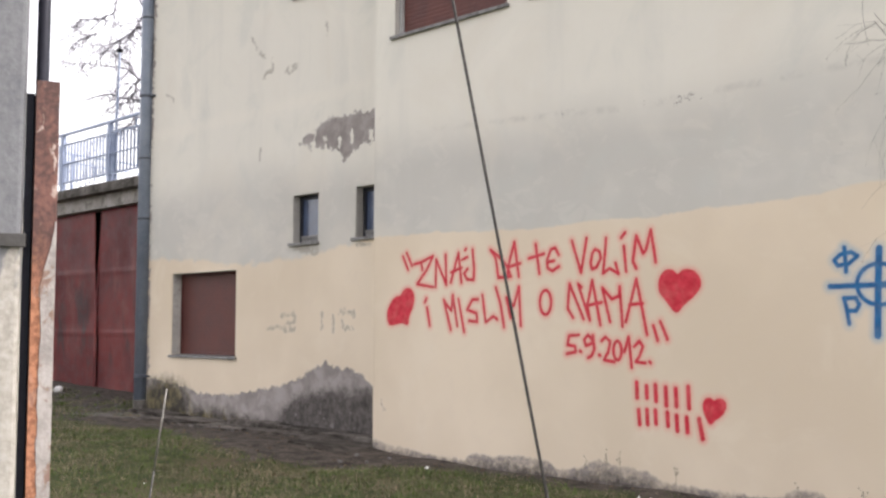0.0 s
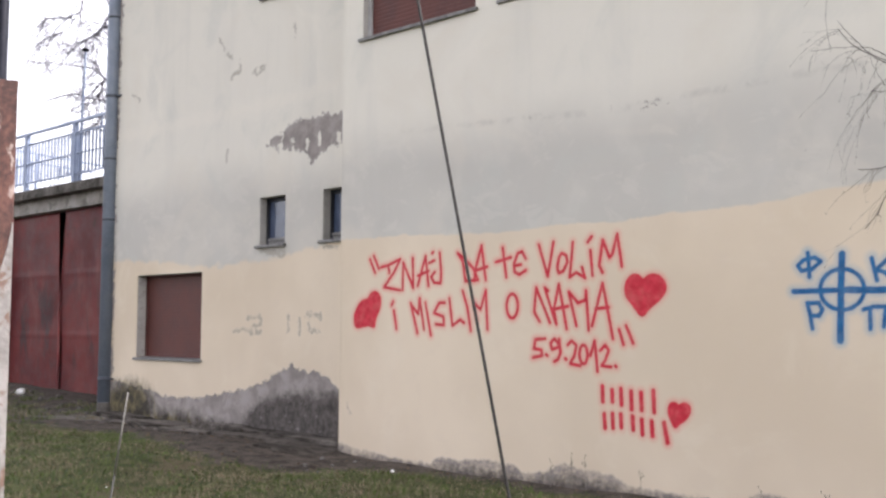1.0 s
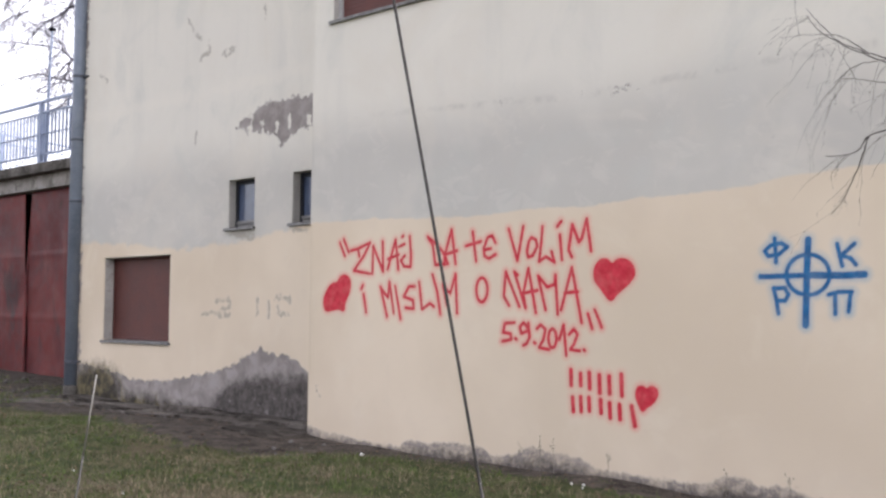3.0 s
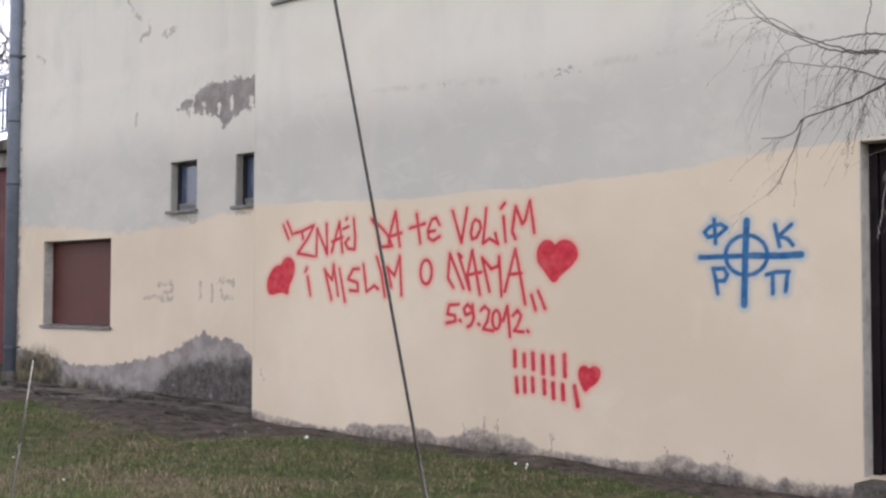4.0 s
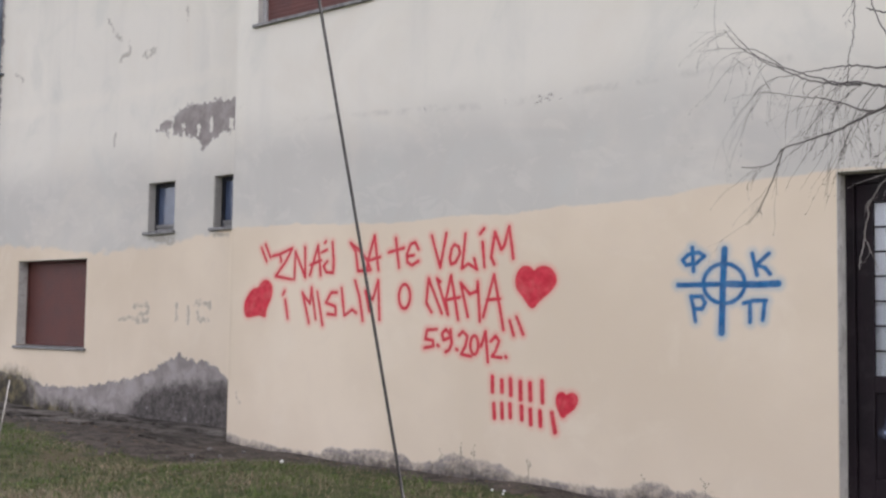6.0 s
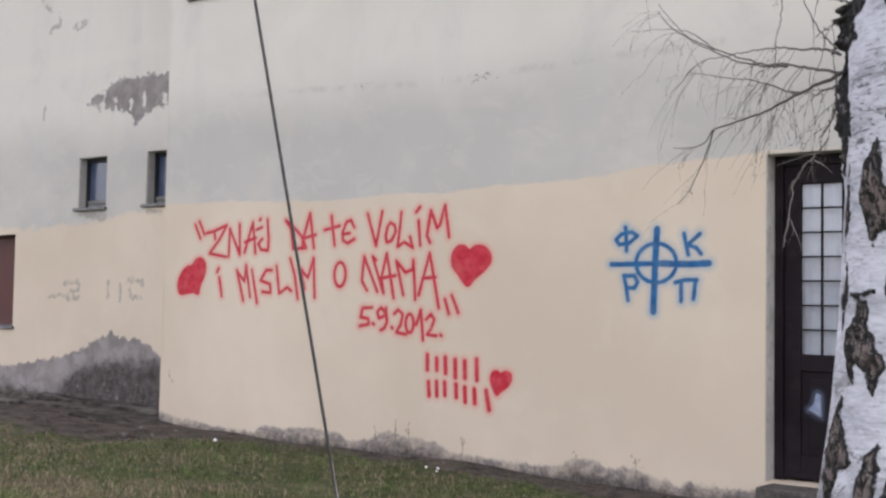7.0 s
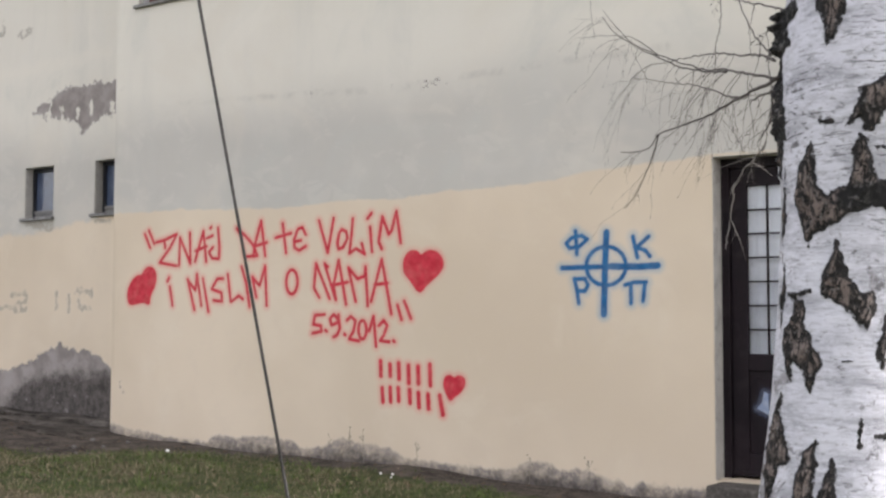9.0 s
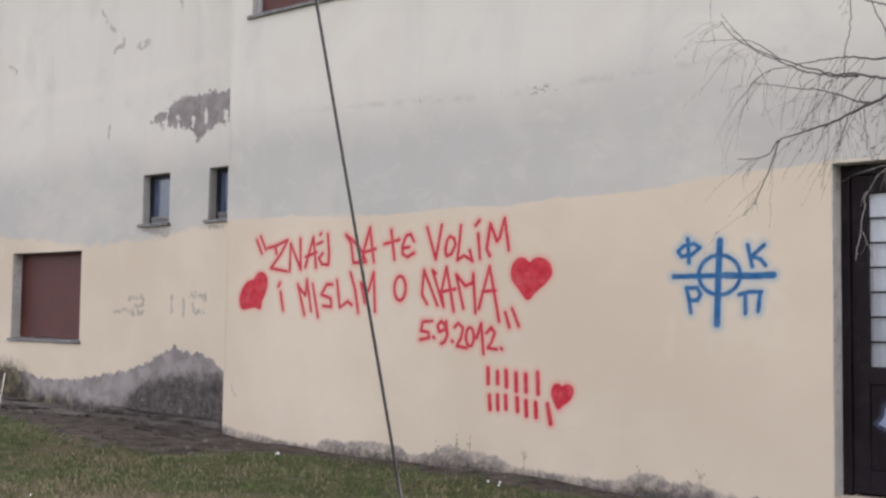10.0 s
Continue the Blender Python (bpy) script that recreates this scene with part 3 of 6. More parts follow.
for dull in (BROWN_WOOD, DARK_FRAME, DARK_STEEL, SHUTTER, DIRTY, LEAF):
    dull.node_tree.nodes["Principled BSDF"].inputs["Specular IOR Level"].default_value = 0.18


# ---- the house: two wall planes, openings through them ----
def wall_wave(x, z):
    """How far the hand-laid render stands off its plane."""
    return 0.006 * np.sin(x * 1.3 + z * 0.7) + 0.004 * np.sin(x * 3.1 - z * 2.3)


def wall(name, label, x0, x1, y0, y1, top, holes, field):
    """A wall with thickness whose front is a fine grid that carries the paint's fields. holes: (x0, x1, z0, z1)."""
    xs = steps(x0, x1, 0.045, [h for o in holes for h in o[:2]])
    zs = steps(-0.4, 4.9, 0.04, [h for o in holes for h in o[2:]]) + steps(4.9, top, 0.3, [h for o in holes for h in o[2:]])[1:]
    nx, nz = len(xs), len(zs)
    X, Z = np.meshgrid(np.array(xs), np.array(zs), indexing="ij")
    front = np.stack([X, np.full_like(X, y0) + wall_wave(X, Z) * (np.minimum(X - x0, x1 - X) > 0.05), Z], -1).reshape(-1, 3)
    back = np.stack([X, np.full_like(X, y1), Z], -1).reshape(-1, 3)
    solid = np.ones((nx - 1, nz - 1), bool)
    for a, b, c, d in holes:
        for i in range(nx - 1):
            for k in range(nz - 1):
                if a - 1e-6 <= xs[i] and xs[i + 1] <= b + 1e-6 and c - 1e-6 <= zs[k] and zs[k + 1] <= d + 1e-6:
                    solid[i, k] = False
    N = nx * nz
    at = lambda i, k: i * nz + k
    faces = []
    for i in range(nx - 1):
        for k in range(nz - 1):
            if not solid[i, k]:
                continue
            q = (at(i, k), at(i + 1, k), at(i + 1, k + 1), at(i, k + 1))
            faces.append(q)
            faces.append(tuple(N + j for j in q[::-1]))
            for (di, dk), (a, b) in zip(((0, -1), (1, 0), (0, 1), (-1, 0)), ((0, 1), (1, 2), (2, 3), (3, 0))):
                i2, k2 = i + di, k + dk
                if not (0 <= i2 < nx - 1 and 0 <= k2 < nz - 1) or not solid[i2, k2]:
                    faces.append((q[b], q[a], N + q[a], N + q[b]))
    F = field(X.ravel(), Z.ravel())
    ob = from_arrays(name, np.concatenate([front, back]), faces, RENDER, None, "", {k: np.tile(v, 2) for k, v in F.items()})
    return tagged(ob, label, "wall", "", "structure")


def blob(x, z, cx, cz, rx, rz):
    """About the distance inside an ellipse, in metres; negative outside."""
    return (1 - np.sqrt(((x - cx) / rx) ** 2 + ((z - cz) / rz) ** 2)) * min(rx, rz)


def stroke_distance(x, z, strokes):
    """The distance from the nearest of some lines of points."""
    d = np.full(np.shape(x), 9.0)
    for s in strokes:
        for (ax, az), (bx, bz) in zip(s, s[1:]):
            dx, dz = bx - ax, bz - az
            t = np.clip(((x - ax) * dx + (z - az) * dz) / (dx * dx + dz * dz + 1e-9), 0, 1)
            d = np.minimum(d, np.hypot(x - ax - t * dx, z - az - t * dz))
    return d


def inside_outline(x, z, outline):
    """The distance from a closed outline; positive inside, negative outside."""
    inside = np.zeros(np.shape(x), bool)
    ring = [*outline, outline[0]]
    for (ax, az), (bx, bz) in zip(ring, ring[1:]):
        if abs(bz - az) > 1e-9:
            inside ^= ((az > z) != (bz > z)) & (x < (bx - ax) * (z - az) / (bz - az) + ax)
    d = stroke_distance(x, z, [ring])
    return np.where(inside, d, -d)


def wobble(x, seed, size=1.0):
    rng = np.random.RandomState(seed)
    return sum(np.sin(x * f * size + rng.rand() * 6.3) / f ** 0.7 for f in (1.7, 3.9, 7.3, 13.1, 23.0)) / 2.2


def right_field(x, z):
    # past x = 1.3 the cream stops low and the wall end turns grey
    line = np.interp(x, [-6.0, -5.1, -4.4, -3.75, -3.14, -2.57, -2.35, -1.78, -1.25, -0.88, -0.4, 0.0, 1.3, 1.5, 1.7], [2.045, 2.04, 2.01, 1.995, 2.02, 2.005, 2.03, 2.045, 2.06, 2.11, 2.14, 2.16, 2.16, 0.78, 0.76])
    foot = np.interp(x, [-6.0, -5.8, -5.4, -4.7, -4.62, -4.0, -3.7, -3.6, -3.35, -3.2, -2.8, -2.5, -2.0, -1.57, -1.42, -1.24, -1.14, -0.92, -0.78, -0.6, -0.53, -0.4, 1.0, 1.7],
                     [0.05, 0.01, -0.02, -0.06, 0.0, 0.04, 0.03, -0.03, 0.0, 0.08, 0.05, -0.02, -0.05, -0.045, 0.03, 0.03, -0.01, 0.02, -0.04, -0.09, -0.03, -0.07, -0.03, 0.05])
    foot = foot - 0.012 + 0.012 * wobble(x, 17, 2.5)
    chips = np.maximum.reduce([blob(x, z, -2.24, 2.90, 0.12, 0.05), blob(x, z, -5.9, 3.3, 0.04, 0.05), blob(x, z, -3.5, 2.95, 0.04, 0.025), blob(x, z, -2.655, 2.89, 0.012, 0.035),
                               blob(x, z, -5.83, 0.36, 0.03, 0.06), blob(x, z, -1.0, 2.45, 0.02, 0.03), blob(x, z, -2.02, 2.97, 0.02, 0.02)]) - 0.035
    return {"cream": line - z, "band": np.interp(x, [-6, -4.4, -2.6, -1.5, 1.2, 1.35, 1.7], [3.06, 3.0, 2.90, 2.93, 2.95, 4.6, 4.6]) - z, "bare": chips, "stain": np.maximum((foot - z) * 1.2, -0.4),
            "damp": np.maximum(foot * 0.6 - 0.052 - z, -0.4), "moss": -1.0 + 0 * x, "ghost": -1.0 + 0 * x, "pale": -1.0 + 0 * x, "seam": np.clip((x + 5.5) / 1.5, 0, 1) * (x < -0.3)}


FLAKE = [(-8.15, 3.31), (-8.06, 3.35), (-7.9, 3.41), (-7.76, 3.44), (-7.7, 3.5), (-7.52, 3.55), (-7.36, 3.55), (-6.95, 3.55), (-6.4, 3.56), (-6.4, 3.2), (-6.9, 3.18),
         (-7.06, 3.13), (-7.23, 3.02), (-7.3, 3.06), (-7.37, 3.18), (-7.51, 3.21), (-7.65, 3.2), (-7.78, 3.24), (-7.95, 3.26)]
FLAKE_HOLES = [[(-7.62, 3.35), (-7.6, 3.2)], [(-7.34, 3.30), (-7.34, 3.22)], [(-7.12, 3.35), (-7.12, 3.23)], [(-6.79, 3.31), (-6.78, 3.2)], [(-7.83, 3.31), (-7.82, 3.25)]]
GHOSTS = [[(-8.48, 1.27), (-8.36, 1.3), (-8.19, 1.29), (-8.16, 1.2), (-8.33, 1.18)], [(-8.73, 1.12), (-8.54, 1.15), (-8.38, 1.1), (-8.17, 1.12)], [(-7.63, 1.31), (-7.63, 1.1)], [(-7.43, 1.26), (-7.43, 1.1)],
          [(-7.3, 1.31), (-7.2, 1.33), (-7.06, 1.31), (-7.06, 1.26)], [(-7.26, 1.25), (-7.25, 1.14)], [(-7.2, 1.12), (-7.14, 1.15), (-7.05, 1.11)],
          [(-8.43, 4.25), (-8.35, 4.3), (-8.17, 4.28), (-8.31, 4.23), (-8.43, 4.25)], [(-8.88, 4.25), (-8.83, 4.31), (-8.71, 4.30)], [(-9.16, 4.82), (-9.09, 4.72), (-8.99, 4.6), (-8.88, 4.51)], [(-7.6, 4.7), (-7.58, 4.57)],
          [(-8.98, 3.22), (-8.93, 3.36)], [(-8.2, 2.06), (-7.95, 2.07), (-7.7, 2.03)], [(-8.1, 2.03), (-7.75, 2.0)], [(-7.0, 2.06), (-6.8, 2.05)], [(-11.3, 4.4), (-11.1, 4.3)], [(-8.72, 4.45), (-8.68, 4.36)]]


def left_field(x, z):
    line = np.interp(x, [-11.7, -10.7, -9.3, -7.8, -6.8, -6.0], [2.11, 2.06, 1.92, 1.99, 2.13, 2.1])
    top = np.interp(x, [-11.7, -11.2, -10.6, -10.3, -9.9, -9.4, -8.9, -8.4, -8.05, -7.85, -7.65, -7.58, -7.5, -7.1, -6.9, -6.75, -6.0], [0.43, 0.39, 0.34, 0.28, 0.26, 0.30, 0.38, 0.45, 0.55, 0.65, 0.70, 0.80, 0.69, 0.68, 0.63, 0.52, 0.5])
    damp_top = np.interp(x, [-11.7, -8.6, -8.42, -8.23, -7.95, -7.6, -7.2, -6.7, -6.0], [0.0, 0.0, 0.16, 0.30, 0.38, 0.45, 0.45, 0.50, 0.5])
    flake = inside_outline(x, z, FLAKE) * 1.15
    flake = np.minimum(flake, (stroke_distance(x, z, FLAKE_HOLES) - 0.03) * 2.4)
    bare = np.maximum((top - z) * 1.5, flake)
    # chipped corner behind the downpipe, its grey line also painting in the pipe's shadow
    bare = np.maximum(bare, (0.03 + 0.05 * wobble(z, 21, 0.8) - np.abs(x + 11.70)) * 1.2)
    damp = np.maximum(damp_top - z, 0.03 - z + 0.04 * wobble(x, 8)) * 0.8
    moss = np.maximum(blob(x, z, -11.15, 0.06, 0.72, 0.40), blob(x, z, -10.3, -0.05, 0.9, 0.15))
    ghost = np.maximum(0.020 - stroke_distance(x, z, GHOSTS), -0.5)
    return {"cream": (line - z) * 0.35, "band": 3.0 - z + 0.12 * wobble(x, 5, 0.5), "bare": bare, "damp": damp, "moss": moss, "ghost": ghost, "seam": 0 * x, "stain": -1.0 + 0 * x, "pale": np.maximum(0.10 - np.abs(z - 3.84 - 0.05 * wobble(x, 12, 0.6)), -0.5) * (x < -6.8) - 0.5 * (x >= -6.8)}


DOOR = (0.0, 1.02, 0.0, 2.15)
RWIN = (1.2 - 0.12, 1.575, 0.77, 2.155)
UP1, UP2 = (-5.7, -4.15, 4.05, 5.45), (-3.83, -2.28, 4.05, 5.45)
BASE = (-11.03, -9.45, 0.76, 1.87)
SMALL = [(-8.23, -7.73, 2.14, 2.71), (-7.03, -6.53, 2.14, 2.71), (-8.23, -7.73, 5.14, 5.71), (-7.03, -6.53, 5.14, 5.71)]
wall("wall_right", "cream and grey painted rendered house wall with spray paint", -6.0, 1.655, 0.0, 0.35, 8.6, [DOOR, RWIN, UP1, UP2], right_field)
wall("wall_left", "cream and grey rendered wall with peeled grey patches", -11.72, -6.0, 0.6, 0.95, 8.6, [BASE, *SMALL], left_field)
for nm, lo, hi in (("wall_return", (-6.0, 0.354, -0.7), (-5.7, 1.2, 8.6)), ("wall_west", (-11.72, 0.954, -0.7), (-11.3, 9.0, 8.6)), ("wall_east", (3.65, 0.354, -0.7), (4.0, 9.0, 8.6)), ("wall_porch", (1.66, 0.9, -0.7), (3.646, 1.2, 8.6)), ("wall_north", (-11.296, 8.65, -0.7), (3.646, 9.0, 8.6))):
    tagged(part(nm, box(lo, hi), RENDER), "plain rendered outer wall of the house", "wall", "", "structure")
tagged(part("roof", box((-12.0, -0.35, 8.604), (4.3, 9.3, 8.85), 0.01), CEMENT), "flat concrete roof slab of the house", "roof", "", "structure")


def dark_box(name, lo, hi):
    """The unlit room behind an opening: five sides, open to the front."""
    bm = box(lo, hi)
    bmesh.ops.delete(bm, geom=[f for f in bm.faces if f.calc_center_median().y < lo[1] + 1e-4], context="FACES_ONLY")
    return tagged(part(name, bm, ROOM), "dark unlit room behind the opening", "room", "", "structure")


def sill_bm(x0, x1, z, y, out=0.05, thick=0.045):
    """A sloped window sill with rounded nose; y is the wall's face."""
    bm = box((x0, y - out, z - thick), (x1, y + 0.12, z), 0.008)
    for v in bm.verts:
        if v.co.y < y:
            v.co.z -= 0.012
    return bm


def line_opening(w, at, o, y, deep):
    """Grey linings added on an opening's sides and head; their colour carries the recess shade."""
    x0, x1, z0, z1 = o
    for lo, hi in (((x0 + 0.0005, y + 0.006, z0 + 0.015), (x0 + 0.005, y + deep, z1 - 0.0005)), ((x1 - 0.005, y + 0.006, z0 + 0.015), (x1 - 0.0005, y + deep, z1 - 0.0005)), ((x0 + 0.005, y + 0.006, z1 - 0.005), (x1 - 0.005, y + deep, z1 - 0.0005))):
        bm = box(lo, hi)
        bm.transform(at)
        part("reveal_lining", bm, REVEAL, w, "added grey reveal lining, recess shade put into its colour")


def shutter_window(name, label, o, y, deep, curl=1.0):
    x0, x1, z0, z1 = o
    w = thing(name, label, "window", (x0, y, z0), kind="structure")
    at = Matrix.Translation((-x0, -y, -z0))
    line_opening(w, at, o, y, deep - 0.03)
    fw = 0.05 if deep < 0.12 else 0.012
    sill = sill_bm(x0 - 0.045, x1 + 0.03, z0 + 0.012, y, 0.032, 0.034)
    sill.transform(at)
    part("window_sill", sill, SILL, w, "weathered grey sill")
    for nm, lo, hi in (("frame_post", (x0, y + deep - 0.03, z0 + 0.015), (x0 + fw, y + deep + 0.05, z1)), ("frame_post", (x1 - fw, y + deep - 0.03, z0 + 0.015), (x1, y + deep + 0.05, z1)), ("frame_head", (x0 + fw, y + deep - 0.03, z1 - 0.03), (x1 - fw, y + deep + 0.05, z1))):
        part(nm, box(lo, hi, 0.004), WHITE_FRAME if deep < 0.12 else SHUTTER, w).data.transform(at)
    bm = bmesh.new()
    n = round((z1 - z0) / 0.042)
    rows = []
    for k in range(n):
        a = z0 + 0.02 + (z1 - z0 - 0.05) * k / n
        h = (z1 - z0 - 0.05) / n
        for dz, dy in ((0.0, 0.0022), (0.10, 0.0004), (0.5, -0.0008), (0.90, 0.0004)):
            rows.append([bm.verts.new((x, y + deep + dy * curl, a + h * dz)) for x in (x0 + fw - 0.003, x1 - fw + 0.003)] + [bm.verts.new((x, y + deep + 0.02, a + h * dz)) for x in (x1 - fw + 0.003, x0 + fw - 0.003)])
    for a, b in zip(rows, rows[1:]):
        for i in range(4):
            bm.faces.new((a[i], a[(i + 1) % 4], b[(i + 1) % 4], b[i]))
    bm.faces.new(rows[0][::-1])
    bm.faces.new(rows[-1])
    bm.transform(at)
    curtain = part("roller_shutter", bm, SHUTTER, w, "closed brown slatted roller shutter")
    bar = box((x0 + fw, y + deep - 0.008, z0 + 0.014), (x1 - fw, y + deep + 0.012, z0 + 0.045), 0.003)
    bar.transform(at)
    part("bottom_bar", bar, SHUTTER, curtain)
    return w


shutter_window("window_1", "upper window with closed brown roller shutter and grey frame", UP1, 0.0, 0.09)
shutter_window("window_2", "upper window with closed brown roller shutter and grey frame", UP2, 0.0, 0.09)
shutter_window("window_3", "low basement window closed by a brown roller shutter", BASE, 0.6, 0.16, 0.35)


def small_window(name, o, y):
    x0, x1, z0, z1 = o
    w = thing(name, "small dark window deep in the wall with a stone sill", "window", (x0, y, z0), kind="structure")
    at = Matrix.Translation((-x0, -y, -z0))
    sill = sill_bm(x0 - 0.05, x1 + 0.02, z0 + 0.01, y, 0.045, 0.036)
    sill.transform(at)
    part("window_sill", sill, SILL, w, "pale worn sill with dark stains under it")
    d = y + 0.095
    line_opening(w, at, o, y, 0.095)
    f = 0.05
    for nm, lo, hi in (("frame_post", (x0, d, z0 + 0.012), (x0 + f, d + 0.05, z1)), ("frame_post", (x1 - f, d, z0 + 0.012), (x1, d + 0.05, z1)),
                       ("frame_head", (x0 + f, d, z1 - f), (x1 - f, d + 0.05, z1)), ("frame_foot", (x0 + f, d, z0 + 0.012), (x1 - f, d + 0.05, z0 + f))):
        bm = box(lo, hi, 0.004)
        bm.transform(at)
        part(nm, bm, SILL if nm == "frame_foot" else DARK_FRAME, w)
    g = box((x0 + f, d + 0.02, z0 + f), (x1 - f, d + 0.026, z1 - f))
    g.transform(at)
    pane = part("pane", g, SKY_TINT_PANE, w, "opaque pane with the sky's reflection put into its blue-grey")
    pane.visible_shadow = False
    ledge = box((x0 + f, d - 0.012, z0 + f), (x1 - f, d + 0.018, z0 + f + 0.035), 0.004)
    ledge.transform(at)
    part("glazing_ledge", ledge, SILL, w, "pale weathered lower sash rail")
    dark_box("dark_room", (x0 - 0.02, y + 0.351, z0 - 0.05), (x1 + 0.02, y + 1.2, z1 + 0.05))


for k, o in enumerate(SMALL):
    small_window("window_%d" % (k + 4), o, 0.6)


def pane_grid(w, at, x0, x1, z0, z1, y, cols, rows, bar, mat, back=True):
    """Glass panes between glazing bars, each a part, with a white curtain behind."""
    dx, dz = (x1 - x0) / cols, (z1 - z0) / rows
    for i in range(cols):
        for k in range(rows):
            g = box((x0 + dx * i + bar / 2, y, z0 + dz * k + bar / 2), (x0 + dx * (i + 1) - bar / 2, y + 0.005, z0 + dz * (k + 1) - bar / 2))
            g.transform(at)
            part("pane", g, GLASS, w).visible_shadow = False
    for i in range(1, cols):
        b = box((x0 + dx * i - bar / 2, y - 0.012, z0), (x0 + dx * i + bar / 2, y + 0.014, z1), 0.002)
        b.transform(at)
        part("glazing_bar", b, mat, w)
    for k in range(1, rows):
        b = box((x0, y - 0.010, z0 + dz * k - bar / 2), (x1, y + 0.012, z0 + dz * k + bar / 2), 0.002)
        b.transform(at)
        part("glazing_bar", b, mat, w)
    bm = bmesh.new()
    ring = []
    for k in range(81):
        u = k / 80
        x = x0 - 0.02 + (x1 - x0 + 0.04) * u
        yy = y + 0.05 + 0.008 * math.sin(u * 37) + 0.005 * math.sin(u * 91 + 1)
        ring.append((bm.verts.new((x, yy, z0 - 0.02)), bm.verts.new((x, yy, z1 + 0.02))))
    for a, b in zip(ring, ring[1:]):
        bm.faces.new((a[0], b[0], b[1], a[1]))
    bm.transform(at)
    part("curtain", bm, CURTAIN, w, "white curtain behind the glass", True)


def house_door(o):
    x0, x1, z0, z1 = o
    d = thing("door_1", "dark brown wooden house door with small white-curtained panes", "door", (x0, 0, z0), kind="structure")
    at = Matrix.Translation((-x0, 0, -z0))
    y = 0.15

    def bit(nm, lo, hi, mat=BROWN_WOOD, parent=d, bevel=0.005, label=""):
        bm = box(lo, hi, bevel)
        bm.transform(at)
        return part(nm, bm, mat, parent, label)
    bit("reveal_lining", (x0 + 0.0005, 0.004, z0), (x0 + 0.006, y, z1 - 0.0005), REVEAL, d, 0.0, "grey rendered door reveal")
    bit("reveal_lining", (x0 + 0.006, 0.004, z1 - 0.006), (x1, y, z1 - 0.0005), REVEAL, d, 0.0)
    bit("door_frame", (x0, y, z0), (x0 + 0.06, y + 0.09, z1))
    bit("door_frame", (x1 - 0.06, y, z0), (x1, y + 0.09, z1))
    bit("door_frame", (x0 + 0.06, y, z1 - 0.07), (x1 - 0.06, y + 0.09, z1))
    a, b = x0 + 0.064, x1 - 0.064
    ly = y + 0.03
    g0, g1, gz0, gz1 = x0 + 0.172, x1 - 0.172, 0.83, 1.955
    bit("stile", (a, ly, z0 + 0.015), (g0, ly + 0.045, z1 - 0.074))
    bit("stile", (g1, ly, z0 + 0.015), (b, ly + 0.045, z1 - 0.074))
    bit("rail", (g0, ly, gz1), (g1, ly + 0.045, z1 - 0.074))
    bit("rail", (g0, ly, 0.72), (g1, ly + 0.045, gz0))
    bit("rail", (g0, ly, z0 + 0.015), (g1, ly + 0.045, 0.17))
    panel = bit("lower_panel", (g0, ly + 0.018, 0.17), (g1, ly + 0.036, 0.72))
    bit("panel_moulding", (g0 + 0.05, ly + 0.008, 0.22), (g1 - 0.05, ly + 0.018, 0.67), BROWN_WOOD, panel, 0.006)
    bit("kick_strip", (a, ly - 0.012, z0 + 0.02), (b, ly, z0 + 0.055), BROWN_WOOD)
    pane_grid(d, at, g0, g1, gz0, gz1, ly + 0.015, 5, 7, 0.012, BROWN_WOOD)
    bit("lock_plate", (x1 - 0.145, ly - 0.006, 0.93), (x1 - 0.105, ly, 1.15), SILL)
    h = tube([(x1 - 0.125, ly - 0.006, 1.06), (x1 - 0.125, ly - 0.05, 1.06), (x1 - 0.14, ly - 0.055, 1.06), (x1 - 0.23, ly - 0.055, 1.058)], 0.009, 8)
    h.transform(at)
    part("door_handle", h, SILL, d, "plain metal lever handle")
    dark_box("dark_room", (x0 - 0.02, 0.351, z0 - 0.02), (x1 + 0.02, 1.6, z1 + 0.05))


house_door(DOOR)


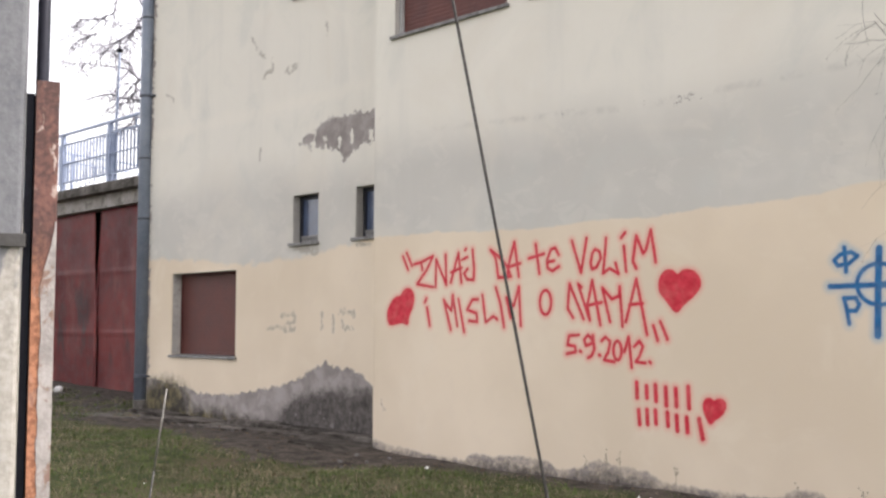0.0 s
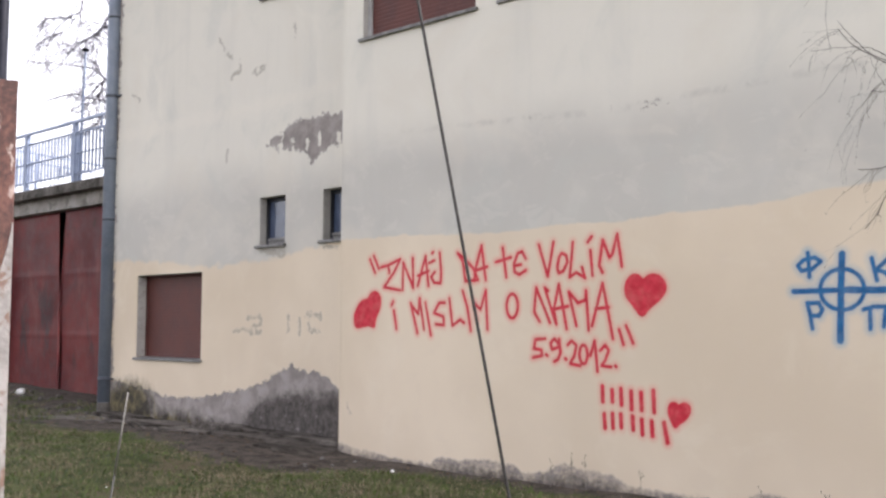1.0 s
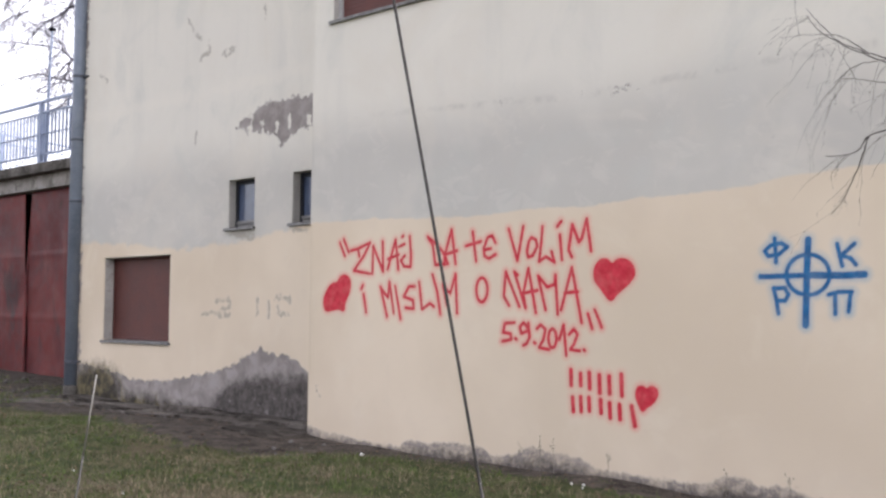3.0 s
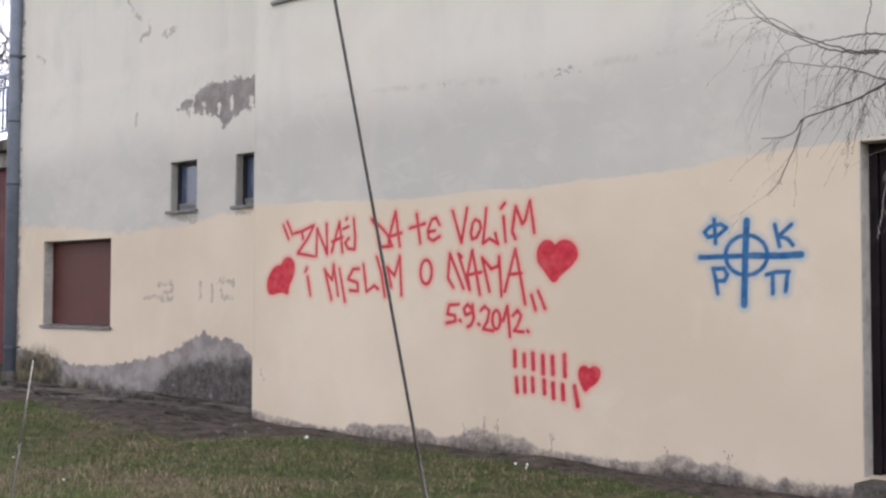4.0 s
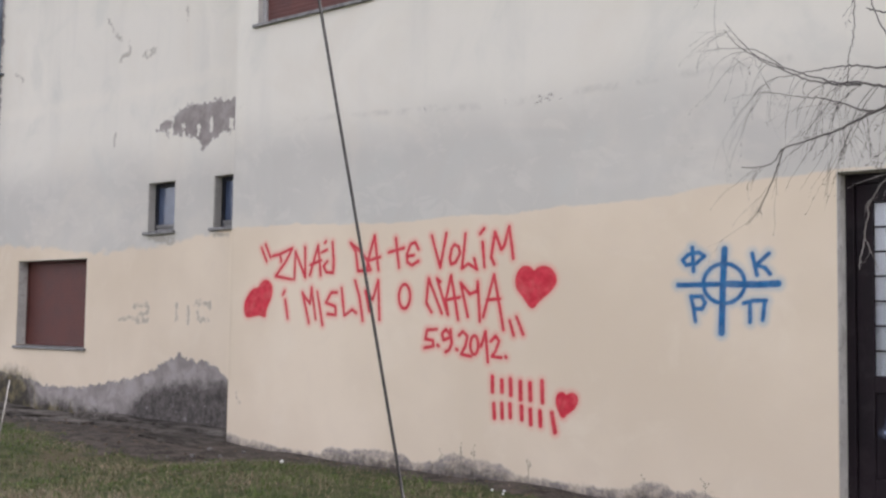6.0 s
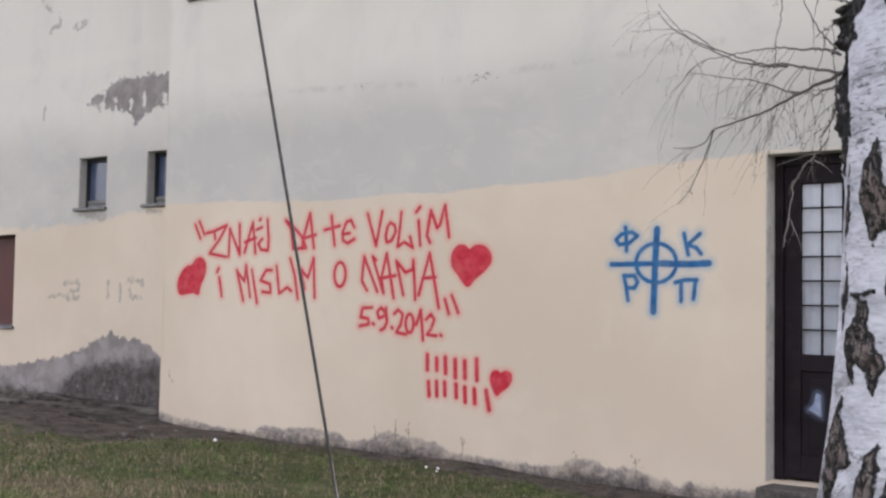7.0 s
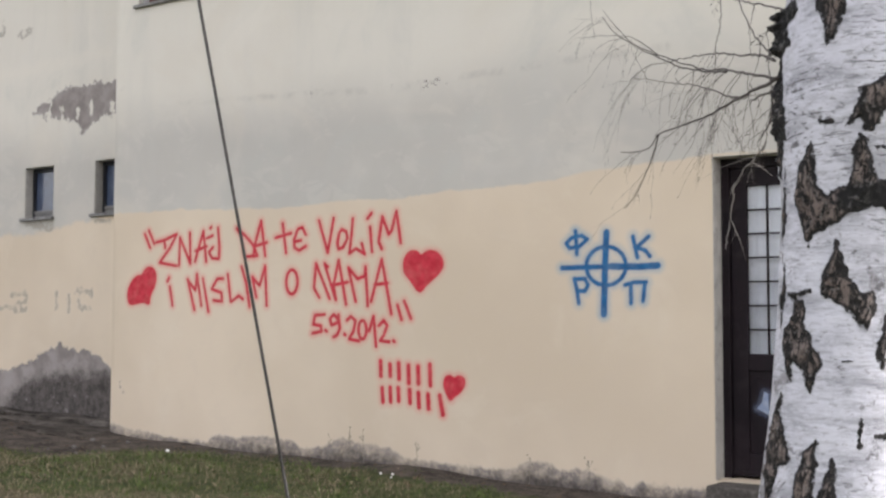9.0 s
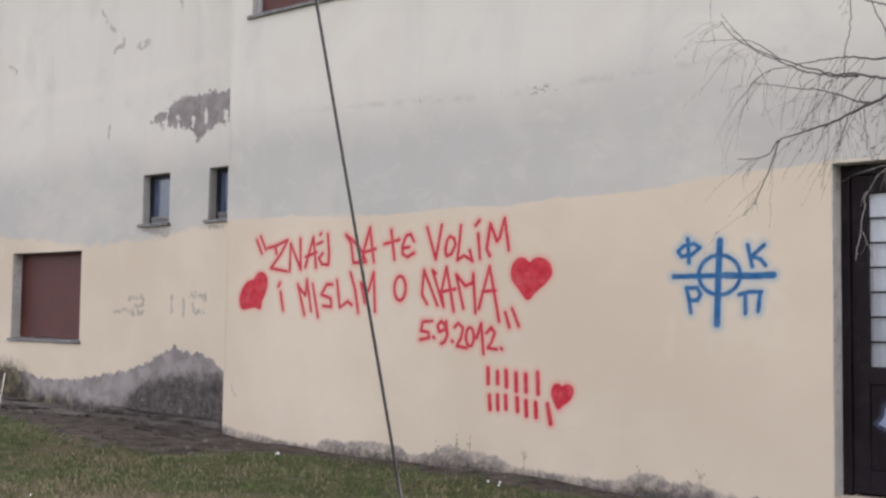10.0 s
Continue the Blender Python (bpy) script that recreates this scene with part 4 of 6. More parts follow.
def barred_window(o):
    x0, x1, z0, z1 = o
    w = thing("window_8", "dark framed window with an iron grille beside the door", "window", (x0, 0, z0), kind="structure")
    at = Matrix.Translation((-x0, 0, -z0))

    def bit(nm, lo, hi, mat=DARK_FRAME, label=""):
        bm = box(lo, hi, 0.005)
        bm.transform(at)
        part(nm, bm, mat, w, label)
    y = 0.03
    bit("window_frame", (x0, y, z0 + 0.03), (x0 + 0.065, y + 0.09, z1))
    bit("window_frame", (x1 - 0.065, y, z0 + 0.03), (x1, y + 0.09, z1))
    bit("window_frame", (x0 + 0.065, y, z1 - 0.13), (x1 - 0.065, y + 0.09, z1))
    bit("window_frame", (x0 + 0.065, y, z0 + 0.03), (x1 - 0.065, y + 0.09, z0 + 0.11))
    bit("window_sill", (x0 - 0.02, -0.03, z0 - 0.02), (x1 + 0.015, 0.1, z0 + 0.03), DARK_FRAME, "dark painted sill")
    a, b, c, d = x0 + 0.065, x1 - 0.065, z0 + 0.11, z1 - 0.13
    bit("pane", (a, y + 0.05, c), (b, y + 0.055, d), GLASS)
    bit("casement_edge", (b - 0.014, y + 0.058, c), (b, y + 0.075, d), WHITE_FRAME, "white inner casement edge")
    bit("casement_edge", (a, y + 0.058, d - 0.014), (b - 0.014, y + 0.075, d), WHITE_FRAME)
    # small blue block between the glass and the curtain
    bit("blue_patch", (a + 0.125, y + 0.064, 1.36), (a + 0.25, y + 0.072, 1.545), BLUE_PATCH, "blue patch behind the glass")
    for x in (1.127, 1.268, 1.41):
        bit("grille_bar", (x - 0.011, y - 0.012, c), (x + 0.011, y + 0.010, 1.83), DARK_FRAME)
    for z in (1.006, 1.17, 1.335, 1.49, 1.65):
        bit("grille_bar", (a, y - 0.010, z - 0.011), (b, y + 0.008, z + 0.011), DARK_FRAME)
    bm = bmesh.new()
    folds = []
    for k in range(61):
        u = k / 60
        px, py = a - 0.02 + (b - a + 0.04) * u, y + 0.10 + 0.008 * math.sin(u * 23) + 0.005 * math.sin(u * 61 + 1)
        folds.append((bm.verts.new((px, py, c - 0.02)), bm.verts.new((px, py, d + 0.02))))
    for p, q in zip(folds, folds[1:]):
        bm.faces.new((p[0], q[0], q[1], p[1]))
    bm.transform(at)
    part("curtain", bm, CURTAIN, w, "white curtain behind the glass", True)
    dark_box("dark_room", (x0 + 0.0, 0.351, z0 - 0.02), (x1 + 0.02, 1.6, z1 + 0.05))


barred_window(RWIN)


def downpipe(x, y, z0, z1, r, joints, clamps, side):
    p = thing("downpipe", "grey-blue painted metal rain downpipe on the house corner", "downpipe", (x, y, z0))
    at = Matrix.Translation((-x, -y, -z0))
    bm = tube([(x, y, z0 + 0.22), (x, y, z1)], r, 20)
    bm.transform(at)
    part("pipe", bm, ZINC, p, "", True)
    shoe = tube([(x, y, z0 + 0.24), (x, y, z0 + 0.12), (x + 0.02, y - 0.03, z0 + 0.05), (x + 0.05, y - 0.14, z0 + 0.015)], r * 1.04, 16)
    shoe.transform(at)
    part("shoe", shoe, DIRTY, p, "bent foot of the pipe", True)
    for z in joints:
        bm = tube([(x, y, z - 0.014), (x, y, z - 0.010), (x, y, z + 0.010), (x, y, z + 0.014)], [r * 1.01, r * 1.05, r * 1.05, r * 1.01], 20)
        bm.transform(at)
        part("joint_collar", bm, PIPE_BAND, p, "", True)
    for z in clamps:
        bm = tube([(x, y, z - 0.02), (x, y, z + 0.02)], r * 1.08, 20)
        add_box(bm, (min(x, x + side * (r + 0.1)), y + 0.0, z - 0.012), (max(x, x + side * (r + 0.1)), y + r + 0.05, z + 0.012))
        bm.transform(at)
        part("clamp", bm, PIPE_BAND, p)


downpipe(-11.80, 0.56, -0.12, 8.6, 0.093, (3.55, 2.68, 5.6), (4.45, 0.45, 6.2), 1)


def porch_screen():
    """Glazed steel screen that carries on from the end of the rendered wall."""
    s = thing("porch_screen", "blue-grey steel and glass porch screen beside the wall end", "screen", (1.66, 0.1, -0.05))
    at = Matrix.Translation((-1.66, -0.1, 0.05))

    def bit(nm, lo, hi, mat, label=""):
        bm = box(lo, hi, 0.003)
        bm.transform(at)
        return part(nm, bm, mat, s, label)
    bit("post", (1.662, 0.02, -0.05), (1.705, 0.10, 2.06), DARK_STEEL, "dark steel post")
    bit("post", (2.75, 0.02, -0.05), (2.80, 0.10, 2.06), DARK_STEEL)
    bit("rail", (1.705, 0.03, -0.05), (2.75, 0.09, 0.03), WHITE_FRAME)
    bit("rail", (1.705, 0.03, 1.98), (2.75, 0.09, 2.06), DARK_STEEL)
    bit("upper_panel", (1.662, 0.03, 2.06), (2.80, 0.08, 3.4), PANEL, "blue-grey painted sheet panel")
    bit("pane", (1.705, 0.055, 0.03), (2.75, 0.061, 1.98), GLASS)
    bit("notice", (1.69, 0.022, 2.07), (1.95, 0.03, 2.25), WHITE_FRAME, "white blank notice sheet")
    for z in (1.06, 1.77):
        bit("hinge", (1.632, -0.012, z - 0.016), (1.664, 0.022, z + 0.016), DARK_STEEL, "small dark hinge")
    part("bracket", box((-0.065, -0.13, 2.90), (0.005, -0.06, 2.945), 0.004), DARK_STEEL, s, "small dark bracket")


porch_screen()

step = thing("door_step", "worn grey concrete step below the door", "step", (0.5, -0.18, -0.12))
bm = box((-0.46, -0.10, -0.25), (0.68, 0.175, 0.125), 0.02)
for v in bm.verts:
    v.co += Vector(noise.noise_vector(v.co * 4.0)) * 0.012
part("slab", bm, DIRTY, step)


# ---- garage wing with a railed terrace on its roof ----
gy = 2.0
tagged(part("wall_garage", box((-20.3, gy, 3.28), (-13.2, gy + 0.3, 3.52)), CEMENT), "stained concrete lintel band over the garage", "wall", "", "structure")
tagged(part("wall_garage_end", box((-14.2, gy, -0.6), (-13.2, gy + 0.3, 3.276)), CEMENT), "concrete pier beside the garage doors", "wall", "", "structure")
tagged(part("wall_garage_far", box((-20.3, gy, -0.6), (-18.6, gy + 0.3, 3.276)), CEMENT), "concrete wall of the garage wing", "wall", "", "structure")
bm = box((-20.4, gy - 0.18, 3.524), (-13.0, gy + 7.0, 3.70), 0.02)
tagged(part("terrace_slab", bm, DIRTY), "stained concrete terrace slab over the garage", "terrace", "", "structure")
dark_box("dark_room", (-18.7, gy + 0.31, -0.3), (-14.1, gy + 3.0, 3.5))


def garage_leaf(x0, x1, lean0, lean1, hinge, label):
    """A steel sheet leaf in three tiers, dented and creased, whose free edge is bent away above mid-height."""
    g = thing("garage_door", label, "garage door", (hinge, gy + 0.12, -0.15), "garage door leaves")
    bm = bmesh.new()
    us, zs = [k / 44 for k in range(45)], steps(-0.05, 3.26, 0.045)
    rng = np.random.RandomState(int(abs(x0) * 7))
    creases = [(rng.uniform(x0, x1), rng.uniform(0.1, 3.1), rng.uniform(0, 3.14), rng.uniform(0.006, 0.022), rng.uniform(0.15, 0.4)) for _ in range(14)]

    def edges(z):
        t = max(0.0, (z - 1.55) / 1.7)
        return x0 + lean0 * t, x1 - lean1 * t
    grid = []
    for u in us:
        col = []
        for z in zs:
            a, b = edges(z)
            x = a + (b - a) * u
            dent = 0.0
            for cx, cz, turn_, deep, wide in creases:
                p, q = (x - cx) * math.cos(turn_) + (z - cz) * math.sin(turn_), (z - cz) * math.cos(turn_) - (x - cx) * math.sin(turn_)
                dent += deep * math.exp(-(p / wide) ** 2 - (q / 0.6) ** 2)
            for s in (1.03, 2.13):
                dent -= 0.012 * max(0.0, 1 - abs(z - s) / 0.05)
                dent += 0.03 * max(0.0, min(1.0, (s - z) / 1.1)) if z < s else 0.0
            col.append(bm.verts.new((x - hinge, dent, z + 0.15)))
        grid.append(col)
    for a, b in zip(grid, grid[1:]):
        for k in range(len(zs) - 1):
            bm.faces.new((a[k], b[k], b[k + 1], a[k + 1]))
    bmesh.ops.solidify(bm, geom=bm.faces[:], thickness=0.02)
    part("sheet", bm, RED_STEEL, g, "", True)
    for side in (0, 1):
        bm = bmesh.new()
        pts = [Vector((edges(z)[side] - hinge + (0.012 if side == 0 else -0.012), 0.0, z + 0.15)) for z in (-0.05, 1.55, 3.26)]
        add_tube(bm, pts, [0.009] * 3, 4)
        part("edge_bar", bm, RED_STEEL, g)


garage_leaf(-16.46, -14.25, 0.17, 0.0, -14.25, "red-brown painted steel garage door leaf, dented and scuffed")
garage_leaf(-18.6, -16.475, 0.0, 0.10, -18.6, "red-brown painted steel garage door leaf, bent open at the top")


def terrace_rail():
    r = thing("terrace_railing", "blue-grey painted steel railing along the terrace edge", "railing", (-18.5, gy - 0.08, 3.7))
    at = Matrix.Translation((18.5, -gy + 0.08, -3.7))

    def bit(nm, lo, hi):
        bm = box(lo, hi, 0.004)
        bm.transform(at)
        part(nm, bm, RAIL_PAINT, r)
    y = gy - 0.08
    bit("handrail", (-19.3, y - 0.025, 4.76), (-13.2, y + 0.025, 4.81))
    bit("upper_rail", (-19.3, y - 0.015, 4.57), (-13.2, y + 0.015, 4.60))
    bit("middle_rail", (-19.3, y - 0.015, 4.20), (-13.2, y + 0.015, 4.225))
    bit("lower_rail", (-19.3, y - 0.015, 3.84), (-13.2, y + 0.015, 3.87))
    for k in range(2, 6):
        x = -23.28 + k * 1.91
        bit("post", (x - 0.05, y - 0.04, 3.70), (x + 0.05, y + 0.04, 4.76))
        if k % 2 == 0:
            bit("stub", (x + 0.93, y - 0.015, 4.60), (x + 0.96, y + 0.015, 4.76))
    for k in range(33, 80):
        x = -23.45 + k * 0.128
        bit("baluster", (x - 0.015, y - 0.015, 3.86), (x + 0.015, y + 0.015, 4.58))


terrace_rail()


def side_rail():
    """The railing of the terrace's far end, running back from the front one."""
    a, b = Vector((-19.32, gy - 0.02, 3.7)), Vector((-20.25, 5.2, 3.7))
    r = thing("terrace_railing", "blue-grey painted steel railing at the terrace end", "railing", a)
    d = b - a
    for name, z, rad in (("handrail", 1.085, 0.024), ("upper_rail", 0.90, 0.016), ("lower_rail", 0.16, 0.016)):
        part(name, tube([(0, 0, z), d + Vector((0, 0, z))], rad, 6), RAIL_PAINT, r)
    for k in range(4):
        part("post", tube([d * (k / 3), d * (k / 3) + Vector((0, 0, 1.085))], 0.035, 6), RAIL_PAINT, r)
    for k in range(1, 27):
        p = d * (k / 27)
        part("baluster", tube([p + Vector((0, 0, 0.16)), p + Vector((0, 0, 0.90))], 0.011, 5), RAIL_PAINT, r)


side_rail()
pole = thing("lamp_pole", "thin grey pole with a small lamp head above the railing", "lamp pole", (-15.64, gy + 0.02, 3.7))
part("pole", tube([(0, 0, 0), (0.02, 0, 1.1), (0.09, 0, 2.36)], [0.026, 0.024, 0.018], 10), RAIL_PAINT, pole)
bm = bmesh.new()
bmesh.ops.create_uvsphere(bm, u_segments=14, v_segments=9, radius=0.065)
bm.transform(Matrix.Translation((0.09, 0, 2.38)) @ Matrix.Diagonal((1.1, 1, 0.6, 1)))
part("lamp_head", bm, DARK_STEEL, pole, "small dark round lamp head", True)


# ---- ground ----
def ground_z(x, y):
    """The lawn lies level before the house, a little lower along the sprayed wall, and falls gently towards the street."""
    t = np.clip((-y - 1.6) / 6.0, 0, 1)
    z = -0.02 - 0.5 * t * t * (3 - 2 * t)
    z = z - 0.06 * np.exp(-((y - 0.6) / 0.8) ** 2) * (x < -6.0)
    z = z - np.interp(x, [-6.4, -5.4, -2.5, -1.5, 2.0], [0.0, 0.085, 0.09, 0.125, 0.125]) * np.clip((y + 4.0) / 2.4, 0, 1)
    z = z + 0.16 * np.clip((-x - 14.5) / 3.0, 0, 1) * np.exp(-((y - 1.2) / 1.6) ** 2)
    return z + 0.010 * np.sin(x * 2.1 + y * 1.3) + 0.008 * np.sin(x * 4.7 - y * 3.9)


def soil_field(x, y):
    """Positive on bare soil: a strip along the house, and the ground before the garage."""
    face = np.where(x < -6.0, 0.6, 0.0)
    depth = np.interp(x, [-14, -10.7, -9.4, -8.7, -7.7, -6.4, -6.01, -5.99, -5.4, -5.1, -4.8, -4.4, -3.4, -2.6, -1.24, -0.5, 0.2, 1.5], [2.2, 1.75, 1.6, 1.4, 1.6, 2.1, 1.9, 1.3, 1.2, 0.8, 0.48, 0.36, 0.32, 0.42, 0.5, 0.65, 0.95, 1.3])
    strip = depth - (face - y)
    return np.maximum(strip, -(x + 12.2) * 0.6 - np.abs(y - 1.0) * 0.25)


def lay_ground():
    xs = steps(-400, -24, 20) + steps(-24, 6, 0.12)[1:] + steps(6, 400, 20)[1:]
    ys = steps(-400, -12, 20) + steps(-12, -5, 0.5)[1:] + steps(-5, 2.4, 0.08)[1:] + steps(2.4, 600, 25)[1:]
    X, Y = np.meshgrid(np.array(xs), np.array(ys), indexing="ij")
    Z = ground_z(X, Y)
    ny = len(ys)
    faces = [(i * ny + k, (i + 1) * ny + k, (i + 1) * ny + k + 1, i * ny + k + 1) for i in range(len(xs) - 1) for k in range(ny - 1)]
    ob = from_arrays("ground", np.stack([X, Y, Z], -1).reshape(-1, 3), faces, GROUND, None, "", {"soil": soil_field(X, Y).ravel()}, True)
    tagged(ob, "patchy winter lawn with bare soil along the house", "ground", "", "structure")


lay_ground()


def grass():
    rng = np.random.RandomState(4)
    n = 210000
    x = rng.uniform(-13.5, 2.0, n)
    y = rng.uniform(-5.2, 0.6, n)
    patch = np.sin(x * 2.3 + 1.0) * np.sin(y * 3.1 + x) + 0.6 * np.sin(x * 6.1 - y * 5.3) + 0.5 * np.sin(x * 11 + y * 9)
    thin = np.sin(x * 1.1 + 2.0 + 0.8 * np.sin(y * 1.7)) * np.sin(y * 1.9 + 0.6 * x)
    soil = soil_field(x, y) + 0.22 * patch + rng.normal(0, 0.12, n)
    keep = (soil < -0.05) & (y < np.where(x < -6, 0.5, -0.1)) & (rng.rand(n) < 0.80 + 0.35 * thin)
    x, y, patch = x[keep], y[keep], patch[keep]
    # thin weeds on the rough soil before the garage
    wx, wy = rng.uniform(-18.4, -10.6, 26000), rng.uniform(-2.4, 1.5, 26000)
    tufts = np.sin(wx * 3.7 + wy) * np.sin(wy * 4.3 - wx * 1.1) + 0.7 * np.sin(wx * 9.1 + wy * 7.7)
    weed = (rng.rand(26000) < 0.32 + 0.5 * tufts) & ((wx < -11.9) | (wy < 0.0))
    x, y, patch = np.append(x, wx[weed]), np.append(y, wy[weed]), np.append(patch, tufts[weed] + 0.6)
    n = len(x)
    z = ground_z(x, y)
    h = rng.uniform(0.018, 0.046, n) * (1 + 0.35 * np.clip(patch, -1, 1.5)) * (1 + 0.9 * (rng.rand(n) > 0.988))
    h[-int(weed.sum()):] *= 1.5
    a, lean = rng.uniform(0, 6.3, n), rng.uniform(0.2, 1.15, n)
    w = rng.uniform(0.0018, 0.004, n)
    bx, by = np.cos(a), np.sin(a)
    px, py = -by * w, bx * w
    base = np.stack([x, y, z - 0.004], -1)
    side = np.stack([px, py, 0 * px], -1)
    mid = base + np.stack([bx * lean * h * 0.35, by * lean * h * 0.35, h * 0.6], -1)
    tip = base + np.stack([bx * lean * h, by * lean * h, h * (1.0 - 0.3 * lean)], -1)
    verts = np.stack([base - side, base + side, mid + side * 0.8, mid - side * 0.8, tip], 1).reshape(-1, 3)
    faces = []
    for i in range(n):
        k = 5 * i
        faces += [(k, k + 1, k + 2, k + 3), (k + 3, k + 2, k + 4)]
    tagged(from_arrays("grass", verts, faces, GRASS), "short patchy green and straw-coloured winter grass", "grass", "", "stuff")


grass()


def apron():
    """Broken cement laid in two thin sagging courses along the foot of the set-back wall."""
    a = thing("cement_apron", "cracked and sunken cement apron along the wall foot", "apron", (-8.8, 0.2, -0.05), kind="structure")
    for course, (reach, top, seed) in enumerate(((0.42, 0.075, 3), (1.15, 0.034, 9))):
        rng = random.Random(seed)
        x = -11.5
        while x < -6.3:
            w = min(rng.uniform(0.8, 1.7), -6.03 - x)
            wall_y = 0.585 if x + w < -5.98 else -0.015
            bm, n = bmesh.new(), 14
            slope, lift, away = rng.uniform(-0.03, 0.03), rng.uniform(-0.015, 0.015), rng.uniform(0.65, 1.2)
            cols = []
            for k in range(n + 1):
                px = x + (w - 0.02) * k / n + 0.02 * math.sin(k * 2.3 + seed)
                out_ = reach * away * (0.80 + 0.35 * noise.noise(Vector((px * 1.3, seed, 0))) + 0.18 * noise.noise(Vector((px * 5.0, seed, 2)))) * (0.55 if x + w > -5.98 else 1.0)
                col = []
                for t in (0.0, 0.5, 0.9, 1.0):
                    py = wall_y - out_ * t
                    pz = float(ground_z(np.float64(px), np.float64(py))) + top + lift + slope * (px - x) + 0.02 * noise.noise(Vector((px * 4, py * 4, seed))) - (0.012 if t == 1.0 else 0.0)
                    col.append(bm.verts.new((px, py, pz)))
                col.append(bm.verts.new((px, wall_y - out_ * 1.0 + 0.015, -0.2)))
                col.append(bm.verts.new((px, wall_y, -0.2)))
                cols.append(col)
            for p, q in zip(cols, cols[1:]):
                for k in range(6):
                    bm.faces.new((p[k], p[(k + 1) % 6], q[(k + 1) % 6], q[k]))
            bm.faces.new(cols[0][::-1])
            bm.faces.new(cols[-1])
            bmesh.ops.recalc_face_normals(bm, faces=bm.faces[:])
            bm.transform(Matrix.Translation((8.8, -0.2, 0.05)))
            part("slab", bm, SOIL_CEMENT, a)
            x += w


apron()


# ---- spray paint on the wall ----
def ellipse(cx, cz, rx, rz, a0=0, a1=360, n=22):
    return [(cx + rx * math.cos(radians(a0 + (a1 - a0) * k / n)), cz + rz * math.sin(radians(a0 + (a1 - a0) * k / n))) for k in range(n + 1)]


# strokes of each hand-sprayed sign, in a unit box
SIGNS = {}
SIGNS["quote"] = [[(0, 0.81), (0.59, 0)], [(0.42, 1), (1, 0.23)]]
SIGNS["Z"] = [[(0, 0.77), (0.37, 0.82), (0.99, 1), (0.67, 0.58), (0.17, 0.12), (0.57, 0.06), (1, 0)], [(0.37, 0.82), (0.44, 0.57)]]
SIGNS["N"] = [[(0, 0), (0.05, 0.87), (1, 0.06), (0.94, 1)]]
SIGNS["A"] = [[(0, 0.02), (0.72, 1), (0.98, 0)], [(0.03, 0.36), (1, 0.5)]]
SIGNS["J"] = [[(0, 0.65), (0.46, 0.73)], [(0.88, 0.96), (1, 0.39), (0.97, 0), (0.41, 0.02), (0.17, 0.22), (0.48, 0.36)], [(0.26, 0.95), (0.35, 1)]]
SIGNS["D"] = [[(0, 1), (0.26, 0.68), (0.38, 0.02)], [(0, 1), (0.31, 0.81), (0.75, 0.45), (1, 0.03), (0.38, 0)]]
SIGNS["A_tall"] = [[(0, 0), (0.07, 0.3), (0.55, 1), (0.89, 0.01)], [(0.11, 0.3), (1, 0.39)]]
SIGNS["t"] = [[(0, 0.53), (1, 0.66)], [(0.46, 1), (0.7, 0)]]
SIGNS["E"] = [[(0.99, 0.68), (0.69, 1), (0.32, 0.93), (0, 0.47), (0.06, 0.13), (0.44, 0), (1, 0.18)], [(0, 0.4), (0.61, 0.44)]]
SIGNS["V"] = [[(0, 0.95), (0.61, 0), (1, 1)]]
SIGNS["o"] = [[(0.43, 1), (0.88, 0.87), (1, 0.53), (0.57, 0.08), (0.12, 0), (0, 0.32), (0.16, 0.77), (0.43, 1)]]
SIGNS["L"] = [[(0.23, 1), (0.13, 0.5), (0, 0.03), (0.44, 0.16), (1, 0)], [(0.81, 0.3), (1, 0)]]
SIGNS["i"] = [[(0, 0.87), (0.89, 1)], [(0.56, 0.65), (1, 0)]]
SIGNS["M"] = [[(0.14, 0), (0, 0.19), (0.17, 0.87), (0.46, 0.39), (0.59, 0.48), (0.81, 1), (1, 0.14)]]
SIGNS["i_low"] = [[(0, 0.86), (0.32, 1)], [(0.46, 0.67), (1, 0)]]
SIGNS["M_open"] = [[(0, 0.86), (0.51, 0)], [(0, 0.84), (0.56, 0.54), (0.66, 1), (1, 0.11)]]
SIGNS["I"] = [[(0, 1), (1, 0)]]
SIGNS["S"] = [[(1, 1), (0.49, 1), (0, 0.55), (0.87, 0.38), (0.94, 0), (0.18, 0.05)]]
SIGNS["L_low"] = [[(0, 1), (0.22, 0), (0.74, 0.22), (1, 0.1)]]
SIGNS["I_bent"] = [[(0, 1), (0.56, 0.59), (1, 0)]]
SIGNS["M_thin"] = [[(0, 0.72), (0.3, 0.21)], [(0, 0.72), (0.51, 0.5), (0.87, 1), (1, 0)]]
SIGNS["O"] = [ellipse(0.5, 0.5, 0.5, 0.5)]
SIGNS["N_double"] = [[(0.09, 1), (0, 0.3), (0.25, 0.03)], [(0.09, 1), (0.74, 0)], [(0.66, 0.89), (0.5, 0.99), (1, 0)]]
SIGNS["A_wide"] = [[(0, 0.37), (0.07, 0.47), (0.4, 1), (0.9, 0)], [(0.07, 0.44), (1, 0.5)], [(0.03, 0.47), (0.21, 0.1)]]
SIGNS["M_wide"] = [[(0.38, 0.11), (0, 0.98), (0.48, 0.69), (0.86, 0.76), (0.89, 1), (1, 0)]]
SIGNS["A_big"] = [[(0, 0.23), (0.53, 1), (1, 0)], [(0.19, 0.54), (0.82, 0.56)]]
SIGNS["comma"] = [[(0, 0.78), (0.31, 0)], [(0.5, 1), (1, 0.07)]]
